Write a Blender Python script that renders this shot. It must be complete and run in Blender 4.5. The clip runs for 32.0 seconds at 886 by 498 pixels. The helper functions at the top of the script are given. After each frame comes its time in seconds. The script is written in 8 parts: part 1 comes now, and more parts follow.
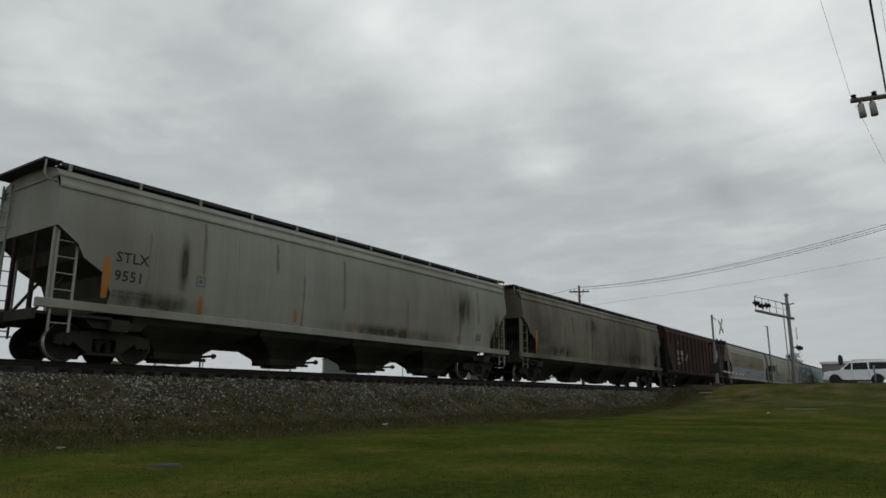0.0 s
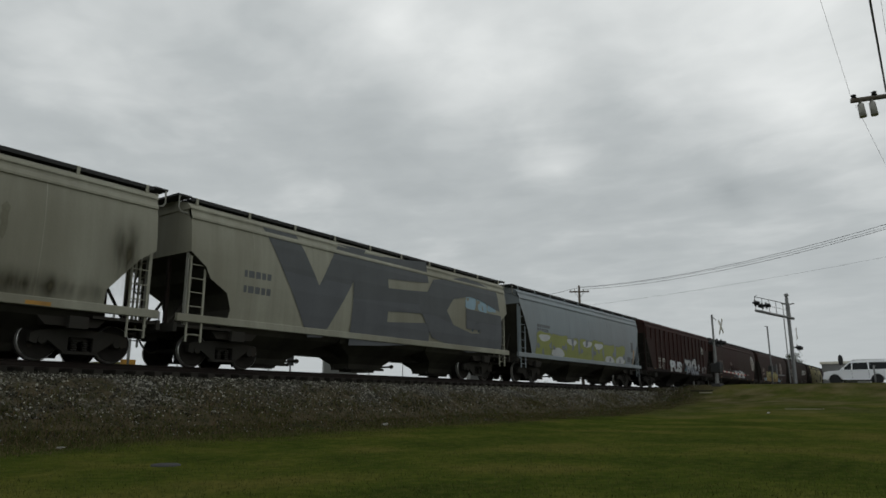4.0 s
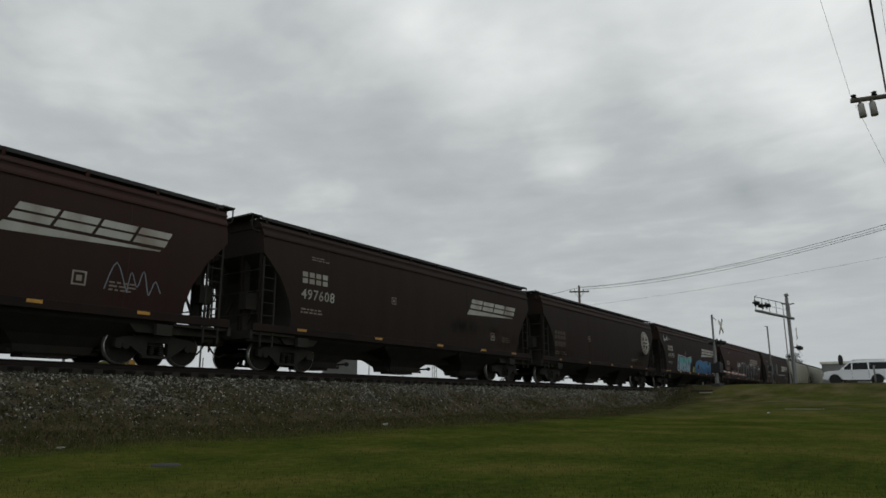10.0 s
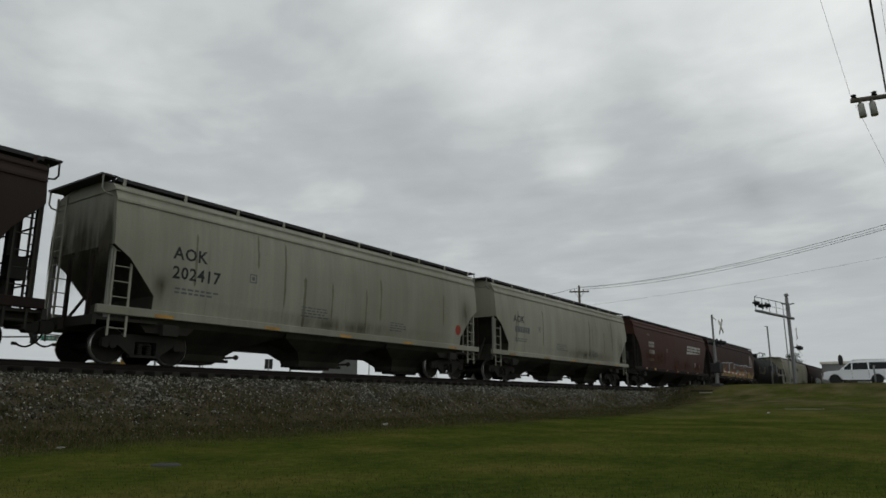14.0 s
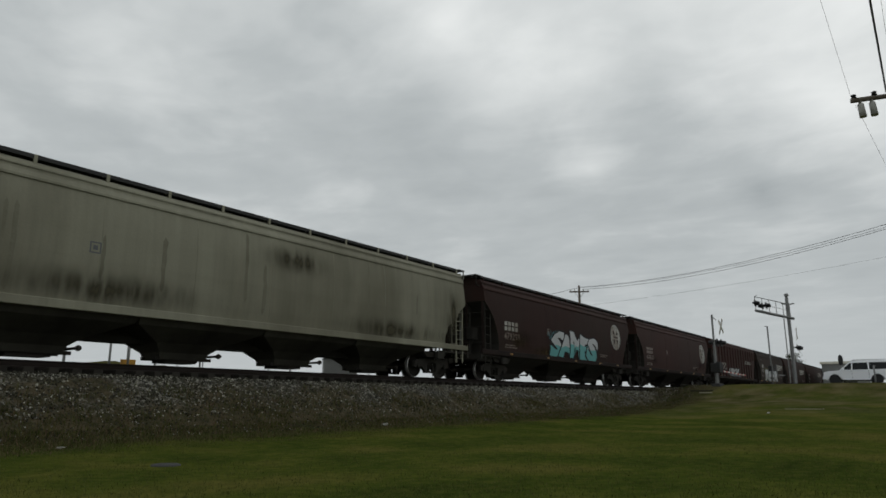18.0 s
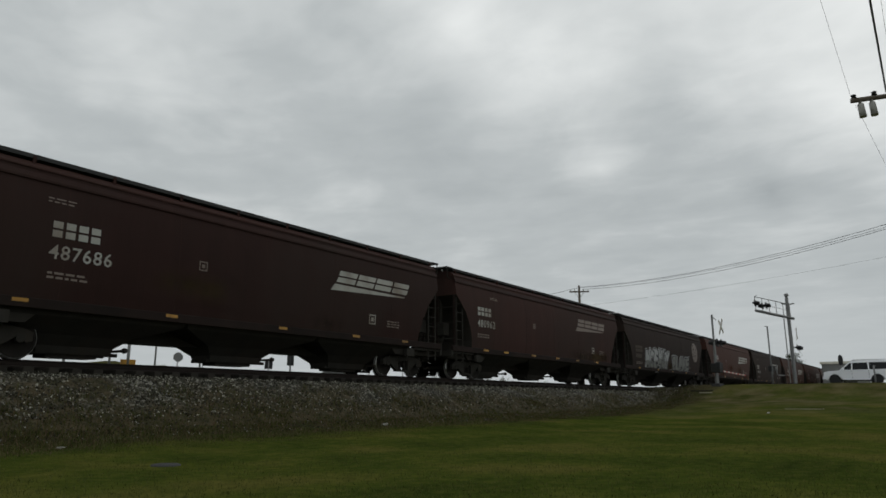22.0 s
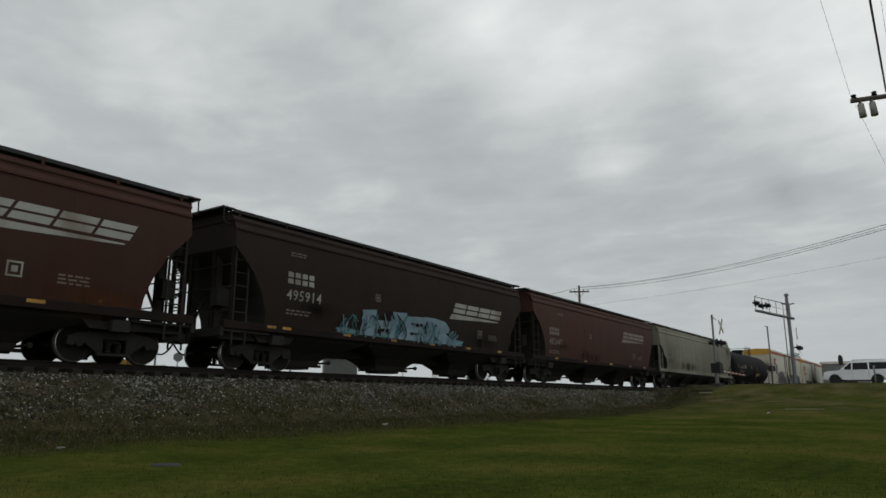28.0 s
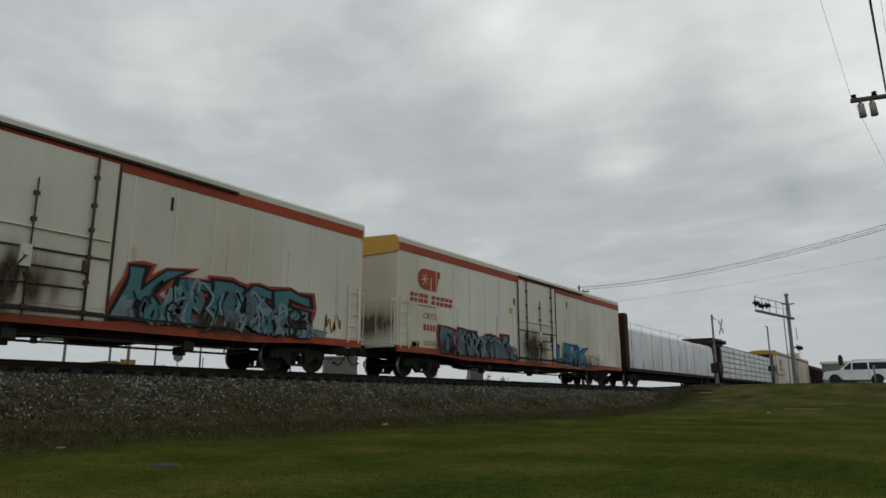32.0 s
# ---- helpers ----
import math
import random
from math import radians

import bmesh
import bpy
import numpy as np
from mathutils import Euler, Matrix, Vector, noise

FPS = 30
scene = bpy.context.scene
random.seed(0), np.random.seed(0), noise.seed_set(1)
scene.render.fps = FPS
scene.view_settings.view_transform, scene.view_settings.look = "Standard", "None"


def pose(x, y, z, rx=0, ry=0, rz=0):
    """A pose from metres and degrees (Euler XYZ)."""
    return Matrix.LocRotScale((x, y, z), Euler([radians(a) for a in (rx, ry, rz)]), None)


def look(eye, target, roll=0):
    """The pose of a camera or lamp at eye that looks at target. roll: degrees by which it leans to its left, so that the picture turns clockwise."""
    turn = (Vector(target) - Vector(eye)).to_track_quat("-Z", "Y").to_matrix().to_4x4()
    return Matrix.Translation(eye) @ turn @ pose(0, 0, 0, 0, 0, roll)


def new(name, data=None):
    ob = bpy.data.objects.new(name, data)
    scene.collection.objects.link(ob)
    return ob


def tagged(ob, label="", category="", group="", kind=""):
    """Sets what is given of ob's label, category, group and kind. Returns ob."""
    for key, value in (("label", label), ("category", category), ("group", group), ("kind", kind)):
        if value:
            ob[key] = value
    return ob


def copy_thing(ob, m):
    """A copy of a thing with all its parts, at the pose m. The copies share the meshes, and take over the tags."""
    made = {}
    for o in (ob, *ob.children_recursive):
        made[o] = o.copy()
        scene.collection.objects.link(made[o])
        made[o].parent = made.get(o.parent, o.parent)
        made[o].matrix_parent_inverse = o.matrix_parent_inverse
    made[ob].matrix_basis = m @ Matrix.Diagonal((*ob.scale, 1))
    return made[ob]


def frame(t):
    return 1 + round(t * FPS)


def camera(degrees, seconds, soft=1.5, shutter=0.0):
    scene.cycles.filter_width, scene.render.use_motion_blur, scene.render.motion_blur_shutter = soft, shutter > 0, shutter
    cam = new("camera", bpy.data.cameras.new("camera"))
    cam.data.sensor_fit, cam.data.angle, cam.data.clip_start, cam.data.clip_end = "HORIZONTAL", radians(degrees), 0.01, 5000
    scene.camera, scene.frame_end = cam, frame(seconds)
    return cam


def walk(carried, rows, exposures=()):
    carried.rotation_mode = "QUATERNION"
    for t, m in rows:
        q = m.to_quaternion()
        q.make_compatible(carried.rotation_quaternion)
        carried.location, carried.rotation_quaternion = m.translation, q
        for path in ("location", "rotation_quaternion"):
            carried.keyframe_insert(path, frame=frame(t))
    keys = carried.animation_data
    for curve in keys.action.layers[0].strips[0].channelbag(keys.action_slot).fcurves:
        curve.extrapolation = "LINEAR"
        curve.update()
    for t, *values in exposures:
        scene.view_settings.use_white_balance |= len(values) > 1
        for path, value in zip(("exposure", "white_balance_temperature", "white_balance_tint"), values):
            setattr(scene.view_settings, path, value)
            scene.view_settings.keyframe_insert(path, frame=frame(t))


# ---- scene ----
# World: x runs along the track away from the camera, y across it, z is 0 at the top of the rail.
EYE = Vector((0.0, 0.0, -0.90))
YAW, PITCH, ROLL = radians(35.066), radians(12.419), -0.036
AIM = EYE + Vector((math.cos(YAW) * math.cos(PITCH), math.sin(YAW) * math.cos(PITCH), math.sin(PITCH)))
cam = camera(65.69, 32.0, soft=1.6)
walk(cam, [(0.0, look(EYE, AIM, ROLL)), (32.0, look(EYE, AIM, ROLL))], [(0.0, 0.0), (32.0, 0.0)])

TRACK = 17.58          # y of the track's centre line
SPEED = 24.4           # metres a second, towards -x

# ---- light: overcast sky, a weak wide sun behind the train ----
SUN_EL, SUN_AZ = 48.0, 38.0    # degrees; azimuth from +x towards +y
world = bpy.data.worlds.new("overcast")
scene.world = world
world.use_nodes = True
wn, wl = world.node_tree.nodes, world.node_tree.links
wn.clear()
sky = wn.new("ShaderNodeTexSky")
sky.sky_type, sky.sun_disc = "NISHITA", False
sky.sun_elevation, sky.sun_rotation = radians(SUN_EL), radians(90 - SUN_AZ)
bw = wn.new("ShaderNodeHueSaturation")
bw.inputs["Saturation"].default_value = 0.12
wl.new(sky.outputs[0], bw.inputs["Color"])
bg = wn.new("ShaderNodeBackground")
bg.inputs["Strength"].default_value = 0.12
wl.new(bw.outputs[0], bg.inputs[0])
wout = wn.new("ShaderNodeOutputWorld")
wl.new(bg.outputs[0], wout.inputs[0])
sun = new("sun", bpy.data.lights.new("sun", "SUN"))
sun.data.energy, sun.data.angle, sun.data.color = 0.6, radians(25), (1.0, 0.97, 0.93)
sun.matrix_world = look((0, 0, 60), Vector((0, 0, 60)) - Vector((math.cos(radians(SUN_AZ)) * math.cos(radians(SUN_EL)), math.sin(radians(SUN_AZ)) * math.cos(radians(SUN_EL)), math.sin(radians(SUN_EL)))))

# ---- materials ----
def mat(name, base, rough=0.6, metal=0.0, vary=0.25, scale=1.0, bump=0.15, streak=0.0, fine=18.0, tint=0.0, dirt=None, dirt_amount=0.0, spec=0.5):
    """A worn surface: base colour, two scales of noise, upright streaks, some dirt, relief; tint: change from object to object."""
    m = bpy.data.materials.new(name)
    m.use_nodes = True
    n, l = m.node_tree.nodes, m.node_tree.links
    p = n["Principled BSDF"]
    p.inputs["Roughness"].default_value, p.inputs["Metallic"].default_value = rough, metal
    p.inputs["Specular IOR Level"].default_value = spec
    tc = n.new("ShaderNodeTexCoord")

    def noise_tex(sc, detail, stretch=None):
        t = n.new("ShaderNodeTexNoise")
        t.inputs["Scale"].default_value, t.inputs["Detail"].default_value = sc, detail
        if stretch:
            mp = n.new("ShaderNodeMapping")
            mp.inputs["Scale"].default_value = stretch
            l.new(tc.outputs["Object"], mp.inputs[0])
            l.new(mp.outputs[0], t.inputs["Vector"])
        else:
            l.new(tc.outputs["Object"], t.inputs["Vector"])
        return t.outputs["Fac"]

    def math_node(op, a, b):
        k = n.new("ShaderNodeMath")
        k.operation = op
        for i, v in enumerate((a, b)):
            if isinstance(v, (int, float)):
                k.inputs[i].default_value = v
            else:
                l.new(v, k.inputs[i])
        return k.outputs[0]

    def mix(kind, fac, a, b):
        k = n.new("ShaderNodeMix")
        k.data_type, k.blend_type = "RGBA", kind
        for i, v in ((0, fac), (6, a), (7, b)):
            if isinstance(v, (int, float)):
                k.inputs[i].default_value = v
            elif isinstance(v, tuple):
                k.inputs[i].default_value = (*v, 1)
            else:
                l.new(v, k.inputs[i])
        return k.outputs[2]

    coarse, small = noise_tex(scale, 5.0), noise_tex(fine, 4.0)
    value = math_node("ADD", math_node("MULTIPLY", coarse, 2 * vary), math_node("MULTIPLY", small, vary))
    value = math_node("ADD", value, 1.0 - 1.5 * vary)
    if streak:
        s = math_node("ADD", math_node("MULTIPLY", noise_tex(1.0, 4.0, (2.2, 2.2, 0.14)), 0.6), math_node("MULTIPLY", noise_tex(1.0, 5.0, (7.0, 7.0, 0.10)), 0.4))
        value = math_node("MULTIPLY", value, math_node("ADD", math_node("MULTIPLY", s, 2 * streak), 1.0 - streak))
    if tint:
        info = n.new("ShaderNodeObjectInfo")
        value = math_node("MULTIPLY", value, math_node("ADD", math_node("MULTIPLY", info.outputs["Random"], 2 * tint), 1.0 - tint))
    comb = n.new("ShaderNodeCombineColor")
    for i in range(3):
        l.new(value, comb.inputs[i])
    col = mix("MULTIPLY", 1.0, base, comb.outputs[0])
    if dirt:
        d = noise_tex(scale * 0.7, 6.0, (1.0, 1.0, 0.45))
        ramp = n.new("ShaderNodeValToRGB")
        ramp.color_ramp.elements[0].position, ramp.color_ramp.elements[1].position = 0.46, 0.68
        l.new(d, ramp.inputs[0])
        col = mix("MIX", math_node("MULTIPLY", ramp.outputs[0], dirt_amount), col, dirt)
    l.new(col, p.inputs["Base Color"])
    r = math_node("ADD", math_node("MULTIPLY", small, 0.2), rough - 0.1)
    l.new(r, p.inputs["Roughness"])
    if bump:
        b = n.new("ShaderNodeBump")
        b.inputs["Strength"].default_value, b.inputs["Distance"].default_value = bump, 0.02
        l.new(small, b.inputs["Height"])
        l.new(b.outputs[0], p.inputs["Normal"])
    return m


DUST = (0.16, 0.13, 0.10)
M = dict(
    brown=mat("brown_car_paint", (0.044, 0.0200, 0.0160), 0.75, vary=0.2, scale=0.45, streak=0.30, tint=0.25, dirt=(0.036, 0.025, 0.020), dirt_amount=0.6, spec=0.16),
    dark_brown=mat("dark_brown_car_paint", (0.036, 0.0235, 0.0195), 0.78, vary=0.22, scale=0.45, streak=0.32, tint=0.25, dirt=(0.030, 0.023, 0.018), dirt_amount=0.6, spec=0.14),
    rib_brown=mat("ribbed_car_paint", (0.045, 0.0185, 0.0150), 0.75, vary=0.18, scale=0.45, streak=0.3, tint=0.2, dirt=(0.042, 0.028, 0.022), dirt_amount=0.5, spec=0.16),
    rust_brown=mat("orange_brown_car_paint", (0.072, 0.030, 0.021), 0.72, vary=0.18, scale=0.45, streak=0.28, tint=0.15, dirt=(0.060, 0.036, 0.027), dirt_amount=0.5, spec=0.18),
    grey=mat("light_grey_car_paint", (0.285, 0.280, 0.245), 0.62, vary=0.14, scale=0.4, streak=0.34, tint=0.08, dirt=(0.17, 0.158, 0.125), dirt_amount=0.7, spec=0.25),
    dirty_grey=mat("dusty_grey_car_paint", (0.20, 0.188, 0.145), 0.75, vary=0.3, scale=0.4, streak=0.55, dirt=(0.070, 0.060, 0.040), dirt_amount=0.85, spec=0.15),
    olive_grey=mat("olive_grey_car_paint", (0.285, 0.272, 0.205), 0.68, vary=0.16, scale=0.4, streak=0.34, dirt=(0.13, 0.118, 0.080), dirt_amount=0.7, spec=0.2),
    cream=mat("pale_grey_green_car_paint", (0.335, 0.325, 0.26), 0.62, vary=0.15, scale=0.4, streak=0.36, tint=0.08, dirt=(0.20, 0.185, 0.135), dirt_amount=0.65, spec=0.22),
    tan=mat("pale_weathered_timber", (0.30, 0.27, 0.20), 0.8, vary=0.2, scale=0.8, streak=0.2, dirt=(0.2, 0.17, 0.12), dirt_amount=0.5, spec=0.2),
    pale_top=mat("pale_warm_grey_car_paint", (0.33, 0.325, 0.285), 0.62, vary=0.15, scale=0.4, streak=0.30, dirt=(0.22, 0.205, 0.16), dirt_amount=0.6, spec=0.22),
    blue_grey=mat("blue_grey_car_paint", (0.25, 0.285, 0.305), 0.55, vary=0.12, scale=0.4, streak=0.18, dirt=(0.22, 0.22, 0.22), dirt_amount=0.5, spec=0.35),
    white=mat("white_car_paint", (0.75, 0.72, 0.625), 0.5, vary=0.1, scale=0.35, streak=0.13, tint=0.04, dirt=(0.48, 0.41, 0.29), dirt_amount=0.55, spec=0.3),
    orange=mat("orange_red_car_paint", (0.40, 0.062, 0.020), 0.55, vary=0.2, scale=0.6, streak=0.25, dirt=(0.16, 0.05, 0.03), dirt_amount=0.6, spec=0.25),
    yellow=mat("yellow_end_paint", (0.62, 0.33, 0.03), 0.5, vary=0.12, scale=0.8, streak=0.1, dirt=(0.35, 0.22, 0.06), dirt_amount=0.4),
    tank=mat("black_tank_paint", (0.0150, 0.0150, 0.0148), 0.75, vary=0.3, scale=0.5, streak=0.35, dirt=(0.017, 0.015, 0.013), dirt_amount=0.6, spec=0.08),
    dark=mat("grimy_dark_steel", (0.042, 0.039, 0.034), 0.9, vary=0.3, scale=2.0, dirt=(0.050, 0.041, 0.033), dirt_amount=0.6, spec=0.08),
    wheel=mat("worn_wheel_steel", (0.026, 0.023, 0.020), 0.85, vary=0.3, scale=3.0, spec=0.1),
    tread=mat("polished_wheel_rim", (0.55, 0.54, 0.52), 0.38, 0.75, vary=0.15, scale=4.0),
    sill=mat("grimy_sill_paint", (0.026, 0.0175, 0.0148), 0.8, vary=0.25, scale=1.2, streak=0.2, dirt=(0.016, 0.013, 0.011), dirt_amount=0.7, spec=0.12),
    rail=mat("rusty_rail_side", (0.022, 0.016, 0.013), 0.85, vary=0.3, scale=3.0, spec=0.25),
    rail_top=mat("polished_rail_head", (0.42, 0.41, 0.40), 0.3, 0.9, vary=0.1, scale=5.0),
    tie=mat("weathered_timber", (0.036, 0.032, 0.026), 0.9, vary=0.35, scale=2.0, bump=0.5, tint=0.25, spec=0.2),
    grate=mat("galvanised_grating", (0.035, 0.034, 0.033), 0.7, 0.3, vary=0.2, scale=2.0),
    galv=mat("galvanised_steel", (0.24, 0.24, 0.235), 0.55, 0.5, vary=0.15, scale=3.0, fine=40.0),
    marking=mat("white_lettering", (0.44, 0.43, 0.39), 0.65, vary=0.22, scale=1.5, dirt=(0.22, 0.17, 0.13), dirt_amount=0.7, spec=0.2),
    faded=mat("faded_lettering", (0.22, 0.17, 0.14), 0.6, vary=0.2, scale=1.5),
    black=mat("black_lettering", (0.012, 0.012, 0.012), 0.6, vary=0.2, scale=1.5),
    reflector=mat("amber_reflective_tape", (0.50, 0.25, 0.03), 0.5, vary=0.3, scale=2.0, tint=0.35, dirt=(0.12, 0.07, 0.03), dirt_amount=0.7),
    pole=mat("weathered_pole_timber", (0.14, 0.115, 0.09), 0.9, vary=0.3, scale=2.0, bump=0.4, streak=0.2),
    wire=mat("black_cable", (0.02, 0.02, 0.022), 0.6, vary=0.2, scale=4.0),
    asphalt=mat("worn_asphalt", (0.060, 0.059, 0.058), 0.9, vary=0.25, scale=0.6, fine=60.0, bump=0.4, spec=0.25),
    concrete=mat("stained_concrete", (0.34, 0.33, 0.30), 0.85, vary=0.2, scale=1.0, fine=30.0, streak=0.15),
    signal=mat("black_signal_housing", (0.016, 0.016, 0.017), 0.55, vary=0.2, scale=3.0),
    glass=mat("dark_window_glass", (0.012, 0.014, 0.016), 0.16, vary=0.1, scale=1.0, bump=0.0, spec=0.22),
    car_white=mat("white_vehicle_paint", (0.93, 0.94, 0.95), 0.22, vary=0.03, scale=1.0, bump=0.0, spec=0.7),
    rubber=mat("tyre_rubber", (0.02, 0.02, 0.02), 0.85, vary=0.2, scale=4.0),
    chrome=mat("alloy_rim", (0.45, 0.45, 0.46), 0.3, 0.9, vary=0.1, scale=4.0),
    red=mat("red_reflective", (0.42, 0.03, 0.025), 0.5, vary=0.15, scale=4.0),
    green_sign=mat("green_sign_sheet", (0.02, 0.20, 0.13), 0.5, vary=0.1, scale=4.0),
    wrap=mat("white_lumber_wrap", (0.76, 0.77, 0.78), 0.4, vary=0.1, scale=1.2, bump=0.6, fine=5.0, dirt=(0.42, 0.43, 0.44), dirt_amount=0.5),
    # dirty bay steel; on pale cars' end slopes its dark tone paints in shade
    bay=mat("grimy_and_shaded_steel", (0.060, 0.056, 0.044), 0.85, vary=0.3, scale=0.8, streak=0.4, dirt=(0.022, 0.020, 0.016), dirt_amount=0.8, spec=0.12),
    rusty=mat("rusty_steel", (0.085, 0.064, 0.048), 0.85, vary=0.4, scale=2.0, streak=0.3, dirt=(0.055, 0.030, 0.018), dirt_amount=0.8, spec=0.2),
    lamp_off=mat("unlit_red_lens", (0.10, 0.012, 0.012), 0.25, vary=0.1, scale=5.0),
)


# ---- shaping helpers ----
def box(bm, x0, x1, y0, y1, z0, z1):
    v = [bm.verts.new((x, y, z)) for x in (x0, x1) for y in (y0, y1) for z in (z0, z1)]
    for f in ((0, 1, 3, 2), (4, 6, 7, 5), (0, 4, 5, 1), (2, 3, 7, 6), (0, 2, 6, 4), (1, 5, 7, 3)):
        bm.faces.new([v[i] for i in f])
    return v


def tube(bm, a, b, r, seg=8, r2=None, cap=True):
    a, b = Vector(a), Vector(b)
    q = (b - a).to_track_quat("Z", "Y")
    rings = []
    for p, rad in ((a, r), (b, r if r2 is None else r2)):
        rings.append([bm.verts.new(p + q @ Vector((rad * math.cos(2 * math.pi * i / seg), rad * math.sin(2 * math.pi * i / seg), 0))) for i in range(seg)])
    for i in range(seg):
        f = bm.faces.new((rings[0][i], rings[0][(i + 1) % seg], rings[1][(i + 1) % seg], rings[1][i]))
        f.smooth = seg > 6
    if cap:
        bm.faces.new(rings[0][::-1])
        bm.faces.new(rings[1])


def pipe(bm, pts, r, seg=6):
    """One bent tube through all the points."""
    pts = [Vector(p) for p in pts]
    rings, up = [], None
    for k, p in enumerate(pts):
        d = ((pts[k + 1] - p).normalized() if k + 1 < len(pts) else Vector()) + ((p - pts[k - 1]).normalized() if k else Vector())
        d = d.normalized() if d.length > 1e-6 else (p - pts[k - 1]).normalized()
        if up is None:
            up = d.orthogonal().normalized()
        up = (up - d * up.dot(d)).normalized()
        side = d.cross(up)
        rings.append([p + r * (math.cos(2 * math.pi * i / seg) * up + math.sin(2 * math.pi * i / seg) * side) for i in range(seg)])
    loft(bm, rings, smooth=seg > 5)


def prism(bm, outline, y0, y1):
    """An outline in x and z, extruded from y0 to y1."""
    a = [bm.verts.new((x, y0, z)) for x, z in outline]
    b = [bm.verts.new((x, y1, z)) for x, z in outline]
    n = len(outline)
    bm.faces.new(a)
    bm.faces.new(b[::-1])
    for i in range(n):
        bm.faces.new((a[i], b[i], b[(i + 1) % n], a[(i + 1) % n]))


def loft(bm, rings, cap=True, smooth=False):
    vs = [[bm.verts.new(p) for p in ring] for ring in rings]
    n = len(vs[0])
    for a, b in zip(vs, vs[1:]):
        for i in range(n):
            f = bm.faces.new((a[i], a[(i + 1) % n], b[(i + 1) % n], b[i]))
            f.smooth = smooth
    if cap:
        bm.faces.new(vs[0][::-1])
        bm.faces.new(vs[-1])


def lathe(bm, profile, seg=20, axis="y"):
    """Turns a profile of (radius, along) about an axis."""
    rings = []
    for r, h in profile:
        ring = []
        for i in range(seg):
            c, s = r * math.cos(2 * math.pi * i / seg), r * math.sin(2 * math.pi * i / seg)
            ring.append({"y": (c, h, s), "x": (h, c, s), "z": (c, s, h)}[axis])
        rings.append(ring)
    loft(bm, rings, smooth=True)


def mesh_of(name, bm, materials, sharp=True):
    bmesh.ops.recalc_face_normals(bm, faces=bm.faces)
    if len(bm.faces) < 4000:
        for e in bm.edges:
            if len(e.link_faces) == 2 and e.calc_face_angle(0.0) > 0.6:
                e.smooth = False
    me = bpy.data.meshes.new(name)
    bm.to_mesh(me)
    bm.free()
    for k in materials if isinstance(materials, (list, tuple)) else [materials]:
        me.materials.append(k)
    return me


def part(name, bm, material, parent, label="", at=None):
    """Links a bmesh, or a finished mesh, as one object under a thing or a part."""
    me = bm if isinstance(bm, bpy.types.Mesh) else mesh_of(name, bm, material)
    ob = new(name, me)
    ob.parent = parent
    if at:
        ob.location = at
    return tagged(ob, label)


def thing(name, label, category, group="", at=(0, 0, 0), turn=0.0, kind=""):
    ob = new(name)
    ob.location, ob.rotation_euler = at, (0, 0, radians(turn))
    return tagged(ob, label, category, group, kind)


def solid(name, bm, material, label, category="", group="", kind="", at=(0, 0, 0), turn=0.0):
    """A thing that is one mesh."""
    ob = new(name, mesh_of(name, bm, material))
    ob.location, ob.rotation_euler = at, (0, 0, radians(turn))
    return tagged(ob, label, category, group, kind)


def bevelled(bm, width, segments=1):
    bmesh.ops.bevel(bm, geom=list(bm.edges), offset=width, segments=segments, affect="EDGES", clamp_overlap=True)
    return bm


def smooth_step(a, b, x):
    k = min(1.0, max(0.0, (x - a) / (b - a)))
    return k * k * (3 - 2 * k)


# ---- lettering, made first ----
LETTERING = {}


def lettering(text, size, bold=0.009):
    """A flat mesh of text in the x, z plane, its lower left corner at the origin, with its width."""
    if (text, size, bold) not in LETTERING:
        cu = bpy.data.curves.new("text", "FONT")
        cu.body, cu.size, cu.resolution_u, cu.offset, cu.space_character = text, size, 2, size * bold, 1.10
        ob = bpy.data.objects.new("text", cu)
        scene.collection.objects.link(ob)
        me = bpy.data.meshes.new_from_object(ob.evaluated_get(bpy.context.evaluated_depsgraph_get()))
        bpy.data.objects.remove(ob)
        me.transform(Matrix.Rotation(radians(90), 4, "X"))
        LETTERING[text, size, bold] = me
    return LETTERING[text, size, bold]

# ---- ground, road and track ----
ROAD0, ROAD1 = 49.5, 66.0      # the road's edges, in x, at the crossing


def rough(x, y, k):
    return noise.noise(Vector((x * k, y * k, 3.1)))


def ground_height(x, y):
    """Lawn below the rails, a bank up to the road, the ballast's foot, level land beyond."""
    lawn = -1.80 + 0.012 * max(0.0, min(x, 40.0)) * 0.3 + 0.12 * smooth_step(8.0, 13.0, y)
    back = x - 5.0 * smooth_step(6.0, 13.0, y)
    z = lawn + (0.02 - lawn) * (0.5 * smooth_step(28.0, 50.0, back + 2.0) + 0.5 * smooth_step(42.0, 50.5, x))
    if y > 12.0:
        z = z + (max(z, -1.22) - z) * smooth_step(12.2, 15.0, y)
    if y > 19.0:
        z = z + (-0.75 - z) * smooth_step(19.0, 22.0, y)
    if 30 < x < 90 and y < 14:
        z = z + (0.10 - z) * smooth_step(ROAD0 - 4.0, ROAD0 - 0.5, x)
    if x > 66:
        z = z + (-0.45 - z) * smooth_step(67.0, 90.0, x)
    if abs(y) < 60:
        z += 0.035 * rough(x, y, 0.35) + 0.015 * rough(x, y, 1.7)
    return z


def axis_steps(lo, hi, near0, near1, fine, grow=1.28):
    out, step, x = [], fine, near0
    while x < near1:
        out.append(x)
        x += fine
    out.append(near1)
    x = near1
    while x < hi:
        step *= grow
        x += step
        out.append(min(x, hi))
    step, x = fine, near0
    while x > lo:
        step *= grow
        x -= step
        out.insert(0, max(x, lo))
    return out


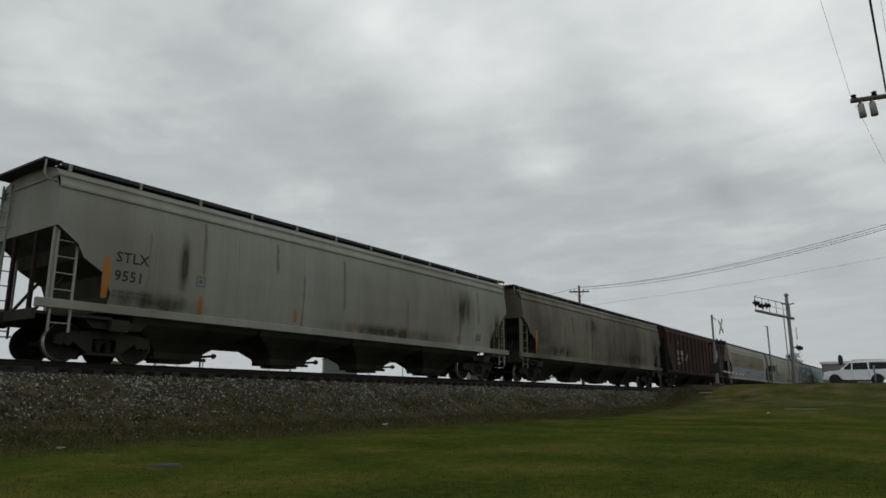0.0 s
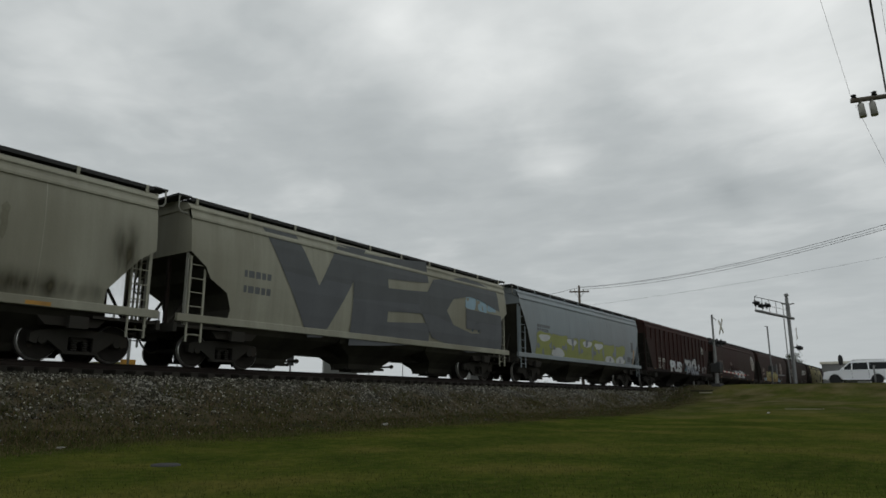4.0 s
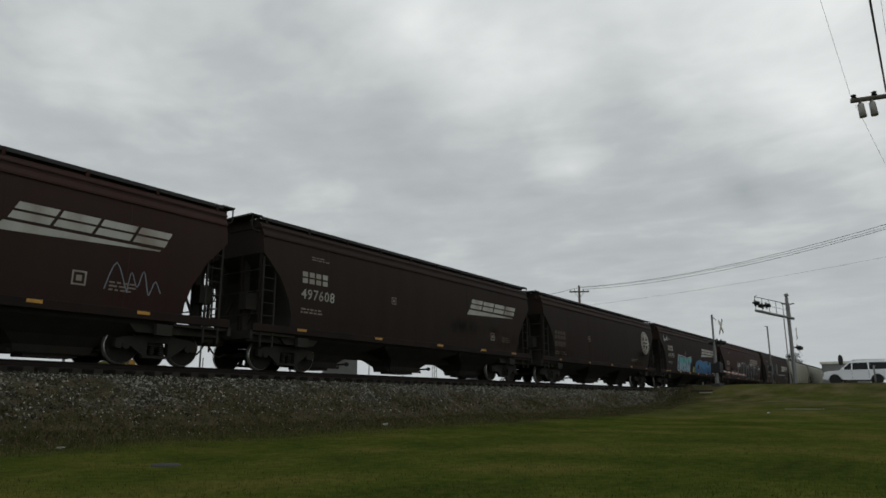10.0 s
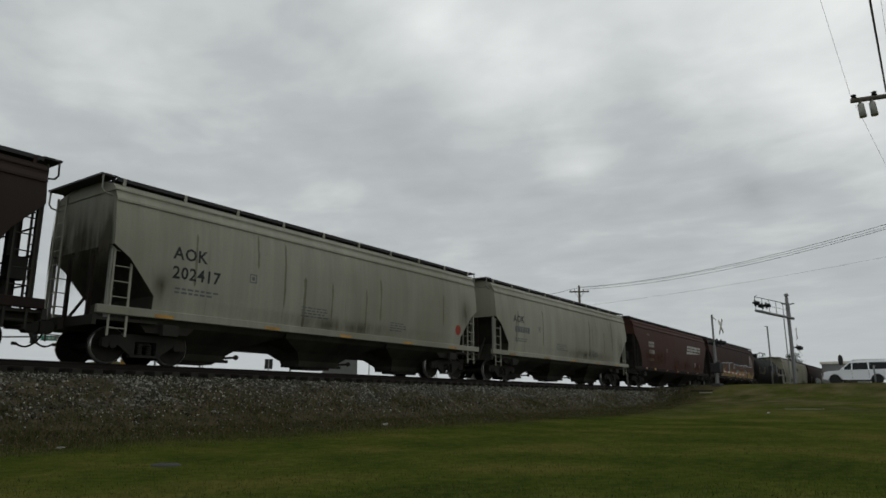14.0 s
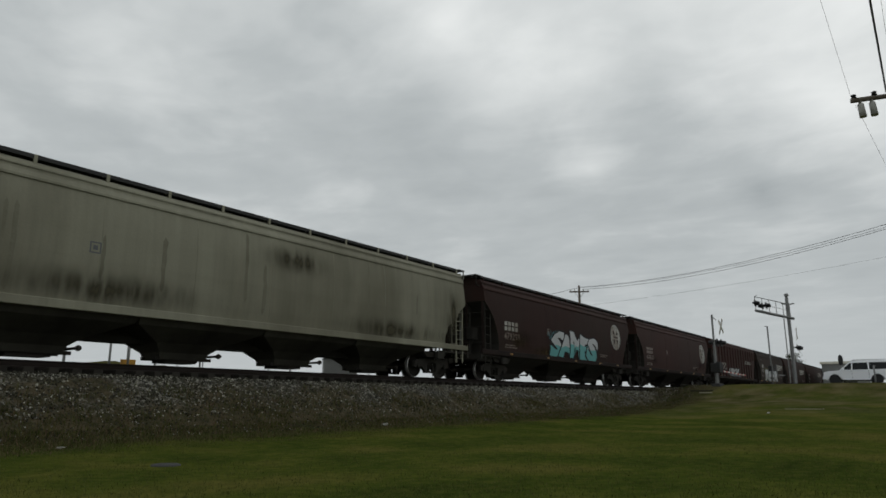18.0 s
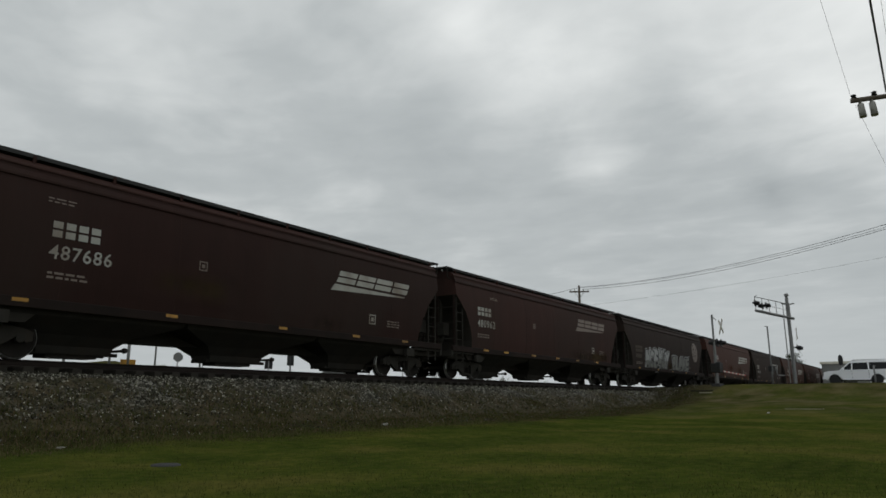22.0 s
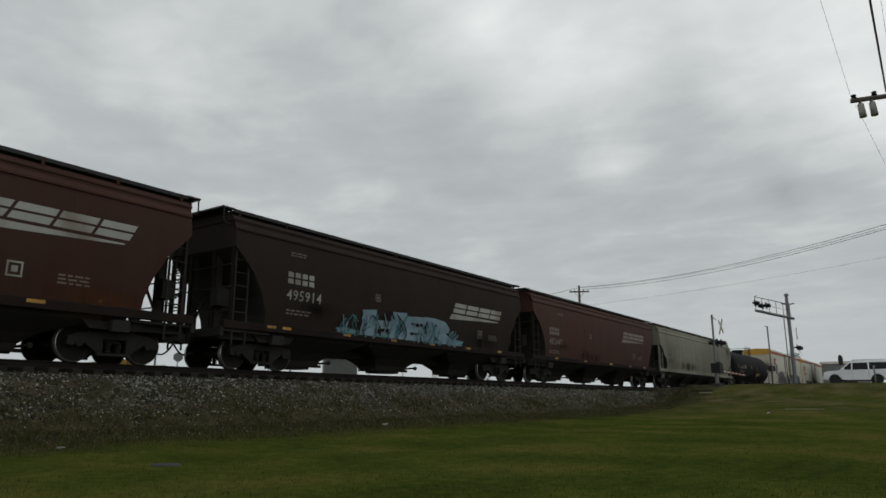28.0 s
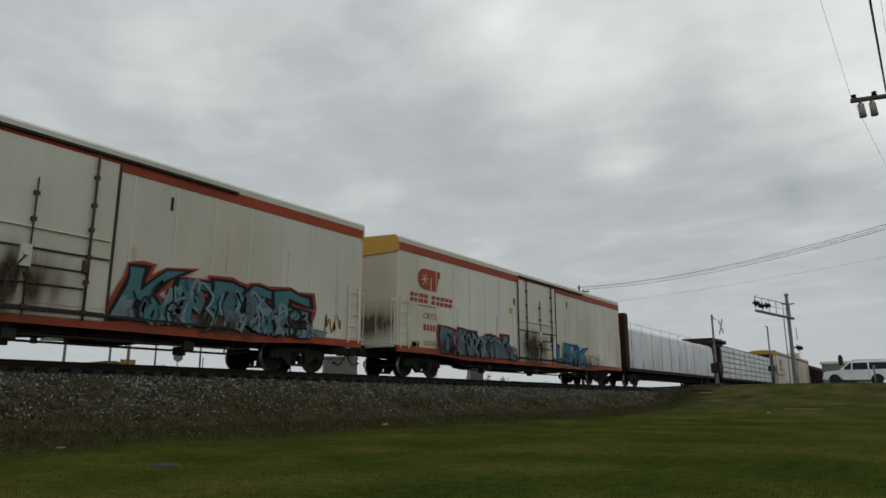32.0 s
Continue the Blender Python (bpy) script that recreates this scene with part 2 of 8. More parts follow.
def sheet_mesh(name, xs, ys, height, material):
    verts = [(x, y, height(x, y)) for x in xs for y in ys]
    n = len(ys)
    faces = [(i * n + j, (i + 1) * n + j, (i + 1) * n + j + 1, i * n + j + 1) for i in range(len(xs) - 1) for j in range(n - 1)]
    me = bpy.data.meshes.new(name)
    me.from_pydata(verts, [], faces)
    me.polygons.foreach_set("use_smooth", [True] * len(faces))
    me.materials.append(material)
    return me


def ground_material():
    """Mown grass, giving way to dry weeds and gravel near the track."""
    m = bpy.data.materials.new("lawn_and_weeds")
    m.use_nodes = True
    n, l = m.node_tree.nodes, m.node_tree.links
    p = n["Principled BSDF"]
    p.inputs["Roughness"].default_value, p.inputs["Specular IOR Level"].default_value = 1.0, 0.0
    tc = n.new("ShaderNodeTexCoord")
    sep = n.new("ShaderNodeSeparateXYZ")
    l.new(tc.outputs["Object"], sep.inputs[0])

    def tex(sc, detail=5.0, vec=None):
        t = n.new("ShaderNodeTexNoise")
        t.inputs["Scale"].default_value, t.inputs["Detail"].default_value = sc, detail
        l.new(vec or tc.outputs["Object"], t.inputs["Vector"])
        return t.outputs["Fac"]

    def ramp(f, stops):
        r = n.new("ShaderNodeValToRGB")
        r.color_ramp.elements[0].position, r.color_ramp.elements[0].color = stops[0][0], (*stops[0][1], 1)
        r.color_ramp.elements[1].position, r.color_ramp.elements[1].color = stops[-1][0], (*stops[-1][1], 1)
        for pos, c in stops[1:-1]:
            r.color_ramp.elements.new(pos).color = (*c, 1)
        l.new(f, r.inputs[0])
        return r.outputs[0]

    def mixed(fac, a, b, kind="MIX"):
        k = n.new("ShaderNodeMix")
        k.data_type, k.blend_type = "RGBA", kind
        for i, v in ((0, fac), (6, a), (7, b)):
            if isinstance(v, float):
                k.inputs[i].default_value = v
            else:
                l.new(v, k.inputs[i])
        return k.outputs[2]

    grass = mixed(0.42, ramp(tex(0.42, 8.0), [(0.34, (0.030, 0.047, 0.0100)), (0.45, (0.050, 0.073, 0.0125)), (0.54, (0.083, 0.098, 0.0180)), (0.64, (0.140, 0.122, 0.0330))]),
                  ramp(tex(5.0, 7.0), [(0.34, (0.036, 0.048, 0.0100)), (0.50, (0.073, 0.090, 0.0165)), (0.66, (0.1272, 0.1247, 0.0278))]))
    weeds = mixed(0.5, ramp(tex(0.9, 6.0), [(0.34, (0.048, 0.048, 0.017)), (0.48, (0.086, 0.065, 0.035)), (0.60, (0.062, 0.068, 0.023)), (0.70, (0.120, 0.092, 0.054))]),
                  ramp(tex(20.0), [(0.38, (0.012, 0.012, 0.008)), (0.56, (0.046, 0.043, 0.030)), (0.70, (0.12, 0.112, 0.095))]))
    # a wavering border between the lawn and the weeds
    wav = n.new("ShaderNodeMath")
    wav.operation = "MULTIPLY_ADD"
    l.new(tex(0.55, 8.0), wav.inputs[0])
    wav.inputs[1].default_value = 3.0
    l.new(sep.outputs[1], wav.inputs[2])
    rng = n.new("ShaderNodeMapRange")
    rng.inputs["From Min"].default_value, rng.inputs["From Max"].default_value = 12.7, 14.6
    l.new(wav.outputs[0], rng.inputs[0])
    far = n.new("ShaderNodeMapRange")
    far.inputs["From Min"].default_value, far.inputs["From Max"].default_value = 21.0, 24.0
    far.inputs["To Min"].default_value, far.inputs["To Max"].default_value = 1.0, 0.35
    l.new(sep.outputs[1], far.inputs[0])
    k = n.new("ShaderNodeMath")
    k.operation = "MULTIPLY"
    l.new(rng.outputs[0], k.inputs[0])
    l.new(far.outputs[0], k.inputs[1])
    # trodden, browner turf on the bank below the road
    bank = n.new("ShaderNodeMapRange")
    bank.inputs["From Min"].default_value, bank.inputs["From Max"].default_value = 27.0, 44.0
    bank.inputs["To Max"].default_value = 0.9
    l.new(sep.outputs[0], bank.inputs[0])
    worn = n.new("ShaderNodeMath")
    worn.operation = "MULTIPLY"
    l.new(bank.outputs[0], worn.inputs[0])
    l.new(ramp(tex(0.35), [(0.30, (0.15, 0.15, 0.15)), (0.56, (1, 1, 1))]), worn.inputs[1])
    soil = ramp(tex(0.8, 6.0), [(0.34, (0.052, 0.060, 0.017)), (0.46, (0.088, 0.080, 0.032)), (0.58, (0.120, 0.102, 0.050)), (0.70, (0.155, 0.130, 0.072))])
    l.new(mixed(k.outputs[0], mixed(worn.outputs[0], grass, soil), weeds), p.inputs["Base Color"])
    b = n.new("ShaderNodeBump")
    b.inputs["Strength"].default_value, b.inputs["Distance"].default_value = 0.9, 0.05
    l.new(tex(26.0, 6.0), b.inputs["Height"])
    l.new(b.outputs[0], p.inputs["Normal"])
    return m


M["ground"] = ground_material()
xs = axis_steps(-2600, 4200, 2.0, 72.0, 0.5)
ys = axis_steps(-2600, 4200, -2.0, 24.0, 0.4)
tagged(new("ground", sheet_mesh("ground", xs, ys, ground_height, M["ground"])), "mown grass verge with weeds toward the ballast", "ground", kind="structure")


def ballast_height(x, y):
    d = abs(y - TRACK)
    z = -0.31 - 0.10 * smooth_step(1.2, 2.25, d) - max(0.0, d - 2.25) * 0.58
    return z + 0.045 * rough(x, y, 2.3) + 0.025 * rough(x, y, 6.0)


def ballast_material():
    m = bpy.data.materials.new("crushed_stone")
    m.use_nodes = True
    n, l = m.node_tree.nodes, m.node_tree.links
    p = n["Principled BSDF"]
    p.inputs["Roughness"].default_value, p.inputs["Specular IOR Level"].default_value = 0.9, 0.2
    tc = n.new("ShaderNodeTexCoord")
    v = n.new("ShaderNodeTexVoronoi")
    v.inputs["Scale"].default_value = 17.0
    l.new(tc.outputs["Object"], v.inputs["Vector"])
    r = n.new("ShaderNodeValToRGB")
    r.color_ramp.elements[0].color, r.color_ramp.elements[1].color = (0.020, 0.019, 0.015, 1), (0.33, 0.315, 0.27, 1)
    r.color_ramp.elements.new(0.62).color = (0.064, 0.060, 0.046, 1)
    sep = n.new("ShaderNodeSeparateColor")
    l.new(v.outputs["Color"], sep.inputs[0])
    l.new(sep.outputs[0], r.inputs[0])
    # soil and moss fill the bed in patches, more of them down the slope
    def tex(sc, detail):
        t = n.new("ShaderNodeTexNoise")
        t.inputs["Scale"].default_value, t.inputs["Detail"].default_value = sc, detail
        l.new(tc.outputs["Object"], t.inputs["Vector"])
        return t.outputs["Fac"]
    pos = n.new("ShaderNodeSeparateXYZ")
    l.new(tc.outputs["Object"], pos.inputs[0])
    slope = n.new("ShaderNodeMapRange")
    slope.inputs["From Min"].default_value, slope.inputs["From Max"].default_value = TRACK - 1.6, TRACK - 4.3
    slope.inputs["To Min"].default_value, slope.inputs["To Max"].default_value = -0.06, 0.52
    l.new(pos.outputs[1], slope.inputs[0])
    add = n.new("ShaderNodeMath")
    l.new(tex(0.8, 7.0), add.inputs[0])
    l.new(slope.outputs[0], add.inputs[1])
    cover = n.new("ShaderNodeMapRange")
    cover.inputs["From Min"].default_value, cover.inputs["From Max"].default_value = 0.52, 0.78
    l.new(add.outputs[0], cover.inputs[0])
    soil = n.new("ShaderNodeValToRGB")
    soil.color_ramp.elements[0].position, soil.color_ramp.elements[0].color = 0.36, (0.046, 0.042, 0.018, 1)
    soil.color_ramp.elements[1].position, soil.color_ramp.elements[1].color = 0.66, (0.098, 0.076, 0.043, 1)
    l.new(tex(3.5, 7.0), soil.inputs[0])
    k = n.new("ShaderNodeMix")
    k.data_type = "RGBA"
    l.new(cover.outputs[0], k.inputs[0])
    l.new(r.outputs[0], k.inputs[6])
    l.new(soil.outputs[0], k.inputs[7])
    l.new(k.outputs[2], p.inputs["Base Color"])
    b = n.new("ShaderNodeBump")
    b.inputs["Strength"].default_value, b.inputs["Distance"].default_value = 1.0, 0.04
    b.invert = True
    l.new(v.outputs["Distance"], b.inputs["Height"])
    l.new(b.outputs[0], p.inputs["Normal"])
    return m


M["ballast"] = ballast_material()
bx = axis_steps(-300, 1500, 3.0, 60.0, 0.3, 1.2)
by = [TRACK + d for d in (-5.6, -5.0, -4.4, -3.9, -3.4, -3.0, -2.6, -2.25, -1.9, -1.5, -1.1, 0, 1.1, 1.9, 2.6, 3.4, 4.2)]
tagged(new("ballast_bed", sheet_mesh("ballast_bed", bx, by, ballast_height, M["ballast"])), "grey crushed stone ballast under the track", "ballast", kind="structure")


def scatter_mesh(name, count, place, shape, material):
    """Many small pieces in one mesh: place() gives a spot, size and turn; shape is verts and faces."""
    verts, faces = [], []
    sv, sf = shape
    for i in range(count):
        o, s, q = place(i)
        base = len(verts)
        verts.extend(tuple(o + q @ Vector((a * s[0], b * s[1], c * s[2]))) for a, b, c in sv)
        faces.extend(tuple(base + k for k in f) for f in sf)
    me = bpy.data.meshes.new(name)
    me.from_pydata(verts, [], faces)
    me.materials.append(material)
    return me


def island_material(name, lo, hi, rough_value=0.9, middle=None):
    m = bpy.data.materials.new(name)
    m.use_nodes = True
    n, l = m.node_tree.nodes, m.node_tree.links
    p = n["Principled BSDF"]
    p.inputs["Roughness"].default_value, p.inputs["Specular IOR Level"].default_value = rough_value, 0.05
    g = n.new("ShaderNodeNewGeometry")
    r = n.new("ShaderNodeValToRGB")
    r.color_ramp.elements[0].color, r.color_ramp.elements[1].color = (*lo, 1), (*hi, 1)
    r.color_ramp.elements[0].position = 0.25
    if middle:
        r.color_ramp.elements.new(middle[0]).color = (*middle[1], 1)
    l.new(g.outputs["Random Per Island"], r.inputs[0])
    l.new(r.outputs[0], p.inputs["Base Color"])
    return m


M["stone"] = island_material("loose_stone", (0.040, 0.037, 0.028), (0.48, 0.46, 0.38), 0.9, (0.70, (0.100, 0.094, 0.074)))
M["blade"] = island_material("grass_blades", (0.060, 0.076, 0.019), (0.125, 0.125, 0.038))
M["dry"] = island_material("dry_weed_stems", (0.055, 0.060, 0.020), (0.18, 0.125, 0.078), 0.9, (0.6, (0.098, 0.080, 0.042)))
rnd = random.Random(5)
STONE = ([(1, 0, 0), (-1, 0.1, 0.1), (0, 1, 0), (0.1, -1, 0), (0, 0, 1), (0, 0.2, -1)], [(0, 2, 4), (2, 1, 4), (1, 3, 4), (3, 0, 4), (2, 0, 5), (1, 2, 5), (3, 1, 5), (0, 3, 5)])
BLADE = ([(-0.5, 0, 0), (0.5, 0, 0), (0, 0.35, 1)], [(0, 1, 2)])


def stone_spot(lo, hi, smallest, largest):
    def spot(i):
        x = 4.0 + 50.0 * rnd.random() ** 1.6
        y = TRACK - rnd.uniform(lo, hi)
        s = rnd.uniform(smallest, largest)
        z = max(ballast_height(x, y), ground_height(x, y))
        return Vector((x, y, z + 0.006)), (s * rnd.uniform(0.8, 1.4), s, s * rnd.uniform(0.6, 1.0)), Euler((rnd.random() * 6, rnd.random() * 6, rnd.random() * 6)).to_quaternion()
    return spot


def blade_spot(i):
    r, a = 5.5 + 19.0 * rnd.random() ** 1.3, radians(rnd.uniform(1.0, 69.0))
    x, y = r * math.cos(a), r * math.sin(a)
    y = min(y, 12.2 + rnd.uniform(-1.6, 0.9))
    h = rnd.uniform(0.015, 0.042)
    return Vector((x, y, ground_height(x, y) - 0.004)), (0.009, h * rnd.uniform(0.5, 1.6), h), Euler((0, 0, rnd.random() * 6.28)).to_quaternion()


def weed_spot(i):
    c = weed_tufts[rnd.randrange(len(weed_tufts))]
    x, y = c[0] + rnd.gauss(0, 0.16), c[1] + rnd.gauss(0, 0.12)
    h = c[2] * rnd.uniform(0.4, 1.0)
    return Vector((x, y, max(ground_height(x, y), ballast_height(x, y)) - 0.01)), (0.016, h * rnd.uniform(0.2, 2.8), h), Euler((0, 0, rnd.random() * 6.28)).to_quaternion()


M["old_stone"] = island_material("dirty_stone", (0.020, 0.019, 0.014), (0.42, 0.40, 0.35), 0.9, (0.80, (0.060, 0.056, 0.046)))
tagged(new("ballast_stones", scatter_mesh("ballast_stones", 17000, stone_spot(0.95, 3.7, 0.014, 0.036), STONE, M["stone"])), "loose grey crushed stones on the ballast shoulder", "gravel", kind="stuff")
tagged(new("strewn_stones", scatter_mesh("strewn_stones", 9000, stone_spot(2.6, 4.9, 0.010, 0.026), STONE, M["old_stone"])), "dirty stones strewn down the ballast slope", "gravel", kind="stuff")
tagged(new("grass_blades", scatter_mesh("grass_blades", 60000, blade_spot, BLADE, M["blade"])), "short mown green grass blades", "grass", kind="stuff")
weed_tufts = [(3.5 + 44 * rnd.random() ** 1.5, rnd.triangular(10.6, 15.2, 13.2), rnd.uniform(0.03, 0.17)) for _ in range(2600)]
weed_tufts = [(x, y + 0.9 * rough(x, 0.0, 0.45), h * min(1.0, 0.25 + 0.6 * max(0.0, y - 11.2))) for x, y, h in weed_tufts]
weed_tufts += [(x + rnd.gauss(0, 0.5), y + rnd.gauss(0, 0.15), rnd.uniform(0.06, 0.22)) for x, y in ((10.2, 14.7), (12.6, 14.0), (18.0, 14.3), (27.0, 14.2)) for _ in range(14)]
tagged(new("dry_weeds", scatter_mesh("dry_weeds", 62000, weed_spot, BLADE, M["dry"])), "dry brown weeds along the foot of the ballast", "weeds", kind="stuff")

tagged(new("green_weeds", scatter_mesh("green_weeds", 26000, weed_spot, BLADE, M["blade"])), "low green weeds among the dry ones along the ballast", "weeds", kind="stuff")

# rails, ties and plates
RAIL = [(-0.075, -0.172), (0.075, -0.172), (0.075, -0.158), (0.012, -0.135), (0.010, -0.045), (0.036, -0.034), (0.036, -0.006), (0.028, 0.0), (-0.028, 0.0), (-0.036, -0.006), (-0.036, -0.034), (-0.010, -0.045), (-0.012, -0.135), (-0.075, -0.158)]
railway = thing("railway_track", "single railway track with rusty rails on timber ties", "track", kind="structure")
for side in (-0.7535, 0.7535):
    bm = bmesh.new()
    loft(bm, [[(x, TRACK + side + y, z) for y, z in RAIL] for x in (-250, 0, 30, 60, 100, 200, 500, 1400)])
    bm.normal_update()
    for f in bm.faces:
        if f.calc_center_median().z > -0.003:
            f.material_index = 1
    part("rail", bm, [M["rail"], M["rail_top"]], railway, "rusty steel rail with a polished head")
bm = bmesh.new()
box(bm, -0.115, 0.115, -1.3, 1.3, -0.36, -0.178)
tie_mesh = mesh_of("tie", bevelled(bm, 0.012), M["tie"])
for i in range(190):
    ob = part("tie", tie_mesh, None, railway, at=(2.0 + i * 0.53, TRACK + rnd.uniform(-0.04, 0.04), 0))
    ob.rotation_euler = (0, 0, radians(rnd.uniform(-1.2, 1.2)))

# the road over the crossing
def road_height(x, y):
    near = 0.13 + 0.012 * (x - 50)
    if y > 13.4:
        near = near + (0.0 - near) * smooth_step(13.4, 16.0, y)
    if y > 20:
        near = near - 0.5 * smooth_step(20, 45, y)
    if y < 0:
        near = near - 0.9 * smooth_step(0, -40, y)
    return near


ry = axis_steps(-160, 260, -8, 16.55, 0.6, 1.2)
ry = [y for y in ry if y < 16.6]
road = new("road", sheet_mesh("road", [ROAD0 + 1.5 * i for i in range(12)], ry, road_height, M["asphalt"]))
tagged(road, "grey asphalt road rising to the crossing", "road", kind="structure")
ry2 = [18.6 + 1.0 * i for i in range(40)] + [80, 140, 260]
tagged(new("road_beyond", sheet_mesh("road_beyond", [ROAD0 + 1.5 * i for i in range(12)], ry2, road_height, M["asphalt"])), "grey asphalt road beyond the crossing", "road", kind="structure")

# ---- railway cars: x along the car, the camera's side at -y, z from the rail head ----
TRUCK = {}


def truck_meshes():
    bm = bmesh.new()
    lathe(bm, [(0.10, -0.09), (0.10, -0.05), (0.24, -0.035), (0.36, -0.055), (0.385, -0.075), (0.44, -0.078), (0.457, -0.065), (0.462, 0.03), (0.487, 0.045), (0.487, 0.065), (0.38, 0.07), (0.36, 0.03), (0.12, 0.06), (0.10, 0.09)], 28)
    bm.normal_update()
    for f in bm.faces:
        r = math.hypot(f.calc_center_median().x, f.calc_center_median().z)
        if r > 0.44 and f.calc_center_median().y < 0:
            f.material_index = 1
    TRUCK["wheel"] = mesh_of("wheel", bm, [M["wheel"], M["tread"]])
    bm = bmesh.new()
    tube(bm, (0, -1.02, 0.457), (0, 1.02, 0.457), 0.085, 10)
    TRUCK["axle"] = mesh_of("axle", bm, M["dark"])
    # a cast side frame: arch bar, pedestals, spring window
    bm = bmesh.new()
    prism(bm, [(-1.16, 0.40), (-1.16, 0.60), (-0.95, 0.68), (-0.45, 0.74), (0.45, 0.74), (0.95, 0.68), (1.16, 0.60), (1.16, 0.40), (1.02, 0.36), (0.95, 0.46), (0.80, 0.48), (0.42, 0.22), (0.30, 0.20), (0.30, 0.56), (-0.30, 0.56), (-0.30, 0.20), (-0.42, 0.22), (-0.80, 0.48), (-0.95, 0.46), (-1.02, 0.36)], -0.07, 0.07)
    box(bm, -0.42, 0.42, -0.07, 0.07, 0.16, 0.23)
    TRUCK["side_frame"] = mesh_of("side_frame", bm, M["dark"])
    bm = bmesh.new()
    lathe(bm, [(0.085 if k % 2 else 0.055, 0.235 + k * 0.0265) for k in range(11)], 10, "z")
    TRUCK["spring"] = mesh_of("spring", bm, M["dark"])
    bm = bmesh.new()
    bm2 = bmesh.new()
    tube(bm2, (0, -0.10, 0.457), (0, 0.04, 0.457), 0.10, 12)
    TRUCK["bearing_cap"] = mesh_of("bearing_cap", bm2, M["dark"])
    bm.free()
    bm = bmesh.new()
    box(bm, -0.2, 0.2, -0.95, 0.95, 0.45, 0.72)
    box(bm, -0.35, 0.35, -0.30, 0.30, 0.70, 0.86)
    for x in (-0.36, 0.30):
        box(bm, x, x + 0.06, -0.8, 0.8, 0.36, 0.46)
    TRUCK["truck"] = mesh_of("truck", bevelled(bm, 0.02), M["dark"])


truck_meshes()


def add_trucks(root, xs):
    for x in xs:
        t = part("truck", TRUCK["truck"], None, root, "dark grimy two-axle truck", at=(x, 0, 0))
        for y in (-1.0, 1.0):
            part("side_frame", TRUCK["side_frame"], None, t, at=(0, y, 0))
            for sx in (-0.13, 0.13):
                part("spring", TRUCK["spring"], None, t, at=(sx, y, 0))
            for ax in (-0.889, 0.889):
                ob = part("bearing_cap", TRUCK["bearing_cap"], None, t, at=(ax, y, 0))
                if y > 0:
                    ob.rotation_euler = (0, 0, math.pi)
        for ax in (-0.889, 0.889):
            part("axle", TRUCK["axle"], None, t, at=(ax, 0, 0))
            for y in (-0.79, 0.79):
                ob = part("wheel", TRUCK["wheel"], None, t, "steel wheel with a bright worn rim", at=(ax, y, 0.457))
                if y > 0:
                    ob.rotation_euler = (0, 0, math.pi)


SHARED = {}


def shared(key, build, material):
    if key not in SHARED:
        bm = bmesh.new()
        build(bm)
        SHARED[key] = mesh_of(key[0] if isinstance(key, tuple) else key, bm, material)
    return SHARED[key]


def coupler_shape(bm):
    box(bm, -0.15, 0.62, -0.09, 0.09, 0.74, 0.92)
    prism(bm, [(0.55, 0.70), (0.62, 0.68), (0.80, 0.68), (0.86, 0.74), (0.86, 0.94), (0.78, 0.98), (0.55, 0.96)], -0.16, 0.14)


def hose_shape(bm):
    pts = [(0.25 + 0.62 * k, -0.28 + 0.1 * k, 0.70 - 0.34 * math.sin(math.pi * min(1.0, k * 0.72)) ** 0.8) for k in [i / 8 for i in range(9)]]
    pipe(bm, pts, 0.025, 6)
    tube(bm, pts[-1], (pts[-1][0] + 0.1, pts[-1][1], pts[-1][2]), 0.04, 8)


def add_couplers(root, half):
    for k in (-1, 1):
        for name, build in (("coupler", coupler_shape), ("air_hose", hose_shape)):
            ob = part(name, shared(name, build, M["dark"]), None, root, at=(k * half, 0, 0))
            if k < 0:
                ob.rotation_euler = (0, 0, math.pi)


def ladder_shape(width, z0, z1, step, r=0.016):
    def build(bm):
        for x in (-width / 2, width / 2):
            box(bm, x - 0.025, x + 0.025, -0.012, 0.03, z0, z1)
        z = z0 + step * 0.5
        while z < z1:
            tube(bm, (-width / 2, 0, z), (width / 2, 0, z), r, 6)
            z += step
    return build


def end_ladder(root, x, y, width, z0, z1, material, turn=0.0, step=0.38):
    ob = part("ladder", shared(("ladder", width, z0, z1, step, material.name), ladder_shape(width, z0, z1, step), material), None, root, at=(x, y, 0))
    ob.rotation_euler = (0, 0, radians(turn))


CURVED = [(1.18, 1.50), (1.75, 1.58), (2.45, 1.62), (3.15, 1.61), (3.75, 1.55), (4.12, 1.47), (4.26, 1.43)]
FLAT = [(1.18, 1.53), (4.20, 1.53), (4.40, 1.50)]
BOXY = [(1.05, 1.58), (5.10, 1.58)]


CUTS = dict(ribbed=[(1.18, 1.40), (3.68, 0.0)], steep=[(1.18, 1.15), (1.40, 1.15), (3.72, 0.0)], grain=[(1.18, 1.25), (1.60, 1.22), (2.12, 1.05), (2.78, 0.66), (3.46, 0.0)], light_grain=[(1.18, 1.20), (1.70, 1.18), (2.57, 0.42), (2.85, 0.0)],
            pellet=[(1.18, 1.36), (1.60, 1.42), (2.05, 1.25), (2.38, 0.66), (2.68, 0.50), (3.04, 0.0)])


def half_width(section, z):
    for (z0, w0), (z1, w1) in zip(section, section[1:]):
        if z <= z1:
            return w0 + (w1 - w0) * max(0.0, (z - z0)) / (z1 - z0)
    return section[-1][1]


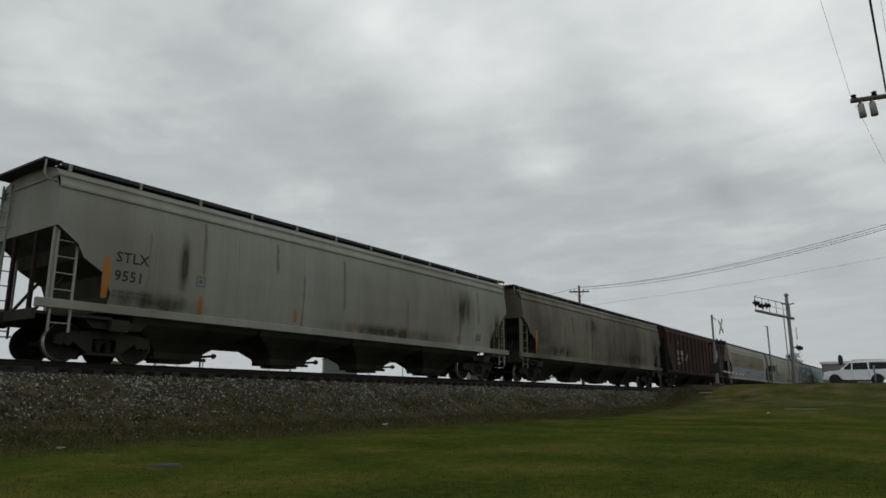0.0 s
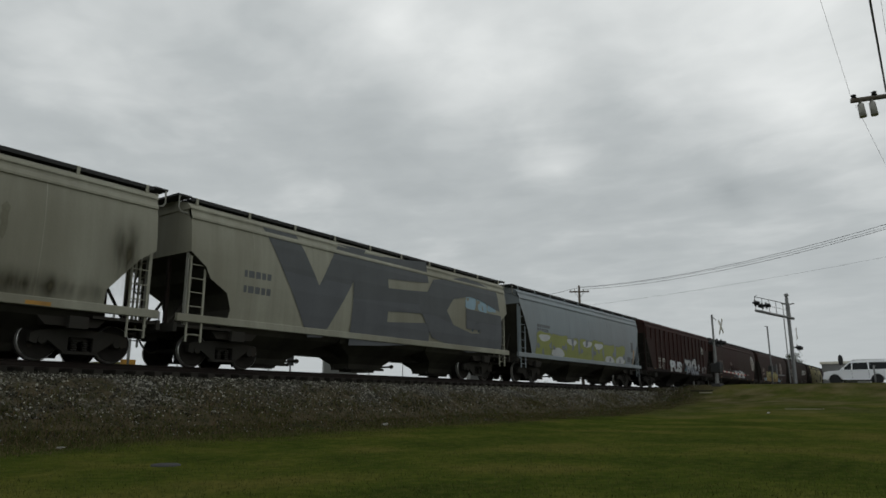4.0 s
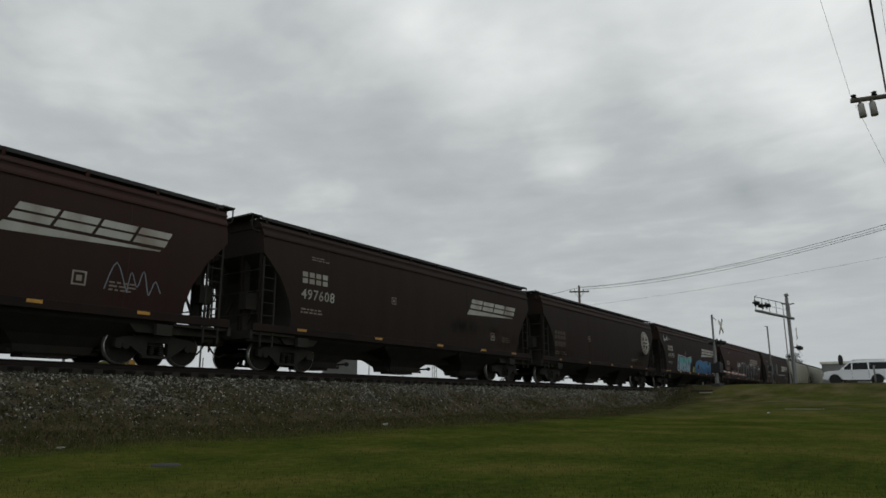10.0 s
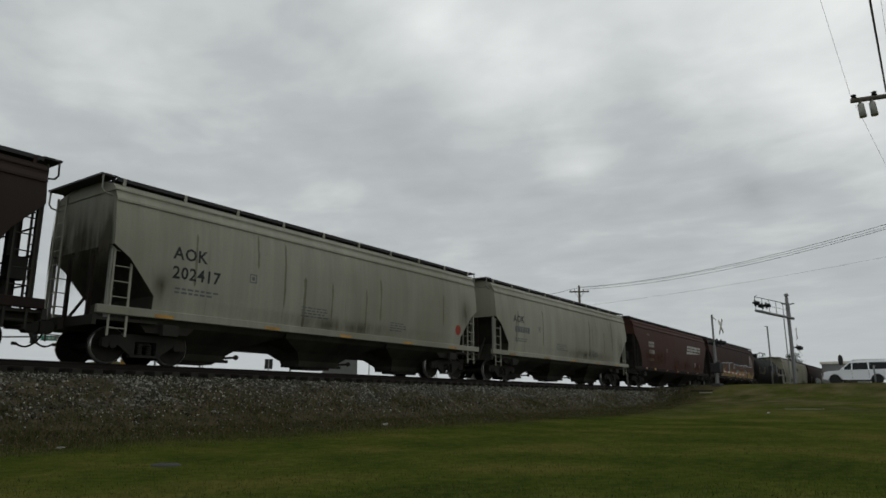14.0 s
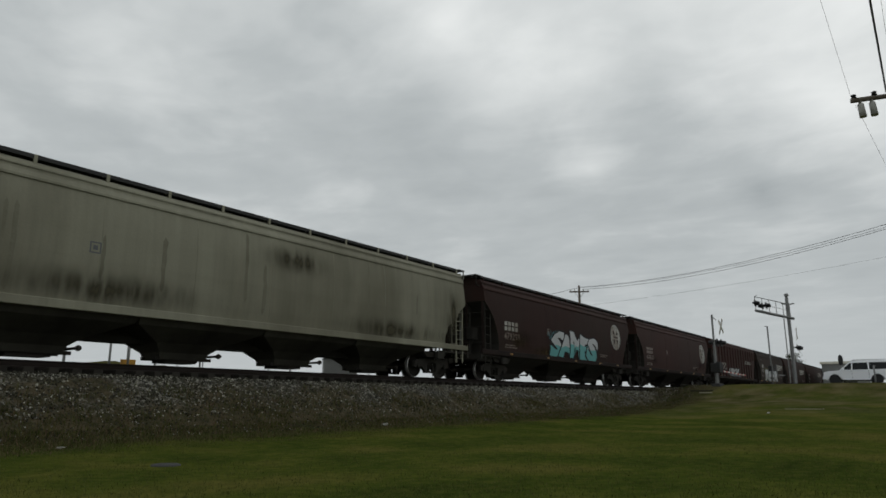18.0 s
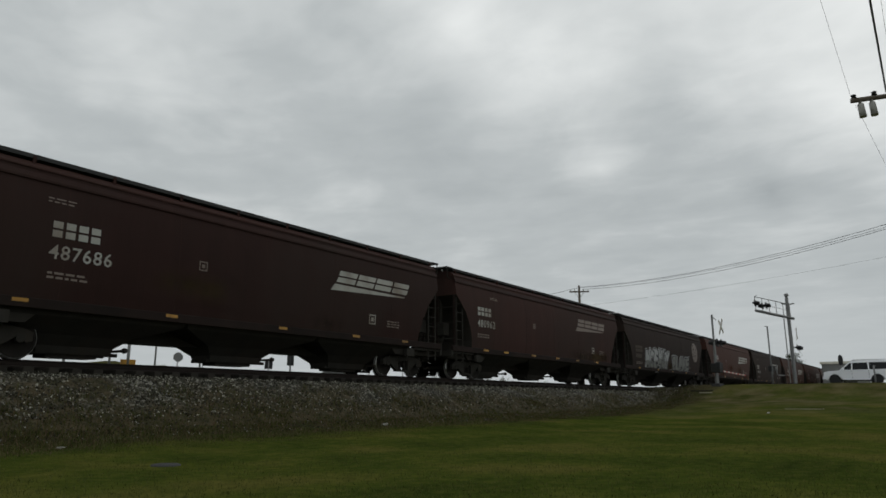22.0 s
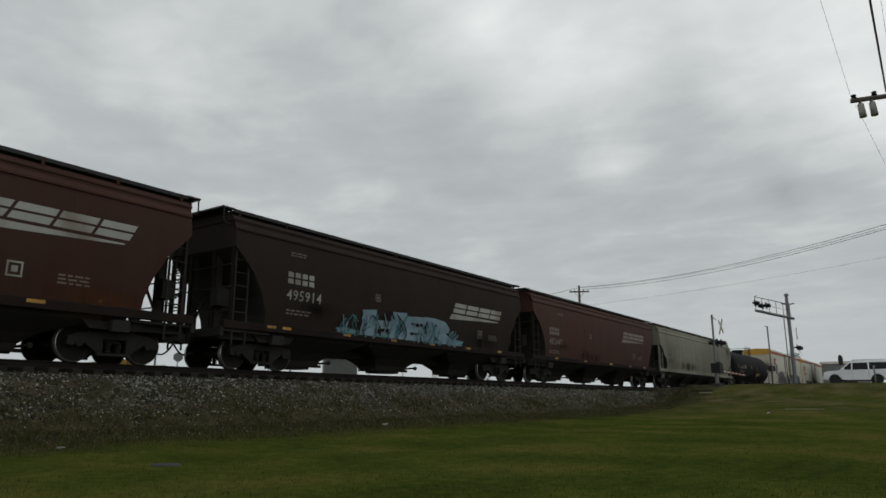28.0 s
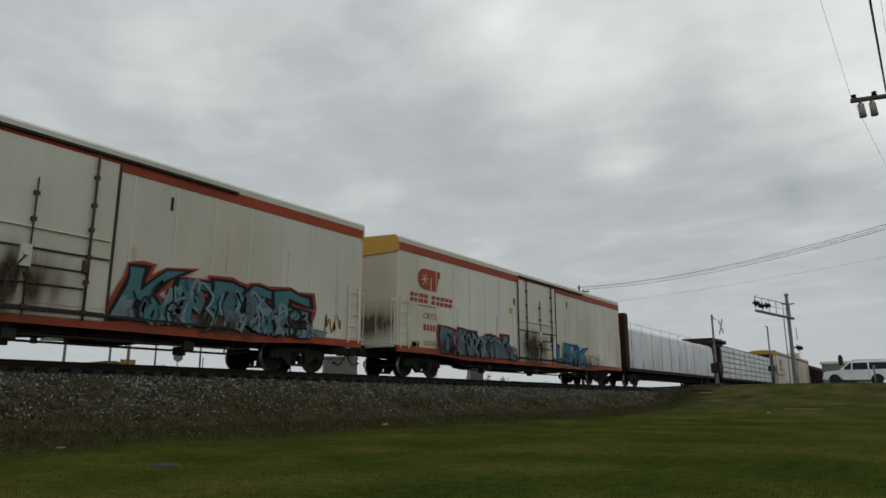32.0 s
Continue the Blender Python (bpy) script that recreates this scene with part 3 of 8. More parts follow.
def hull(bm, section, half, cut):
    """The car's shell: the section swept along, its lower ends cut back; cut: heights and how far the end is set in."""
    def end_x(z):
        for (z0, i0), (z1, i1) in zip(cut, cut[1:]):
            if z <= z1:
                return half - (i0 + (i1 - i0) * max(0.0, z - z0) / (z1 - z0))
        return half - cut[-1][1]
    zs = sorted(set([z for z, w in section] + [z for z, i in cut]))
    left = [[(-end_x(z), -half_width(section, z), z) for z in zs], [(-end_x(z), half_width(section, z), z) for z in zs]]
    right = [[(end_x(z), -half_width(section, z), z) for z in zs], [(end_x(z), half_width(section, z), z) for z in zs]]
    v = {}
    for s, cols in (("l", left), ("r", right)):
        for k in (0, 1):
            for i, p in enumerate(cols[k]):
                v[s, k, i] = bm.verts.new(p)
    for i in range(len(zs) - 1):
        for q in ((("l", 0), ("r", 0)), (("r", 1), ("l", 1)), (("l", 1), ("l", 0)), (("r", 0), ("r", 1))):
            a, b = q
            f = bm.faces.new((v[(*a, i)], v[(*b, i)], v[(*b, i + 1)], v[(*a, i + 1)]))
            f.smooth = a[0] != b[0]
            # sloped end sheets take the second, darker material: shade put into their colour
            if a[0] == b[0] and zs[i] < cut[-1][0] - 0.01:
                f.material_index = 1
    n = len(zs) - 1
    bm.faces.new((v["l", 0, 0], v["l", 1, 0], v["r", 1, 0], v["r", 0, 0]))
    bm.faces.new((v["l", 0, n], v["r", 0, n], v["r", 1, n], v["l", 1, n]))


def seam_shape(section, z0, z1, w=0.012, d=0.003):
    def build(bm):
        pts = [z for z, q in section if z0 < z < z1]
        zs = [z0, *pts, z1]
        rings = []
        for z in zs:
            y = half_width(section, z)
            rings.append([(-w, -y + 0.004, z), (-w, -y - d, z), (w, -y - d, z), (w, -y + 0.004, z)])
        loft(bm, rings)
    return build


def lathe_at(bm, x, y, z):
    """A short capstan on the end of a gate shaft."""
    for dy, r in ((0.0, 0.075), (0.05, 0.055)):
        tube(bm, (x, y - dy, z), (x, y - dy + 0.05, z), r, 8)


def hopper_car(length, bays, paint, style):
    """A covered hopper. style: grain, pellet or ribbed."""
    root = new("covered_hopper")
    half = length / 2
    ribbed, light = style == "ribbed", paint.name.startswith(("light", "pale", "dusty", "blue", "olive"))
    section = FLAT if ribbed else CURVED
    top = section[-1][0]
    cut = CUTS["light_grain" if style == "grain" and light else style]
    cut_z, cut_run = cut[-1][0], cut[0][1]
    bm = bmesh.new()
    hull(bm, section, half, cut)
    # second slot: end slopes darker than the paint, imitating the shade there
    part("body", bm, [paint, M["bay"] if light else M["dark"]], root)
    # roof, with its top chord at the eave
    bm = bmesh.new()
    w = section[-1][1]
    rise = 0.20 if ribbed else 0.31
    loft(bm, [[(x, -w - 0.03, top), (x, -w - 0.02, top + 0.05), (x, -w + 0.14, top + 0.19), (x, -0.85, top + rise), (x, -0.32, top + rise + 0.05), (x, 0.32, top + rise + 0.05), (x, 0.85, top + rise), (x, w - 0.14, top + 0.19), (x, w + 0.02, top + 0.05), (x, w + 0.03, top)] for x in (-half - 0.03, half + 0.03)])
    part("roof", bm, paint, root)
    for k in (-1, 1):
        bm = bmesh.new()
        out = half_width(section, top - 0.30)
        loft(bm, [[(x, k * (out - 0.05), top - 0.30), (x, k * (out + 0.035), top - 0.28), (x, k * (out + 0.03), top - 0.22), (x, k * (w - 0.04), top + 0.02), (x, k * (w - 0.12), top - 0.002)] for x in ((-half, half) if k < 0 else (half, -half))])
        part("top_chord", bm, paint, root)
    # hatch covers along the middle
    count = max(4, int(length / 2.2))
    pitch = (length - 1.6) / count
    hatch = shared(("roof_hatch", round(pitch, 2)), lambda bm: (box(bm, -pitch / 2 + 0.06, pitch / 2 - 0.06, -0.36, 0.36, 0, 0.15), bevelled(bm, 0.03)), M["grate"] if not light else paint)
    for i in range(count):
        part("roof_hatch", hatch, None, root, at=(-half + 0.8 + pitch * (i + 0.5), 0, top + rise + 0.045))
    # running boards on posts
    zb = top + 0.36 if not ribbed else top + 0.30
    yb0, yb1 = (0.86, 1.34) if not ribbed else (0.62, 1.05)
    board = shared(("running_board", length, ribbed), lambda bm: board_shape(bm, half, yb0, yb1), M["grate"])
    n_posts = int(length / 1.62) if not ribbed else 8
    post = shared(("running_board_post", ribbed, paint.name), lambda bm: (box(bm, -0.028, 0.028, yb0, yb0 + 0.05, 0.02, zb - top), box(bm, -0.04, 0.04, yb1 - 0.03, yb1 + 0.012, -0.02, zb - top - (0.0 if light else 0.04)), box(bm, -0.028, 0.028, yb0, yb1, zb - top - 0.05, zb - top - 0.004)), paint)
    for k in (-1, 1):
        ob = part("running_board", board, None, root, "dark open-grid running board", at=(0, 0, zb))
        ob.rotation_euler = (0, 0, 0 if k > 0 else math.pi)
        for i in range(n_posts):
            if k > 0 and i % 3:
                continue
            x = -half + 0.25 + (length - 0.5) * i / (n_posts - 1)
            ob = part("running_board_post", post, None, root, at=(x, 0, top))
            ob.rotation_euler = (0, 0, 0 if k > 0 else math.pi)
        ob = part("end_running_board", shared(("end_running_board", ribbed), lambda bm: box(bm, -0.42, 0.0, -yb1, yb1, -0.03, 0.02), M["grate"]), None, root, at=(k * (half + 0.36), 0, zb))
        ob.rotation_euler = (0, 0, 0 if k > 0 else math.pi)
        for y in (-yb1 + 0.02, yb1 - 0.02):
            part("board_leg", shared(("board_leg", light), lambda bm: pipe(bm, [(0.30, 0, -0.01), (0.31, 0, -0.36), (0.24, 0, -0.46), (0.0, 0, -0.50)], 0.024), paint if light else M["dark"]), None, root, at=(k * half, y, zb)).rotation_euler = (0, 0, 0 if k > 0 else math.pi)
    # side sills and centre sill
    for k in (-1, 1):
        bm = bmesh.new()
        yo = section[0][1]
        z0, z1 = (1.14, 1.35) if light else (1.08, 1.31)
        box(bm, -half - 0.25, half + 0.25, k * yo - 0.08, k * yo + 0.035, z0, z1)
        part("side_sill", bevelled(bm, 0.015), paint if light else M["sill"], root)
    bm = bmesh.new()
    box(bm, -half - 0.45, half + 0.45, -0.22, 0.22, 0.80, 1.10)
    box(bm, -half + 3.0, half - 3.0, -0.22, 0.22, 0.58, 0.795)
    part("centre_sill", bm, M["dark"], root)
    # bays with their gates
    spacing, wide = (4.05, 0.72) if bays == 4 else (4.85, 0.90)
    low = 0.20
    for i in range(bays):
        cx = spacing * (i - (bays - 1) / 2)
        rings = [[(sx * w, sy * d, z) for sx, sy in ((-1, -1), (1, -1), (1, 1), (-1, 1))] for w, d, z in ((spacing * 0.503, 1.46, 1.17), (spacing * 0.485, 1.32, 0.98), (wide + 0.36, 0.74, 0.62), (wide + 0.06, 0.46, 0.38), (wide, 0.40, low))]
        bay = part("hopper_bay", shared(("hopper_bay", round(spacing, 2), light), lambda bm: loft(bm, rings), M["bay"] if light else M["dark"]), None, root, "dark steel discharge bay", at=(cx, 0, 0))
        part("gate", shared(("gate", bays), lambda bm: (box(bm, -wide - 0.10, wide + 0.24, -0.36, -0.28, low - 0.02, low + 0.07), box(bm, -wide - 0.10, wide + 0.24, 0.28, 0.36, low - 0.02, low + 0.07), box(bm, -wide * 0.7, wide * 0.7, -0.30, 0.30, low - 0.09, low - 0.004)), M["dark"]), None, bay)
        part("gate_shaft", shared(("gate_shaft", bays), lambda bm: (tube(bm, (wide + 0.18, -0.78, low + 0.13), (wide + 0.18, 0.78, low + 0.13), 0.035, 8), lathe_at(bm, wide + 0.18, -0.80, low + 0.13)), M["dark"]), None, bay)
    # end platforms, posts, ladders, slope struts
    for k in (-1, 1):
        bm = bmesh.new()
        box(bm, half - cut_run - 0.2, half + 0.30, -1.5, 1.5, 0.99, 1.06)
        box(bm, half + 0.22, half + 0.32, -1.55, 1.55, 0.86, 1.10)
        prism(bm, [(half - 2.6, 0.98), (half - 1.0, 0.98), (half - 1.2, 0.78), (half - 2.4, 0.78)], -1.35, 1.35)
        ob = part("end_platform", bm, M["dark"], root)
        if k < 0:
            ob.rotation_euler = (0, 0, math.pi)
        for y in (-1.42, -0.55, 0.55, 1.42):
            part("corner_post", shared(("corner_post", cut_z, light, abs(y) > 1), lambda bm: box(bm, -0.04, 0.04, -0.05, 0.05, 1.05, cut_z + 0.05), paint if light and abs(y) > 1 else M["sill"]), None, root, at=(k * (half - 0.06), y, 0))
        if not light:
            bm = bmesh.new()
            for z in (1.62, 2.30, 2.95):
                tube(bm, (k * (half - 0.02), -1.42, z), (k * (half - 0.02), 1.42, z), 0.022, 6)
            for y in (-0.55, 0.55):
                box(bm, min(k * (half - 0.30), k * (half - 0.11)), max(k * (half - 0.30), k * (half - 0.11)), y - 0.09, y + 0.09, 1.05, cut_z - 0.1)
            box(bm, min(k * (half - 0.35), k * (half + 0.05)), max(k * (half - 0.35), k * (half + 0.05)), -0.95, -0.62, 1.78, 2.30)
            box(bm, min(k * (half - 1.3), k * (half + 0.2)), max(k * (half - 1.3), k * (half + 0.2)), -1.25, 1.25, 0.80, 0.985)
            part("end_frame", bm, M["dark"], root, "dark steel end frame with grab rails")
        for y in (-0.6, 0.6):
            bm = bmesh.new()
            tube(bm, (k * (half - 0.1), y, 1.06), (k * (half - cut_run * 0.55), y, 1.18 + (cut_z - 1.18) * 0.45), 0.04, 6)
            part("slope_strut", bm, M["dark"], root)
        for y, t in ((-1.47, 0), (1.47, 180)):
            end_ladder(root, k * (half - 0.32), y * 1.03, 0.46, 0.62, cut_z - 0.1, paint if light else M["dark"], t)
        end_ladder(root, k * (half + 0.06), -k * 1.1, 0.46, 0.9, top + 0.2, paint if light else M["dark"], 90)
        part("jack_pad", shared("jack_pad", lambda bm: box(bm, -0.22, 0.22, -0.08, 0.06, 0.72, 1.0), M["dark"]), None, root, at=(k * (half - 1.75), -1.5, 0))
    part("brake_wheel", shared("brake_wheel", lambda bm: (pipe(bm, [(0, 0.27 * math.cos(math.pi * i / 9), 0.27 * math.sin(math.pi * i / 9)) for i in range(19)], 0.018), tube(bm, (0, -0.26, 0), (0, 0.26, 0), 0.015), tube(bm, (0, 0, -0.26), (0, 0, 0.26), 0.015), tube(bm, (-0.1, 0, 0), (0.02, 0, 0), 0.04)), M["dark"]), None, root, at=(half + 0.18, -0.7, 2.1))
    part("brake_reservoir", shared("brake_reservoir", lambda bm: tube(bm, (-0.45, 0, 0), (0.45, 0, 0), 0.22, 14), M["dark"]), None, root, at=(half - 1.1, 0.3, 1.36))
    # seams or ribs
    if ribbed:
        n_ribs = 17
        rib = shared(("rib", length), lambda bm: box(bm, -0.05, 0.05, -1.60, -1.52, 1.2, 4.16), paint)
        short = shared(("short_rib", length), lambda bm: box(bm, -0.05, 0.05, -1.60, -1.52, 3.3, 4.16), paint)
        for i in range(n_ribs):
            x = -half + 0.15 + (length - 0.3) * i / (n_ribs - 1)
            for turn in (0, math.pi):
                part("rib", rib if abs(x) < half - 1.5 else short, None, root, at=(x, 0, 0)).rotation_euler = (0, 0, turn)
    else:
        for i in range(1, 8 if style == "pellet" else 6):
            x = -half + length * i / (8 if style == "pellet" else 6)
            part("weld_seam", shared(("weld_seam", paint.name), seam_shape(section, 1.22, 4.1), paint), None, root, at=(x, 0, 0))
    inset = 1.68 if style != "grain" else 1.40 if light else 1.58
    add_trucks(root, (-half + inset, half - inset))
    add_couplers(root, half + 0.30)
    return root, section


def board_shape(bm, half, y0, y1):
    """An open-grid walkway: two edge bars, planks with slots."""
    for y in (y0, y1 - 0.03, (y0 + y1) / 2 - 0.015):
        box(bm, -half + 0.05, half - 0.05, y, y + 0.03, -0.10 if y != y0 else -0.05, 0.0)
    n = int(half * 2 / 0.14)
    for i in range(n):
        x = -half + 0.08 + i * (2 * half - 0.2) / n
        box(bm, x, x + 0.125, y0 + 0.03, y1 - 0.03, -0.03, -0.006)


def tank_car(length, strips, dome, x0, x1):
    """A black tank car on stub sills."""
    root = new("tank_car")
    half, r, cz = length / 2, 1.63, 2.48
    bm = bmesh.new()
    prof = [(0.02, -half)] + [(r * math.sin(radians(a)), -half + 0.85 * (1 - math.cos(radians(a)))) for a in (25, 45, 62, 76, 90)]
    prof = prof + [(r, x) for x in (-half * 0.6, -half * 0.2, half * 0.2, half * 0.6)] + [(a, -b) for a, b in prof[::-1]]
    lathe(bm, prof, 40, "x")
    bmesh.ops.translate(bm, verts=bm.verts, vec=(0, 0, cz))
    part("tank", bm, M["tank"], root)
    for x in (-half + 0.9, -half * 0.35, half * 0.35, half - 0.9):
        bm = bmesh.new()
        lathe(bm, [(r, x - 0.03), (r + 0.012, x - 0.03), (r + 0.012, x + 0.03), (r, x + 0.03)], 40, "x")
        bmesh.ops.translate(bm, verts=bm.verts, vec=(0, 0, cz))
        part("weld_band", bm, M["tank"], root)
    bm = bmesh.new()
    tube(bm, (dome, 0, cz + r - 0.1), (dome, 0, cz + r + 0.34), 0.54, 24)
    tube(bm, (dome, 0, cz + r + 0.34), (dome, 0, cz + r + 0.42), 0.59, 24)
    for k in range(10):
        a = 2 * math.pi * k / 10
        tube(bm, (dome + 0.57 * math.cos(a), 0.57 * math.sin(a), cz + r + 0.20), (dome + 0.57 * math.cos(a), 0.57 * math.sin(a), cz + r + 0.42), 0.025, 6)
    part("dome", bm, M["tank"], root, "black bolted dome on top")
    bm = bmesh.new()
    f = (x1 - x0) / 4.28
    box(bm, x0, x1, -1.05, 1.05, cz + r - 0.42, cz + r - 0.37)
    part("top_platform", bm, M["grate"], root)
    zt = cz + r + (0.06 if length < 17 else 0.20)
    for y in (-1.05, 1.05):
        bm = bmesh.new()
        base = cz + r - 0.4
        pipe(bm, [(x0, y, base), (x0, y, zt), (x0 + 1.28 * f, y, zt + 0.46), (x0 + 2.75 * f, y, zt + 0.48), (x0 + 2.95 * f, y, zt + 0.30), (x0 + 2.95 * f, y, base)], 0.028)
        pipe(bm, [(x0 + 1.28 * f, y, zt + 0.46), (x0 + 1.28 * f, y, base)], 0.02)
        pipe(bm, [(x0 + 1.9 * f, y, base + 0.1), (x0 + 2.1 * f, y, zt + 0.05), (x0 + 2.95 * f, y, zt + 0.06), (x1, y, zt + 0.5), (x1, y, base)], 0.024)
        pipe(bm, [(x1 - 0.75 * f, y, base), (x1 - 0.75 * f, y, zt + 0.40), (x1 - 0.6 * f, y, zt + 0.56), (x1, y, zt + 0.5)], 0.024)
        part("hand_rail", bm, M["dark"], root)
    for x in (x0, x1):
        bm = bmesh.new()
        pipe(bm, [(x, -1.05, zt if x == x0 else zt + 0.5), (x, 1.05, zt if x == x0 else zt + 0.5)], 0.022)
        part("end_rail", bm, M["dark"], root)
    for k in (-1, 1):
        bm = bmesh.new()
        box(bm, half - 3.6, half + 0.5, -0.3, 0.3, 0.75, 1.15)
        prism(bm, [(half - 2.3, 1.1), (half - 1.0, 1.1), (half - 0.9, 1.6), (half - 2.4, 1.6)], -1.0, 1.0)
        box(bm, half - 0.25, half + 0.45, -1.45, 1.45, 1.02, 1.08)
        ob = part("stub_sill", bm, M["dark"], root)
        bm = bmesh.new()
        pipe(bm, [(half - 0.2, -1.42, 1.05), (half - 0.2, -1.42, 1.95), (half + 0.40, -1.42, 1.95), (half + 0.40, 1.42, 1.95), (half - 0.2, 1.42, 1.95), (half - 0.2, 1.42, 1.05)], 0.022)
        pipe(bm, [(half + 0.40, -1.42, 1.05), (half + 0.40, -1.42, 1.95)], 0.022)
        rail_ob = part("end_hand_rail", bm, M["dark"], root)
        if k < 0:
            ob.rotation_euler = rail_ob.rotation_euler = (0, 0, math.pi)
        end_ladder(root, k * (half - 0.3), -1.45, 0.42, 0.5, 1.05, M["dark"])
    bm = bmesh.new()
    pipe(bm, [(-half + 3.2, -0.9, 0.98), (half - 3.2, -0.9, 0.98)], 0.03)
    for x in (-3.0, -1.5, 0.0, 1.4, 2.6):
        pipe(bm, [(x, -0.9, 0.98), (x, -0.9, 1.3)], 0.02)
    part("brake_pipe", bm, M["dark"], root)
    rng = random.Random(int(length * 10))
    bm = bmesh.new()
    pipe(bm, [(-half + 3.0, -1.25, 1.10), (-half + 3.4, -1.25, 0.90), (half - 3.4, -1.25, 0.90), (half - 3.0, -1.25, 1.10)], 0.025)
    for k in range(14):
        x = -half + 3.6 + (length - 7.2) * k / 13
        pipe(bm, [(x, -1.25, 0.92 - 0.22 * rng.random()), (x, -1.2, 1.72)], 0.02, 4)
        if k % 4 == 1:
            box(bm, x - 0.1, x + 0.16, -1.32, -1.1, 0.72, 0.98)
        if k % 4 == 3:
            pipe(bm, [(x, -1.25, 0.90), (x + 0.2, -1.2, 0.62), (x + 0.45, -1.15, 0.92)], 0.02, 4)
    pipe(bm, [(-half + 3.6, -1.2, 0.80), (-half + 4.0, -1.2, 0.66), (half - 4.0, -1.2, 0.66), (half - 3.6, -1.2, 0.80)], 0.03)
    for k in range(4):
        x = -half + 4.6 + (length - 9.2) * k / 3
        pipe(bm, [(x - 0.35, -1.2, 0.66), (x, -1.2, 0.30), (x + 0.35, -1.2, 0.66)], 0.022, 4)
        box(bm, x + 0.5, x + 1.1, -1.25, -0.95, 0.70, 0.98)
    part("brake_rigging", bm, M["dark"], root)
    for k in (-1, 1):
        bm = bmesh.new()
        prism(bm, [(k * (half - 3.0), 1.35), (k * (half - 0.7), 1.35), (k * (half - 0.8), 0.80), (k * (half - 2.7), 0.80)][::k], -1.0, 1.0)
        part("bolster", bm, M["tank"], root)
    bm = bmesh.new()
    tube(bm, (0.1, 0, 0.75), (0.1, 0, 1.2), 0.2, 14)
    box(bm, -0.35, 0.45, -0.4, 0.4, 0.85, 1.05)
    part("bottom_outlet", bm, M["dark"], root)
    end_ladder(root, 0.62, -1.62, 0.42, 0.62, 2.6, M["dark"])
    for x in strips:
        bm = bmesh.new()
        rings = []
        for k in range(6 if length < 17 else 4):
            a = (-0.26 if length < 17 else -0.12) + 0.09 * k
            rings.append([(x + sx, -(r + d) * math.cos(a), cz + (r + d) * math.sin(a)) for sx, d in ((-0.035, 0.004), (-0.035, 0.016), (0.035, 0.016), (0.035, 0.004))])
        loft(bm, rings)
        part("reflector", bm, M["reflector"], root, "yellow reflective strip")
    add_trucks(root, (-half + 1.55, half - 1.55) if length < 17 else (-half + 2.1, half - 1.7))
    add_couplers(root, half + 0.35)
    return root, None


def prism_band(bm, x, y):
    """The low crown of the end band, over the roof's end."""
    loft(bm, [[(x + d, -y - 0.02, 5.14), (x + d, -y + 0.10, 5.28), (x + d, 0, 5.37), (x + d, y - 0.10, 5.28), (x + d, y + 0.02, 5.14)] for d in (-0.05, 0.05)])


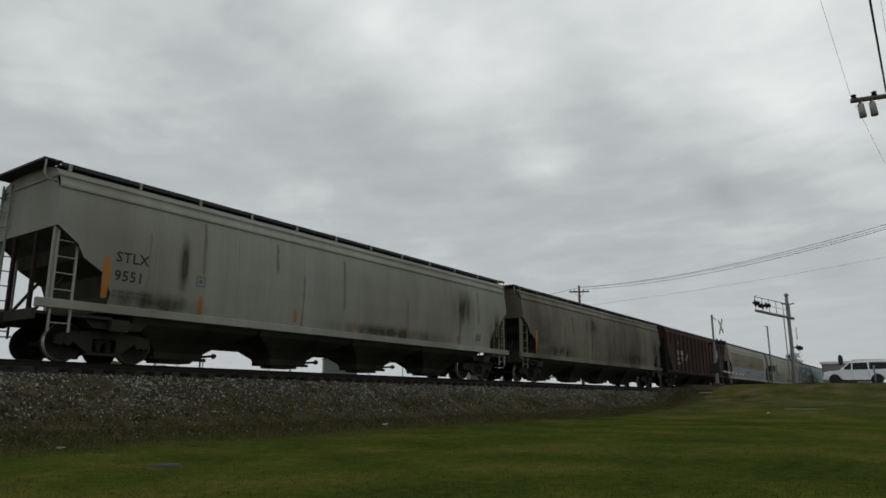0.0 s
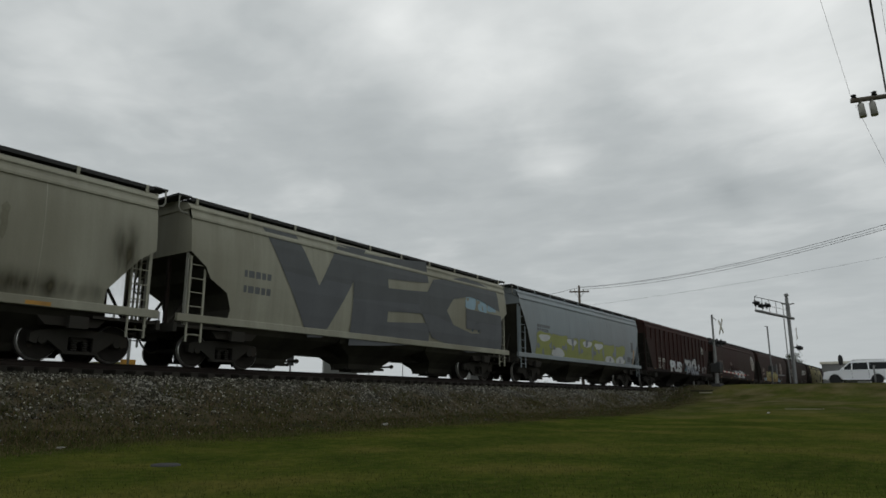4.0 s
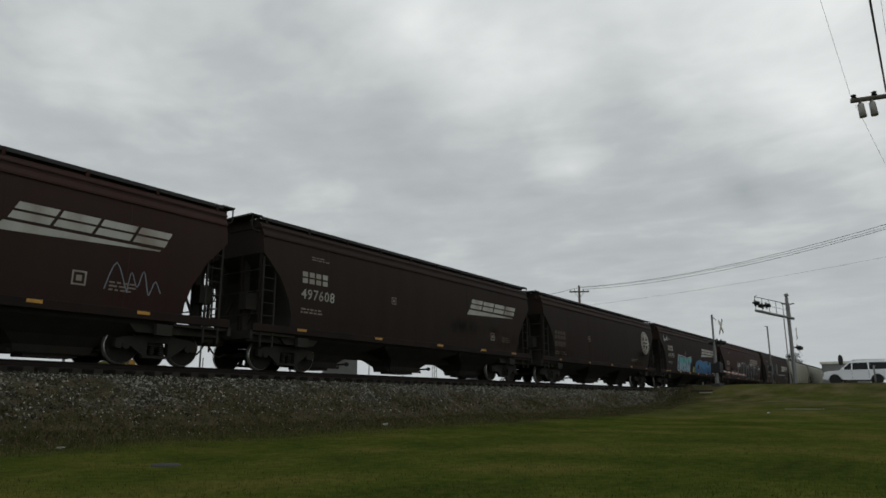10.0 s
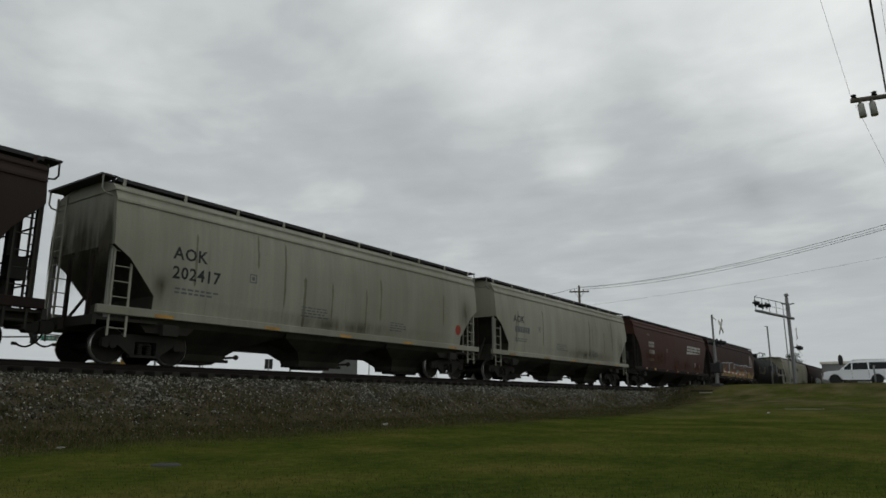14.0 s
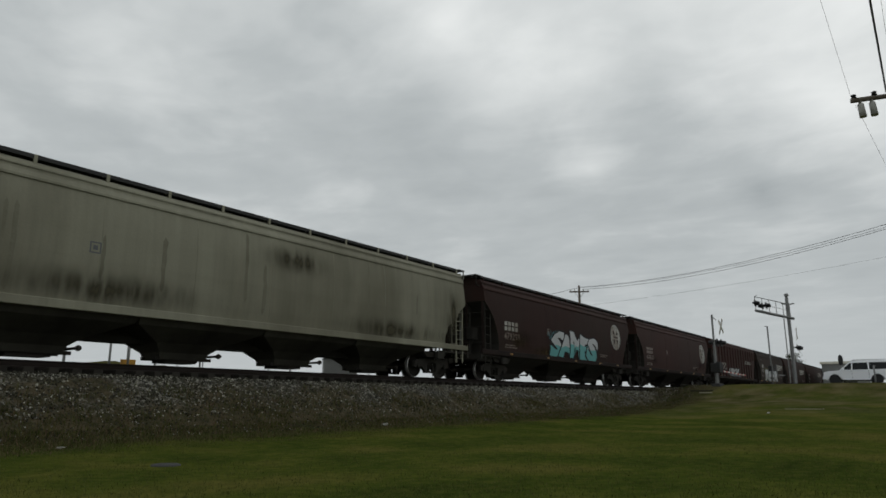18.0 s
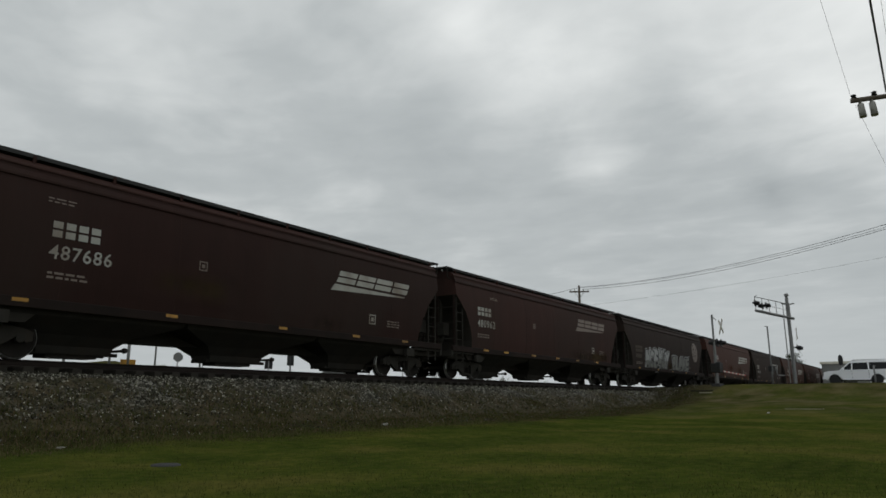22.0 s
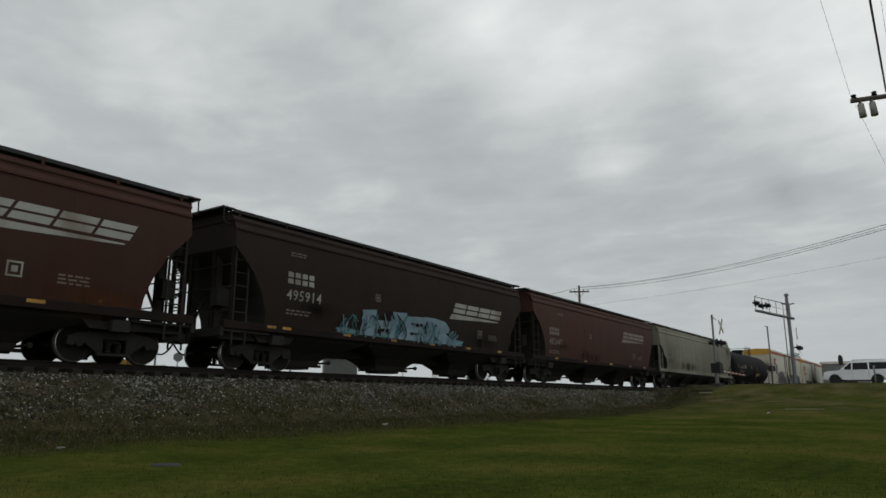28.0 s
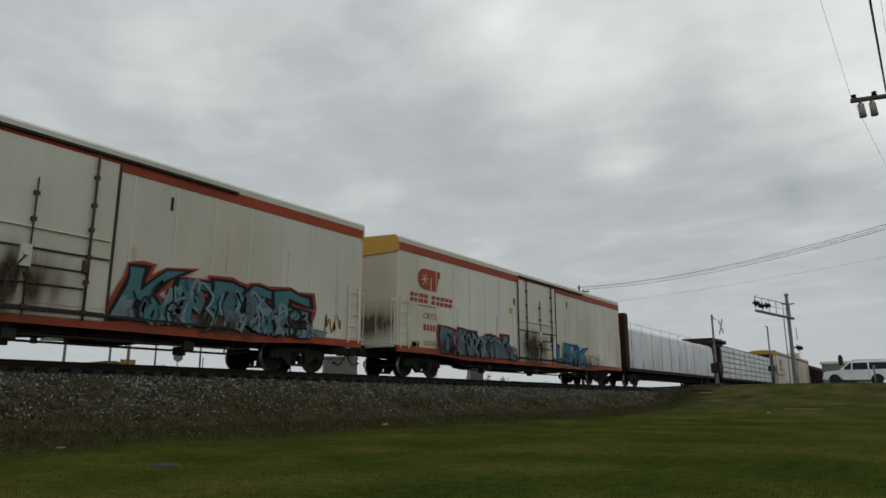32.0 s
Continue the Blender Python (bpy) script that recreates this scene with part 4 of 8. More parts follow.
def reefer_car(length):
    """A tall white insulated boxcar with an orange band and sill and a plug door."""
    root = new("refrigerator_car")
    half, y = length / 2, 1.58
    bm = bmesh.new()
    box(bm, -half, half, -y, y, 1.09, 4.70)
    part("body", bm, M["white"], root)
    for k in (-1, 1):
        bm = bmesh.new()
        box(bm, -half - 0.004, half + 0.004, k * y - 0.02, k * y + 0.02, 4.702, 5.0)
        part("roof_band", bm, M["orange"], root, "orange band below the roof")
        bm = bmesh.new()
        prism(bm, [(-half, 1.085), (half, 1.085), (half, 0.86), (half - 2.4, 0.86), (half - 4.6, 0.74), (-half + 4.6, 0.74), (-half + 2.4, 0.86), (-half, 0.86)], k * y - 0.035, k * y + 0.035)
        part("side_sill", bm, M["orange"], root, "orange side sill")
        bm = bmesh.new()
        box(bm, k * half - 0.05, k * half + 0.05, -y - 0.03, y + 0.03, 4.62, 5.14)
        prism_band(bm, k * half, y)
        part("end_band", bm, M["yellow"], root, "yellow band across the end")
        # grab irons and end rail
        for yy, t in ((-y - 0.06, 0), (y + 0.06, 180)):
            end_ladder(root, k * (half - 0.42), yy, 0.5, 1.0, 2.95, M["white"], t)
        bm = bmesh.new()
        x = k * (half + 0.22)
        box(bm, min(k * half, k * (half + 0.05)), max(k * half, k * (half + 0.05)), -1.5, 1.5, 1.10, 2.72)
        for z in (1.15, 2.75):
            pipe(bm, [(k * half, -1.5, z), (x, -1.5, z), (x, 1.5, z), (k * half, 1.5, z)], 0.025)
        for yy in (-1.5, -0.75, 0, 0.75, 1.5):
            pipe(bm, [(x, yy, 1.05), (x, yy, 2.75)], 0.02)
        box(bm, min(k * half, x), max(k * half, x), -1.5, 1.5, 1.02, 1.07)
        part("end_railing", bm, M["white"], root, "white railing over a panel on the lower end")
    bm = bmesh.new()
    loft(bm, [[(x, -y - 0.03, 5.004), (x, -y - 0.04, 5.17), (x, -y + 0.10, 5.27), (x, -0.8, 5.33), (x, 0, 5.36), (x, 0.8, 5.33), (x, y - 0.10, 5.27), (x, y + 0.04, 5.17), (x, y + 0.03, 5.004)] for x in (-half - 0.03, half + 0.03)])
    part("roof", bm, M["white"], root)
    bm = bmesh.new()
    box(bm, -half + 0.1, half - 0.1, -1.5, 1.5, 0.90, 1.085)
    box(bm, -half - 0.5, half + 0.5, -0.25, 0.25, 0.72, 1.1)
    part("underframe", bm, M["dark"], root)
    # panel seams
    seam = shared("panel_seam", lambda bm: box(bm, -0.018, 0.018, -y - 0.012, -y + 0.01, 1.12, 4.70), M["white"])
    n = 18
    for i in range(1, n):
        x = -half + length * i / n
        if not -2.1 < x < 2.0:
            part("panel_seam", seam, None, root, at=(x, 0, 0))
    # the plug door with rods, rail and locks
    bm = bmesh.new()
    box(bm, -2.0, 2.02, -y - 0.05, -y + 0.01, 0.92, 4.86)
    door = part("plug_door", bevelled(bm, 0.02), M["white"], root, "white sliding plug door with rusty hardware")
    for x in (-2.02, 2.03):
        bm = bmesh.new()
        box(bm, x - 0.03, x + 0.03, -y - 0.08, -y - 0.046, 0.95, 4.84)
        part("door_stile", bm, M["rusty"], door)
    for x, top, r in ((-1.24, 4.92, 0.032), (0.14, 4.0, 0.022), (1.45, 4.92, 0.032)):
        bm = bmesh.new()
        tube(bm, (x, -y - 0.11, 0.90), (x, -y - 0.11, top), r, 8)
        for z in (1.05, 1.75, 2.35, 3.0, 3.6, 4.3):
            if z < top - 0.3:
                box(bm, x - 0.055, x + 0.055, -y - 0.14, -y - 0.04, z, z + 0.09)
        part("lock_rod", bm, M["rusty"], door, "rusty steel lock rod")
    for x0, x1, z in ((-1.95, 1.95, 2.86), (-1.95, 1.95, 2.40), (-1.95, 1.95, 1.10), (-1.2, 1.4, 1.62), (0.2, 1.4, 2.02)):
        bm = bmesh.new()
        tube(bm, (x0, -y - 0.08, z), (x1, -y - 0.08, z), 0.024, 6)
        part("door_rib", bm, M["white"] if z == 2.86 else M["rusty"], door)
    for x0, x1, z0, z1 in ((-1.15, 0.0, 1.2, 2.3), (0.3, 1.35, 1.2, 2.3), (-1.85, -1.3, 1.2, 2.3), (1.52, 1.95, 1.2, 2.3)):
        bm = bmesh.new()
        box(bm, x0, x1, -y - 0.062, -y - 0.048, z0, z1)
        part("door_panel", bevelled(bm, 0.006), M["white"], door)
    for x, z, w, h in ((0.05, 1.95, 0.24, 0.5), (-1.3, 2.0, 0.14, 0.3), (1.4, 2.0, 0.14, 0.3)):
        bm = bmesh.new()
        box(bm, x - w / 2, x + w / 2, -y - 0.17, -y - 0.05, z, z + h)
        tube(bm, (x, -y - 0.17, z + h * 0.6), (x, -y - 0.20, z + h * 0.6), w * 0.3, 12)
        part("door_gear", bevelled(bm, 0.008), M["white"] if w > 0.2 else M["rusty"], door, "rust-stained door gear box")
    bm = bmesh.new()
    pipe(bm, [(0.05, -y - 0.19, 2.2), (-0.25, -y - 0.17, 1.75), (-0.3, -y - 0.12, 1.3)], 0.02)
    part("door_lever", bm, M["rusty"], door)
    for x, z0, z1, w in ((3.55, 4.02, 4.38, 0.03), (-2.35, 3.55, 3.85, 0.05)):
        bm = bmesh.new()
        box(bm, x - w, x + w, -y - 0.03, -y + 0.01, z0, z1)
        part("vent_slot", bm, M["dark"], root)
    for z0, z1 in ((1.02, 1.09), (4.96, 5.03)):
        bm = bmesh.new()
        box(bm, -1.95, 5.6, -y - 0.11, -y - 0.02, z0, z1)
        part("door_track", bm, M["dark"], root)
    # gear below the floor
    for x, w, low in ((-5.6, 0.5, 0.66), (-4.3, 0.9, 0.52), (-2.6, 0.8, 0.58), (-0.9, 1.3, 0.48), (1.2, 0.7, 0.60), (2.7, 1.2, 0.50), (4.4, 0.7, 0.62), (5.6, 0.5, 0.66)):
        bm = bmesh.new()
        box(bm, x - w / 2, x + w / 2, -1.1, 0.4, low, 1.1)
        part("equipment_box", bevelled(bm, 0.03), M["dark"], root)
    bm = bmesh.new()
    pipe(bm, [(-half + 4.0, -1.2, 0.82), (-3, -1.2, 0.60), (4, -1.2, 0.62), (half - 4.0, -1.2, 0.84)], 0.022)
    part("brake_rod", bm, M["dark"], root)
    for z, y0 in ((0.52, -1.40), (0.40, -1.05)):
        bm = bmesh.new()
        pipe(bm, [(-half + 4.3, y0, z + 0.12), (-half + 5.0, y0, z), (half - 5.0, y0, z), (half - 4.3, y0, z + 0.12)], 0.03)
        for k in range(9):
            x = -half + 5.2 + (length - 10.4) * k / 8
            pipe(bm, [(x, y0, z), (x, y0, 0.95)], 0.02, 4)
            if k % 3 == 1:
                box(bm, x - 0.12, x + 0.18, y0 - 0.08, y0 + 0.08, z - 0.12, z + 0.10)
        part("air_pipe", bm, M["dark"], root)
    add_trucks(root, (-half + 2.35, half - 2.35))
    add_couplers(root, half + 0.5)
    return root, BOXY


def lumber_car(length, load):
    """A centre-beam flat car with tall end bulkheads; load: wrap or boards."""
    root = new("centre_beam_flat_car")
    half = length / 2
    bm = bmesh.new()
    box(bm, -half, half, -1.45, 1.45, 0.95, 1.15)
    box(bm, -half + 2.5, half - 2.5, -0.6, 0.6, 0.55, 0.96)
    part("deck", bm, M["dark"], root)
    for k in (-1, 1):
        bm = bmesh.new()
        box(bm, k * half - 0.35, k * half + 0.35, -1.45, 1.45, 1.15, 4.72)
        part("bulkhead", bevelled(bm, 0.04), M["rib_brown"], root, "brown steel end bulkhead")
    bm = bmesh.new()
    box(bm, -half, half, -0.06, 0.06, 1.15, 1.4)
    if load != "wrap":
        box(bm, -half, half, -0.2, 0.2, 4.3, 4.55)
    for i in range(13):
        x = -half + length * i / 12
        box(bm, x - 0.06, x + 0.06, -0.06, 0.06, 1.15, 3.7 if load == "wrap" else 4.4)
    part("centre_beam", bm, M["rib_brown"], root)
    if load == "wrap":
        for i in range(1):
            x0, x1 = -half + 0.45, half - 0.45
            rng = random.Random(i)
            for side in (-1, 1):
                bm = bmesh.new()
                rings = []
                for k in range(49):
                    x = x0 + (x1 - x0) * k / 48
                    end = 0.10 if k in (0, 48) else 0.05 * (k % 8 == 4)
                    ring = []
                    for y, z in ((0.12, 1.18), (1.36, 1.18), (1.40, 2.0), (1.40, 3.2), (1.30, 3.70), (1.0, 3.92), (0.12, 4.02)):
                        ring.append((x, side * (y - end + rng.uniform(-0.03, 0.03)), z - end + rng.uniform(-0.03, 0.03) * (z > 1.3)))
                    rings.append(ring)
                loft(bm, rings, smooth=True)
                part("load_wrap", bm, M["wrap"], root, "lumber load under one crinkled white wrap")
    else:
        for i in range(5):
            x0 = -half + 0.5 + (length - 1.0) * i / 5
            x1 = x0 + (length - 1.0) / 5 - 0.06
            for side in (-1, 1):
                for z in range(6):
                    bm = bmesh.new()
                    z0 = 1.18 + z * 0.50
                    box(bm, x0, x1, min(side * 0.22, side * 1.38), max(side * 0.22, side * 1.38), z0, z0 + 0.44)
                    part("lumber_pack", bevelled(bm, 0.04, 2), M["wrap"], root, "lumber bundle in white wrap")
    for i in range(11):
        bm = bmesh.new()
        x = -half + 0.9 + (length - 1.8) * i / 10
        pipe(bm, [(x, -1.40, 1.1), (x, -1.41, 4.2), (x, -0.2, 4.4)], 0.012, 4)
        part("tie_cable", bm, M["dark"], root)
    add_trucks(root, (-half + 1.9, half - 1.9))
    add_couplers(root, half + 0.35)
    return root, None


# ---- marks and paint on the cars ----
def decal(root, name, me_or_bm, material, section, lift=0.006, label="", shift=(0, 0)):
    """Lays a flat shape, drawn in x and z, onto the camera's side of the shell."""
    bm = bmesh.new()
    if isinstance(me_or_bm, bpy.types.Mesh):
        bm.from_mesh(me_or_bm)
    else:
        bm.free()
        bm = me_or_bm
    bmesh.ops.translate(bm, verts=bm.verts, vec=(shift[0], 0, shift[1]))
    for z, w in section[1:-1]:
        bmesh.ops.bisect_plane(bm, geom=[*bm.verts, *bm.edges, *bm.faces], plane_co=(0, 0, z), plane_no=(0, 0, 1))
    for v in bm.verts:
        v.co.y = -half_width(section, v.co.z) - lift + v.co.y
    bm.normal_update()
    for f in bm.faces:
        if f.normal.y > 0:
            f.normal_flip()
    me = bpy.data.meshes.new(name)
    bm.to_mesh(me)
    bm.free()
    for k in material if isinstance(material, (list, tuple)) else [material]:
        me.materials.append(k)
    ob = new(name, me)
    ob.parent = root
    return tagged(ob, label)


def quad(bm, pts, depth=0.0):
    bm.faces.new([bm.verts.new((x, -depth, z)) for x, z in pts])


def rounded(pts, times=2):
    """Cuts the corners of an outline, again and again."""
    for _ in range(times):
        out = []
        for (ax, az), (bx, bz) in zip(pts, pts[1:] + pts[:1]):
            out += [(ax * 0.78 + bx * 0.22, az * 0.78 + bz * 0.22), (ax * 0.22 + bx * 0.78, az * 0.22 + bz * 0.78)]
        pts = out
    return pts


def bars(bm, x, z, rows, height, gap, rng, width=1.0):
    """Rows of small bars for writing too small to read."""
    for k in range(rows):
        px = x
        while px < x + width * rng.uniform(0.7, 1.0):
            w = rng.uniform(0.08, 0.22)
            quad(bm, [(px, z - k * (height + gap)), (px + w, z - k * (height + gap)), (px + w, z - k * (height + gap) + height), (px, z - k * (height + gap) + height)])
            px += w + 0.05


def glyphs(bm, x, z, size, count, slant=0.0, gap=0.16, weight=0.24, wide=0.62):
    """Pairs of plain bars in place of a company's name."""
    w = size * wide

    def lay(o, x0, x1, z0, z1):
        quad(bm, [(o + a * w + slant * b * size, z + b * size) for a, b in ((x0, z0), (x1, z0), (x1, z1), (x0, z1))])
    for k in range(count):
        o = x + k * (w + size * gap)
        lay(o, 0, 1, 0.0, 0.43)
        lay(o, 0, 1, 0.57, 1.0)
    return count * (w + size * gap)


def wedge_logo(root, section, x, z, size, material, label):
    """Four slanted wide blocks over a tapering bar."""
    for k in range(4):
        bm = bmesh.new()
        step = glyphs(bm, x + k * size * 2.36, z, size, 1, 0.52, 0.20, 0.27, 2.16)
        decal(root, "emblem_block", bm, material, section, 0.006, label)
    bm = bmesh.new()
    quad(bm, [(x - 0.63 * size, z - 0.73 * size), (x + 8.9 * size, z - 0.32 * size), (x + 9.02 * size, z - 0.22 * size), (x - 0.2 * size, z - 0.17 * size)])
    decal(root, "emblem_bar", bm, material, section, 0.006, "tapering bar under the emblem")


def ground_paint(root):
    return next(c.data.materials[0] for c in root.children if c.name.startswith("body"))


def round_logo(root, section, x, z, r, material):
    """A broad ring with worn print round a cross with broad arms."""
    bm = bmesh.new()
    n = 40

    def polar(a, d):
        return (x + d * r * math.cos(a), z + d * r * math.sin(a))

    for i in range(n):
        a, b = 2 * math.pi * i / n, 2 * math.pi * (i + 1) / n
        quad(bm, [polar(a, 1.0), polar(b, 1.0), polar(b, 0.62), polar(a, 0.62)])
    for k in range(4):
        m = k * math.pi / 2
        quad(bm, [polar(m + t * 0.1, 0.61) for t in (-4.2, -2, 0, 2, 4.2)] + [polar(m + 0.9, 0.2), polar(m - 0.9, 0.2)])
    quad(bm, [(x + p * r, z + q * r) for p, q in ((-0.17, -0.17), (0.17, -0.17), (0.17, 0.17), (-0.17, 0.17))])
    quad(bm, [(x + p * r, z + q * r) for p, q in ((-0.60, -0.17), (0.60, -0.17), (0.60, 0.17), (-0.60, 0.17))], 0.002)
    bmesh.ops.remove_doubles(bm, verts=bm.verts, dist=0.0005)
    logo = decal(root, "company_emblem", bm, material, section, 0.006, "round emblem with a cross, worn white paint")
    ink = ground_paint(root)
    for i in range(30):
        a = 2 * math.pi * i / 30
        if i % 15 in (0, 8):
            continue
        bm = bmesh.new()
        quad(bm, [polar(a - 0.04, 0.75), polar(a + 0.045, 0.75), polar(a + 0.03, 0.83), polar(a + 0.04, 0.89), polar(a - 0.045, 0.89), polar(a - 0.03, 0.81)])
        decal(root, "emblem_print", bm, ink, section, 0.012)
    for i in range(7):
        o = x + r * (-0.48 + 0.14 * i)
        bm = bmesh.new()
        quad(bm, [(o, z - 0.09 * r), (o + 0.09 * r, z - 0.09 * r), (o + 0.09 * r, z + 0.09 * r), (o, z + 0.09 * r)])
        decal(root, "emblem_print", bm, ink, section, 0.012)
    return logo


LETTER = [(-1, 0.0), (-0.35, 0.03), (0.25, -0.02), (1.0, 0.03), (0.92, 0.34), (0.74, 0.52), (1.0, 0.74), (0.98, 1.0), (0.25, 0.95), (-0.35, 1.02), (-1.0, 0.98), (-0.86, 0.5)]
CUTS_IN = [[(-0.30, 0.0), (0.22, 0.02), (0.12, 0.42), (-0.22, 0.36)], [(-0.22, 0.62), (0.20, 0.58), (0.34, 1.0), (-0.26, 1.0)], [(-0.34, 0.40), (0.30, 0.36), (0.24, 0.62), (-0.26, 0.70)],
           [(0.20, 0.42), (1.0, 0.30), (1.0, 0.56), (0.24, 0.58)], [(-1.0, 0.26), (-0.30, 0.34), (-0.34, 0.52), (-1.0, 0.60)]]


def graffiti(root, section, x0, x1, z0, z1, letters, fill, edge, seed, extra=None, ragged=0.12, label="", block=False, lift=0.009):
    """Painted block shapes that spell nothing: each leans, with an outline, dark cuts and touches of a second colour."""
    rng = random.Random(seed)
    w, h = (x1 - x0) / letters, z1 - z0
    lowest = section[0][0] + 0.02
    for k in range(letters):
        cx, reach = x0 + w * (k + 0.5), w * (0.50 if edge else 0.47)
        lean = rng.uniform(-0.25, 0.4) * min(w, h)
        top, bot = z1 - rng.uniform(0, ragged) * h, z0 + rng.uniform(0, ragged * 0.6) * h
        flip = rng.choice((-1, 1))
        bm = bmesh.new()

        def lay(points, grow, index, depth, soft):
            out = []
            for u, v in points:
                px, pz = cx + u * flip * reach + (v - 0.5) * lean, bot + v * (top - bot)
                d = math.hypot(u * reach, (v - 0.5) * h) or 1.0
                out.append((px + u * flip * reach / d * grow, min(z1 + 0.12, max(lowest, pz + (v - 0.5) * h / d * grow))))
            out = rounded(out, soft) if soft else out
            f = bm.faces.new([bm.verts.new((px, -depth - 0.0003 * (k % 4), pz)) for px, pz in out])
            f.material_index = index

        shape = [(u + rng.uniform(-0.16, 0.16), v + rng.uniform(-0.07, 0.07)) for u, v in LETTER]
        soft = 0 if block else 1
        if edge:
            lay(shape, 0.055 if h < 1.3 else 0.08, 0, 0.0, soft)
        lay(shape, 0.0, 1, 0.0025, soft)
        if extra:
            cut = rng.uniform(0.3, 0.6)
            lay([(-0.92, 0.05), (0.9, 0.05), (0.80, cut - 0.1), (0.1, cut + 0.08), (-0.84, cut)] if rng.random() < 0.6 else [(-0.8, 0.9), (-0.2, 0.6), (0.8, 0.72), (0.88, 0.95)], -0.02, 2, 0.005, 1)
        small = 0.8 if block else 0.55
        for points in rng.sample(CUTS_IN, 3 if block else 2):
            mu, mv = sum(p[0] for p in points) / 4, sum(p[1] for p in points) / 4
            lay([(mu + (u - mu) * small + rng.uniform(-0.1, 0.1), mv + (v - mv) * (0.5 + small / 2) + rng.uniform(-0.05, 0.05)) for u, v in points], 0.0, 0, 0.0075, 0 if block else 1)
        decal(root, "graffiti_letter", bm, [edge or ground_paint(root), fill, extra or fill], section, lift, label or "spray-painted graffiti letter")


OUTLINES = {}


def glyph_outline(ch, bold):
    """The corners and faces of one letter, thickened, with the box of the plain letter."""
    if (ch, bold) not in OUTLINES:
        me = lettering(ch, 1.0, bold)
        OUTLINES[ch, bold] = ([(v.co.x, v.co.z) for v in me.vertices], [tuple(p.vertices) for p in me.polygons])
    return OUTLINES[ch, bold]


def piece(root, section, text, x0, x1, z0, z1, fill, edge=None, aura=None, low=None, seed=1, bold=0.05, line=0.045, lean=0.10, ragged=0.10, overlap=1.12, lift=0.009, widths=None, label="", bend=0.13):
    """Spray-painted lettering, letter by letter: a glow, an outline and a fill of two colours, each letter with its own lean and height."""
    rng = random.Random(seed)
    def span(ch):
        flat = glyph_outline(ch, 0.0)[0]
        return max(p[0] for p in flat) - min(p[0] for p in flat) + 0.12
    widths = widths or [0.6 * span(ch) + 0.25 for ch in text]
    unit, px = (x1 - x0) / sum(widths), x0
    for k, (ch, share) in enumerate(zip(text, widths)):
        w, cx = unit * share, px + unit * share / 2
        px += w
        top, bot = z1 - rng.uniform(0, ragged) * (z1 - z0), z0 + rng.uniform(0, ragged * 0.3) * (z1 - z0)
        tilt, swell, tail = rng.uniform(-0.4, 1.0) * lean, rng.uniform(-0.16, 0.16), rng.uniform(-0.10, 0.10)
        flat, _ = glyph_outline(ch, 0.0)
        a0, a1 = min(p[0] for p in flat), max(p[0] for p in flat)
        b0, b1 = min(p[1] for p in flat), max(p[1] for p in flat)
        bm = bmesh.new()
        layers = [(aura, bold + line * 1.8, 0.0, 0), (edge, bold + line, 0.003, 1), (fill, bold, 0.006, 2)]
        for paint, width, depth, index in layers:
            if paint is None:
                continue
            pts, faces = glyph_outline(ch, round(width, 3))
            vs = []
            for a, b in pts:
                u, v = (a - a0) / max(0.1, a1 - a0) - 0.5, (b - b0) / (b1 - b0)
                x = cx + u * w * overlap * (1 + swell * (v - 0.5)) + tilt * (v - 0.5) * (z1 - z0)
                z = bot + v * (top - bot) + tail * u * (z1 - z0)
                vs.append(bm.verts.new((x, -depth - (0.006 * k if index else 0.0003 * k), max(section[0][0] - 0.28, z))))
            for face in faces:
                try:
                    bm.faces.new([vs[q] for q in face]).material_index = index
                except ValueError:
                    continue
        for level in (0.2, 0.4, 0.6, 0.8):
            bmesh.ops.bisect_plane(bm, geom=[*bm.verts, *bm.edges, *bm.faces], plane_co=(0, 0, z0 + (z1 - z0) * level), plane_no=(0, 0, 1))
        for level in (-0.17, 0.17):
            bmesh.ops.bisect_plane(bm, geom=[*bm.verts, *bm.edges, *bm.faces], plane_co=(cx + level * w, 0, 0), plane_no=(1, 0, 0))
        wave = 1.7 / (z1 - z0)
        for v in bm.verts:
            d = noise.noise_vector(Vector((v.co.x * wave, seed * 3.7, v.co.z * wave)))
            v.co.x += d.x * bend * (z1 - z0)
            v.co.z += d.z * bend * 0.8 * (z1 - z0)
            v.co.z = max(section[0][0] - 0.28, v.co.z)
        if low:
            cut = z0 + (z1 - z0) * rng.uniform(0.36, 0.58)
            bmesh.ops.bisect_plane(bm, geom=[*bm.verts, *bm.edges, *bm.faces], plane_co=(cx, 0, cut), plane_no=(rng.uniform(-0.5, 0.5), 0, 1))
            for f in bm.faces:
                c = f.calc_center_median()
                if f.material_index == 2 and c.z < cut:
                    f.material_index = 3
        decal(root, "graffiti_letter", bm, [aura or fill, edge or fill, fill, low or fill], section, lift, label or "spray-painted graffiti letter")


def spray(name, c, rough_value=0.6):
    return mat(name, c, rough_value, vary=0.14, scale=1.2, streak=0.12, fine=25.0, spec=0.12)


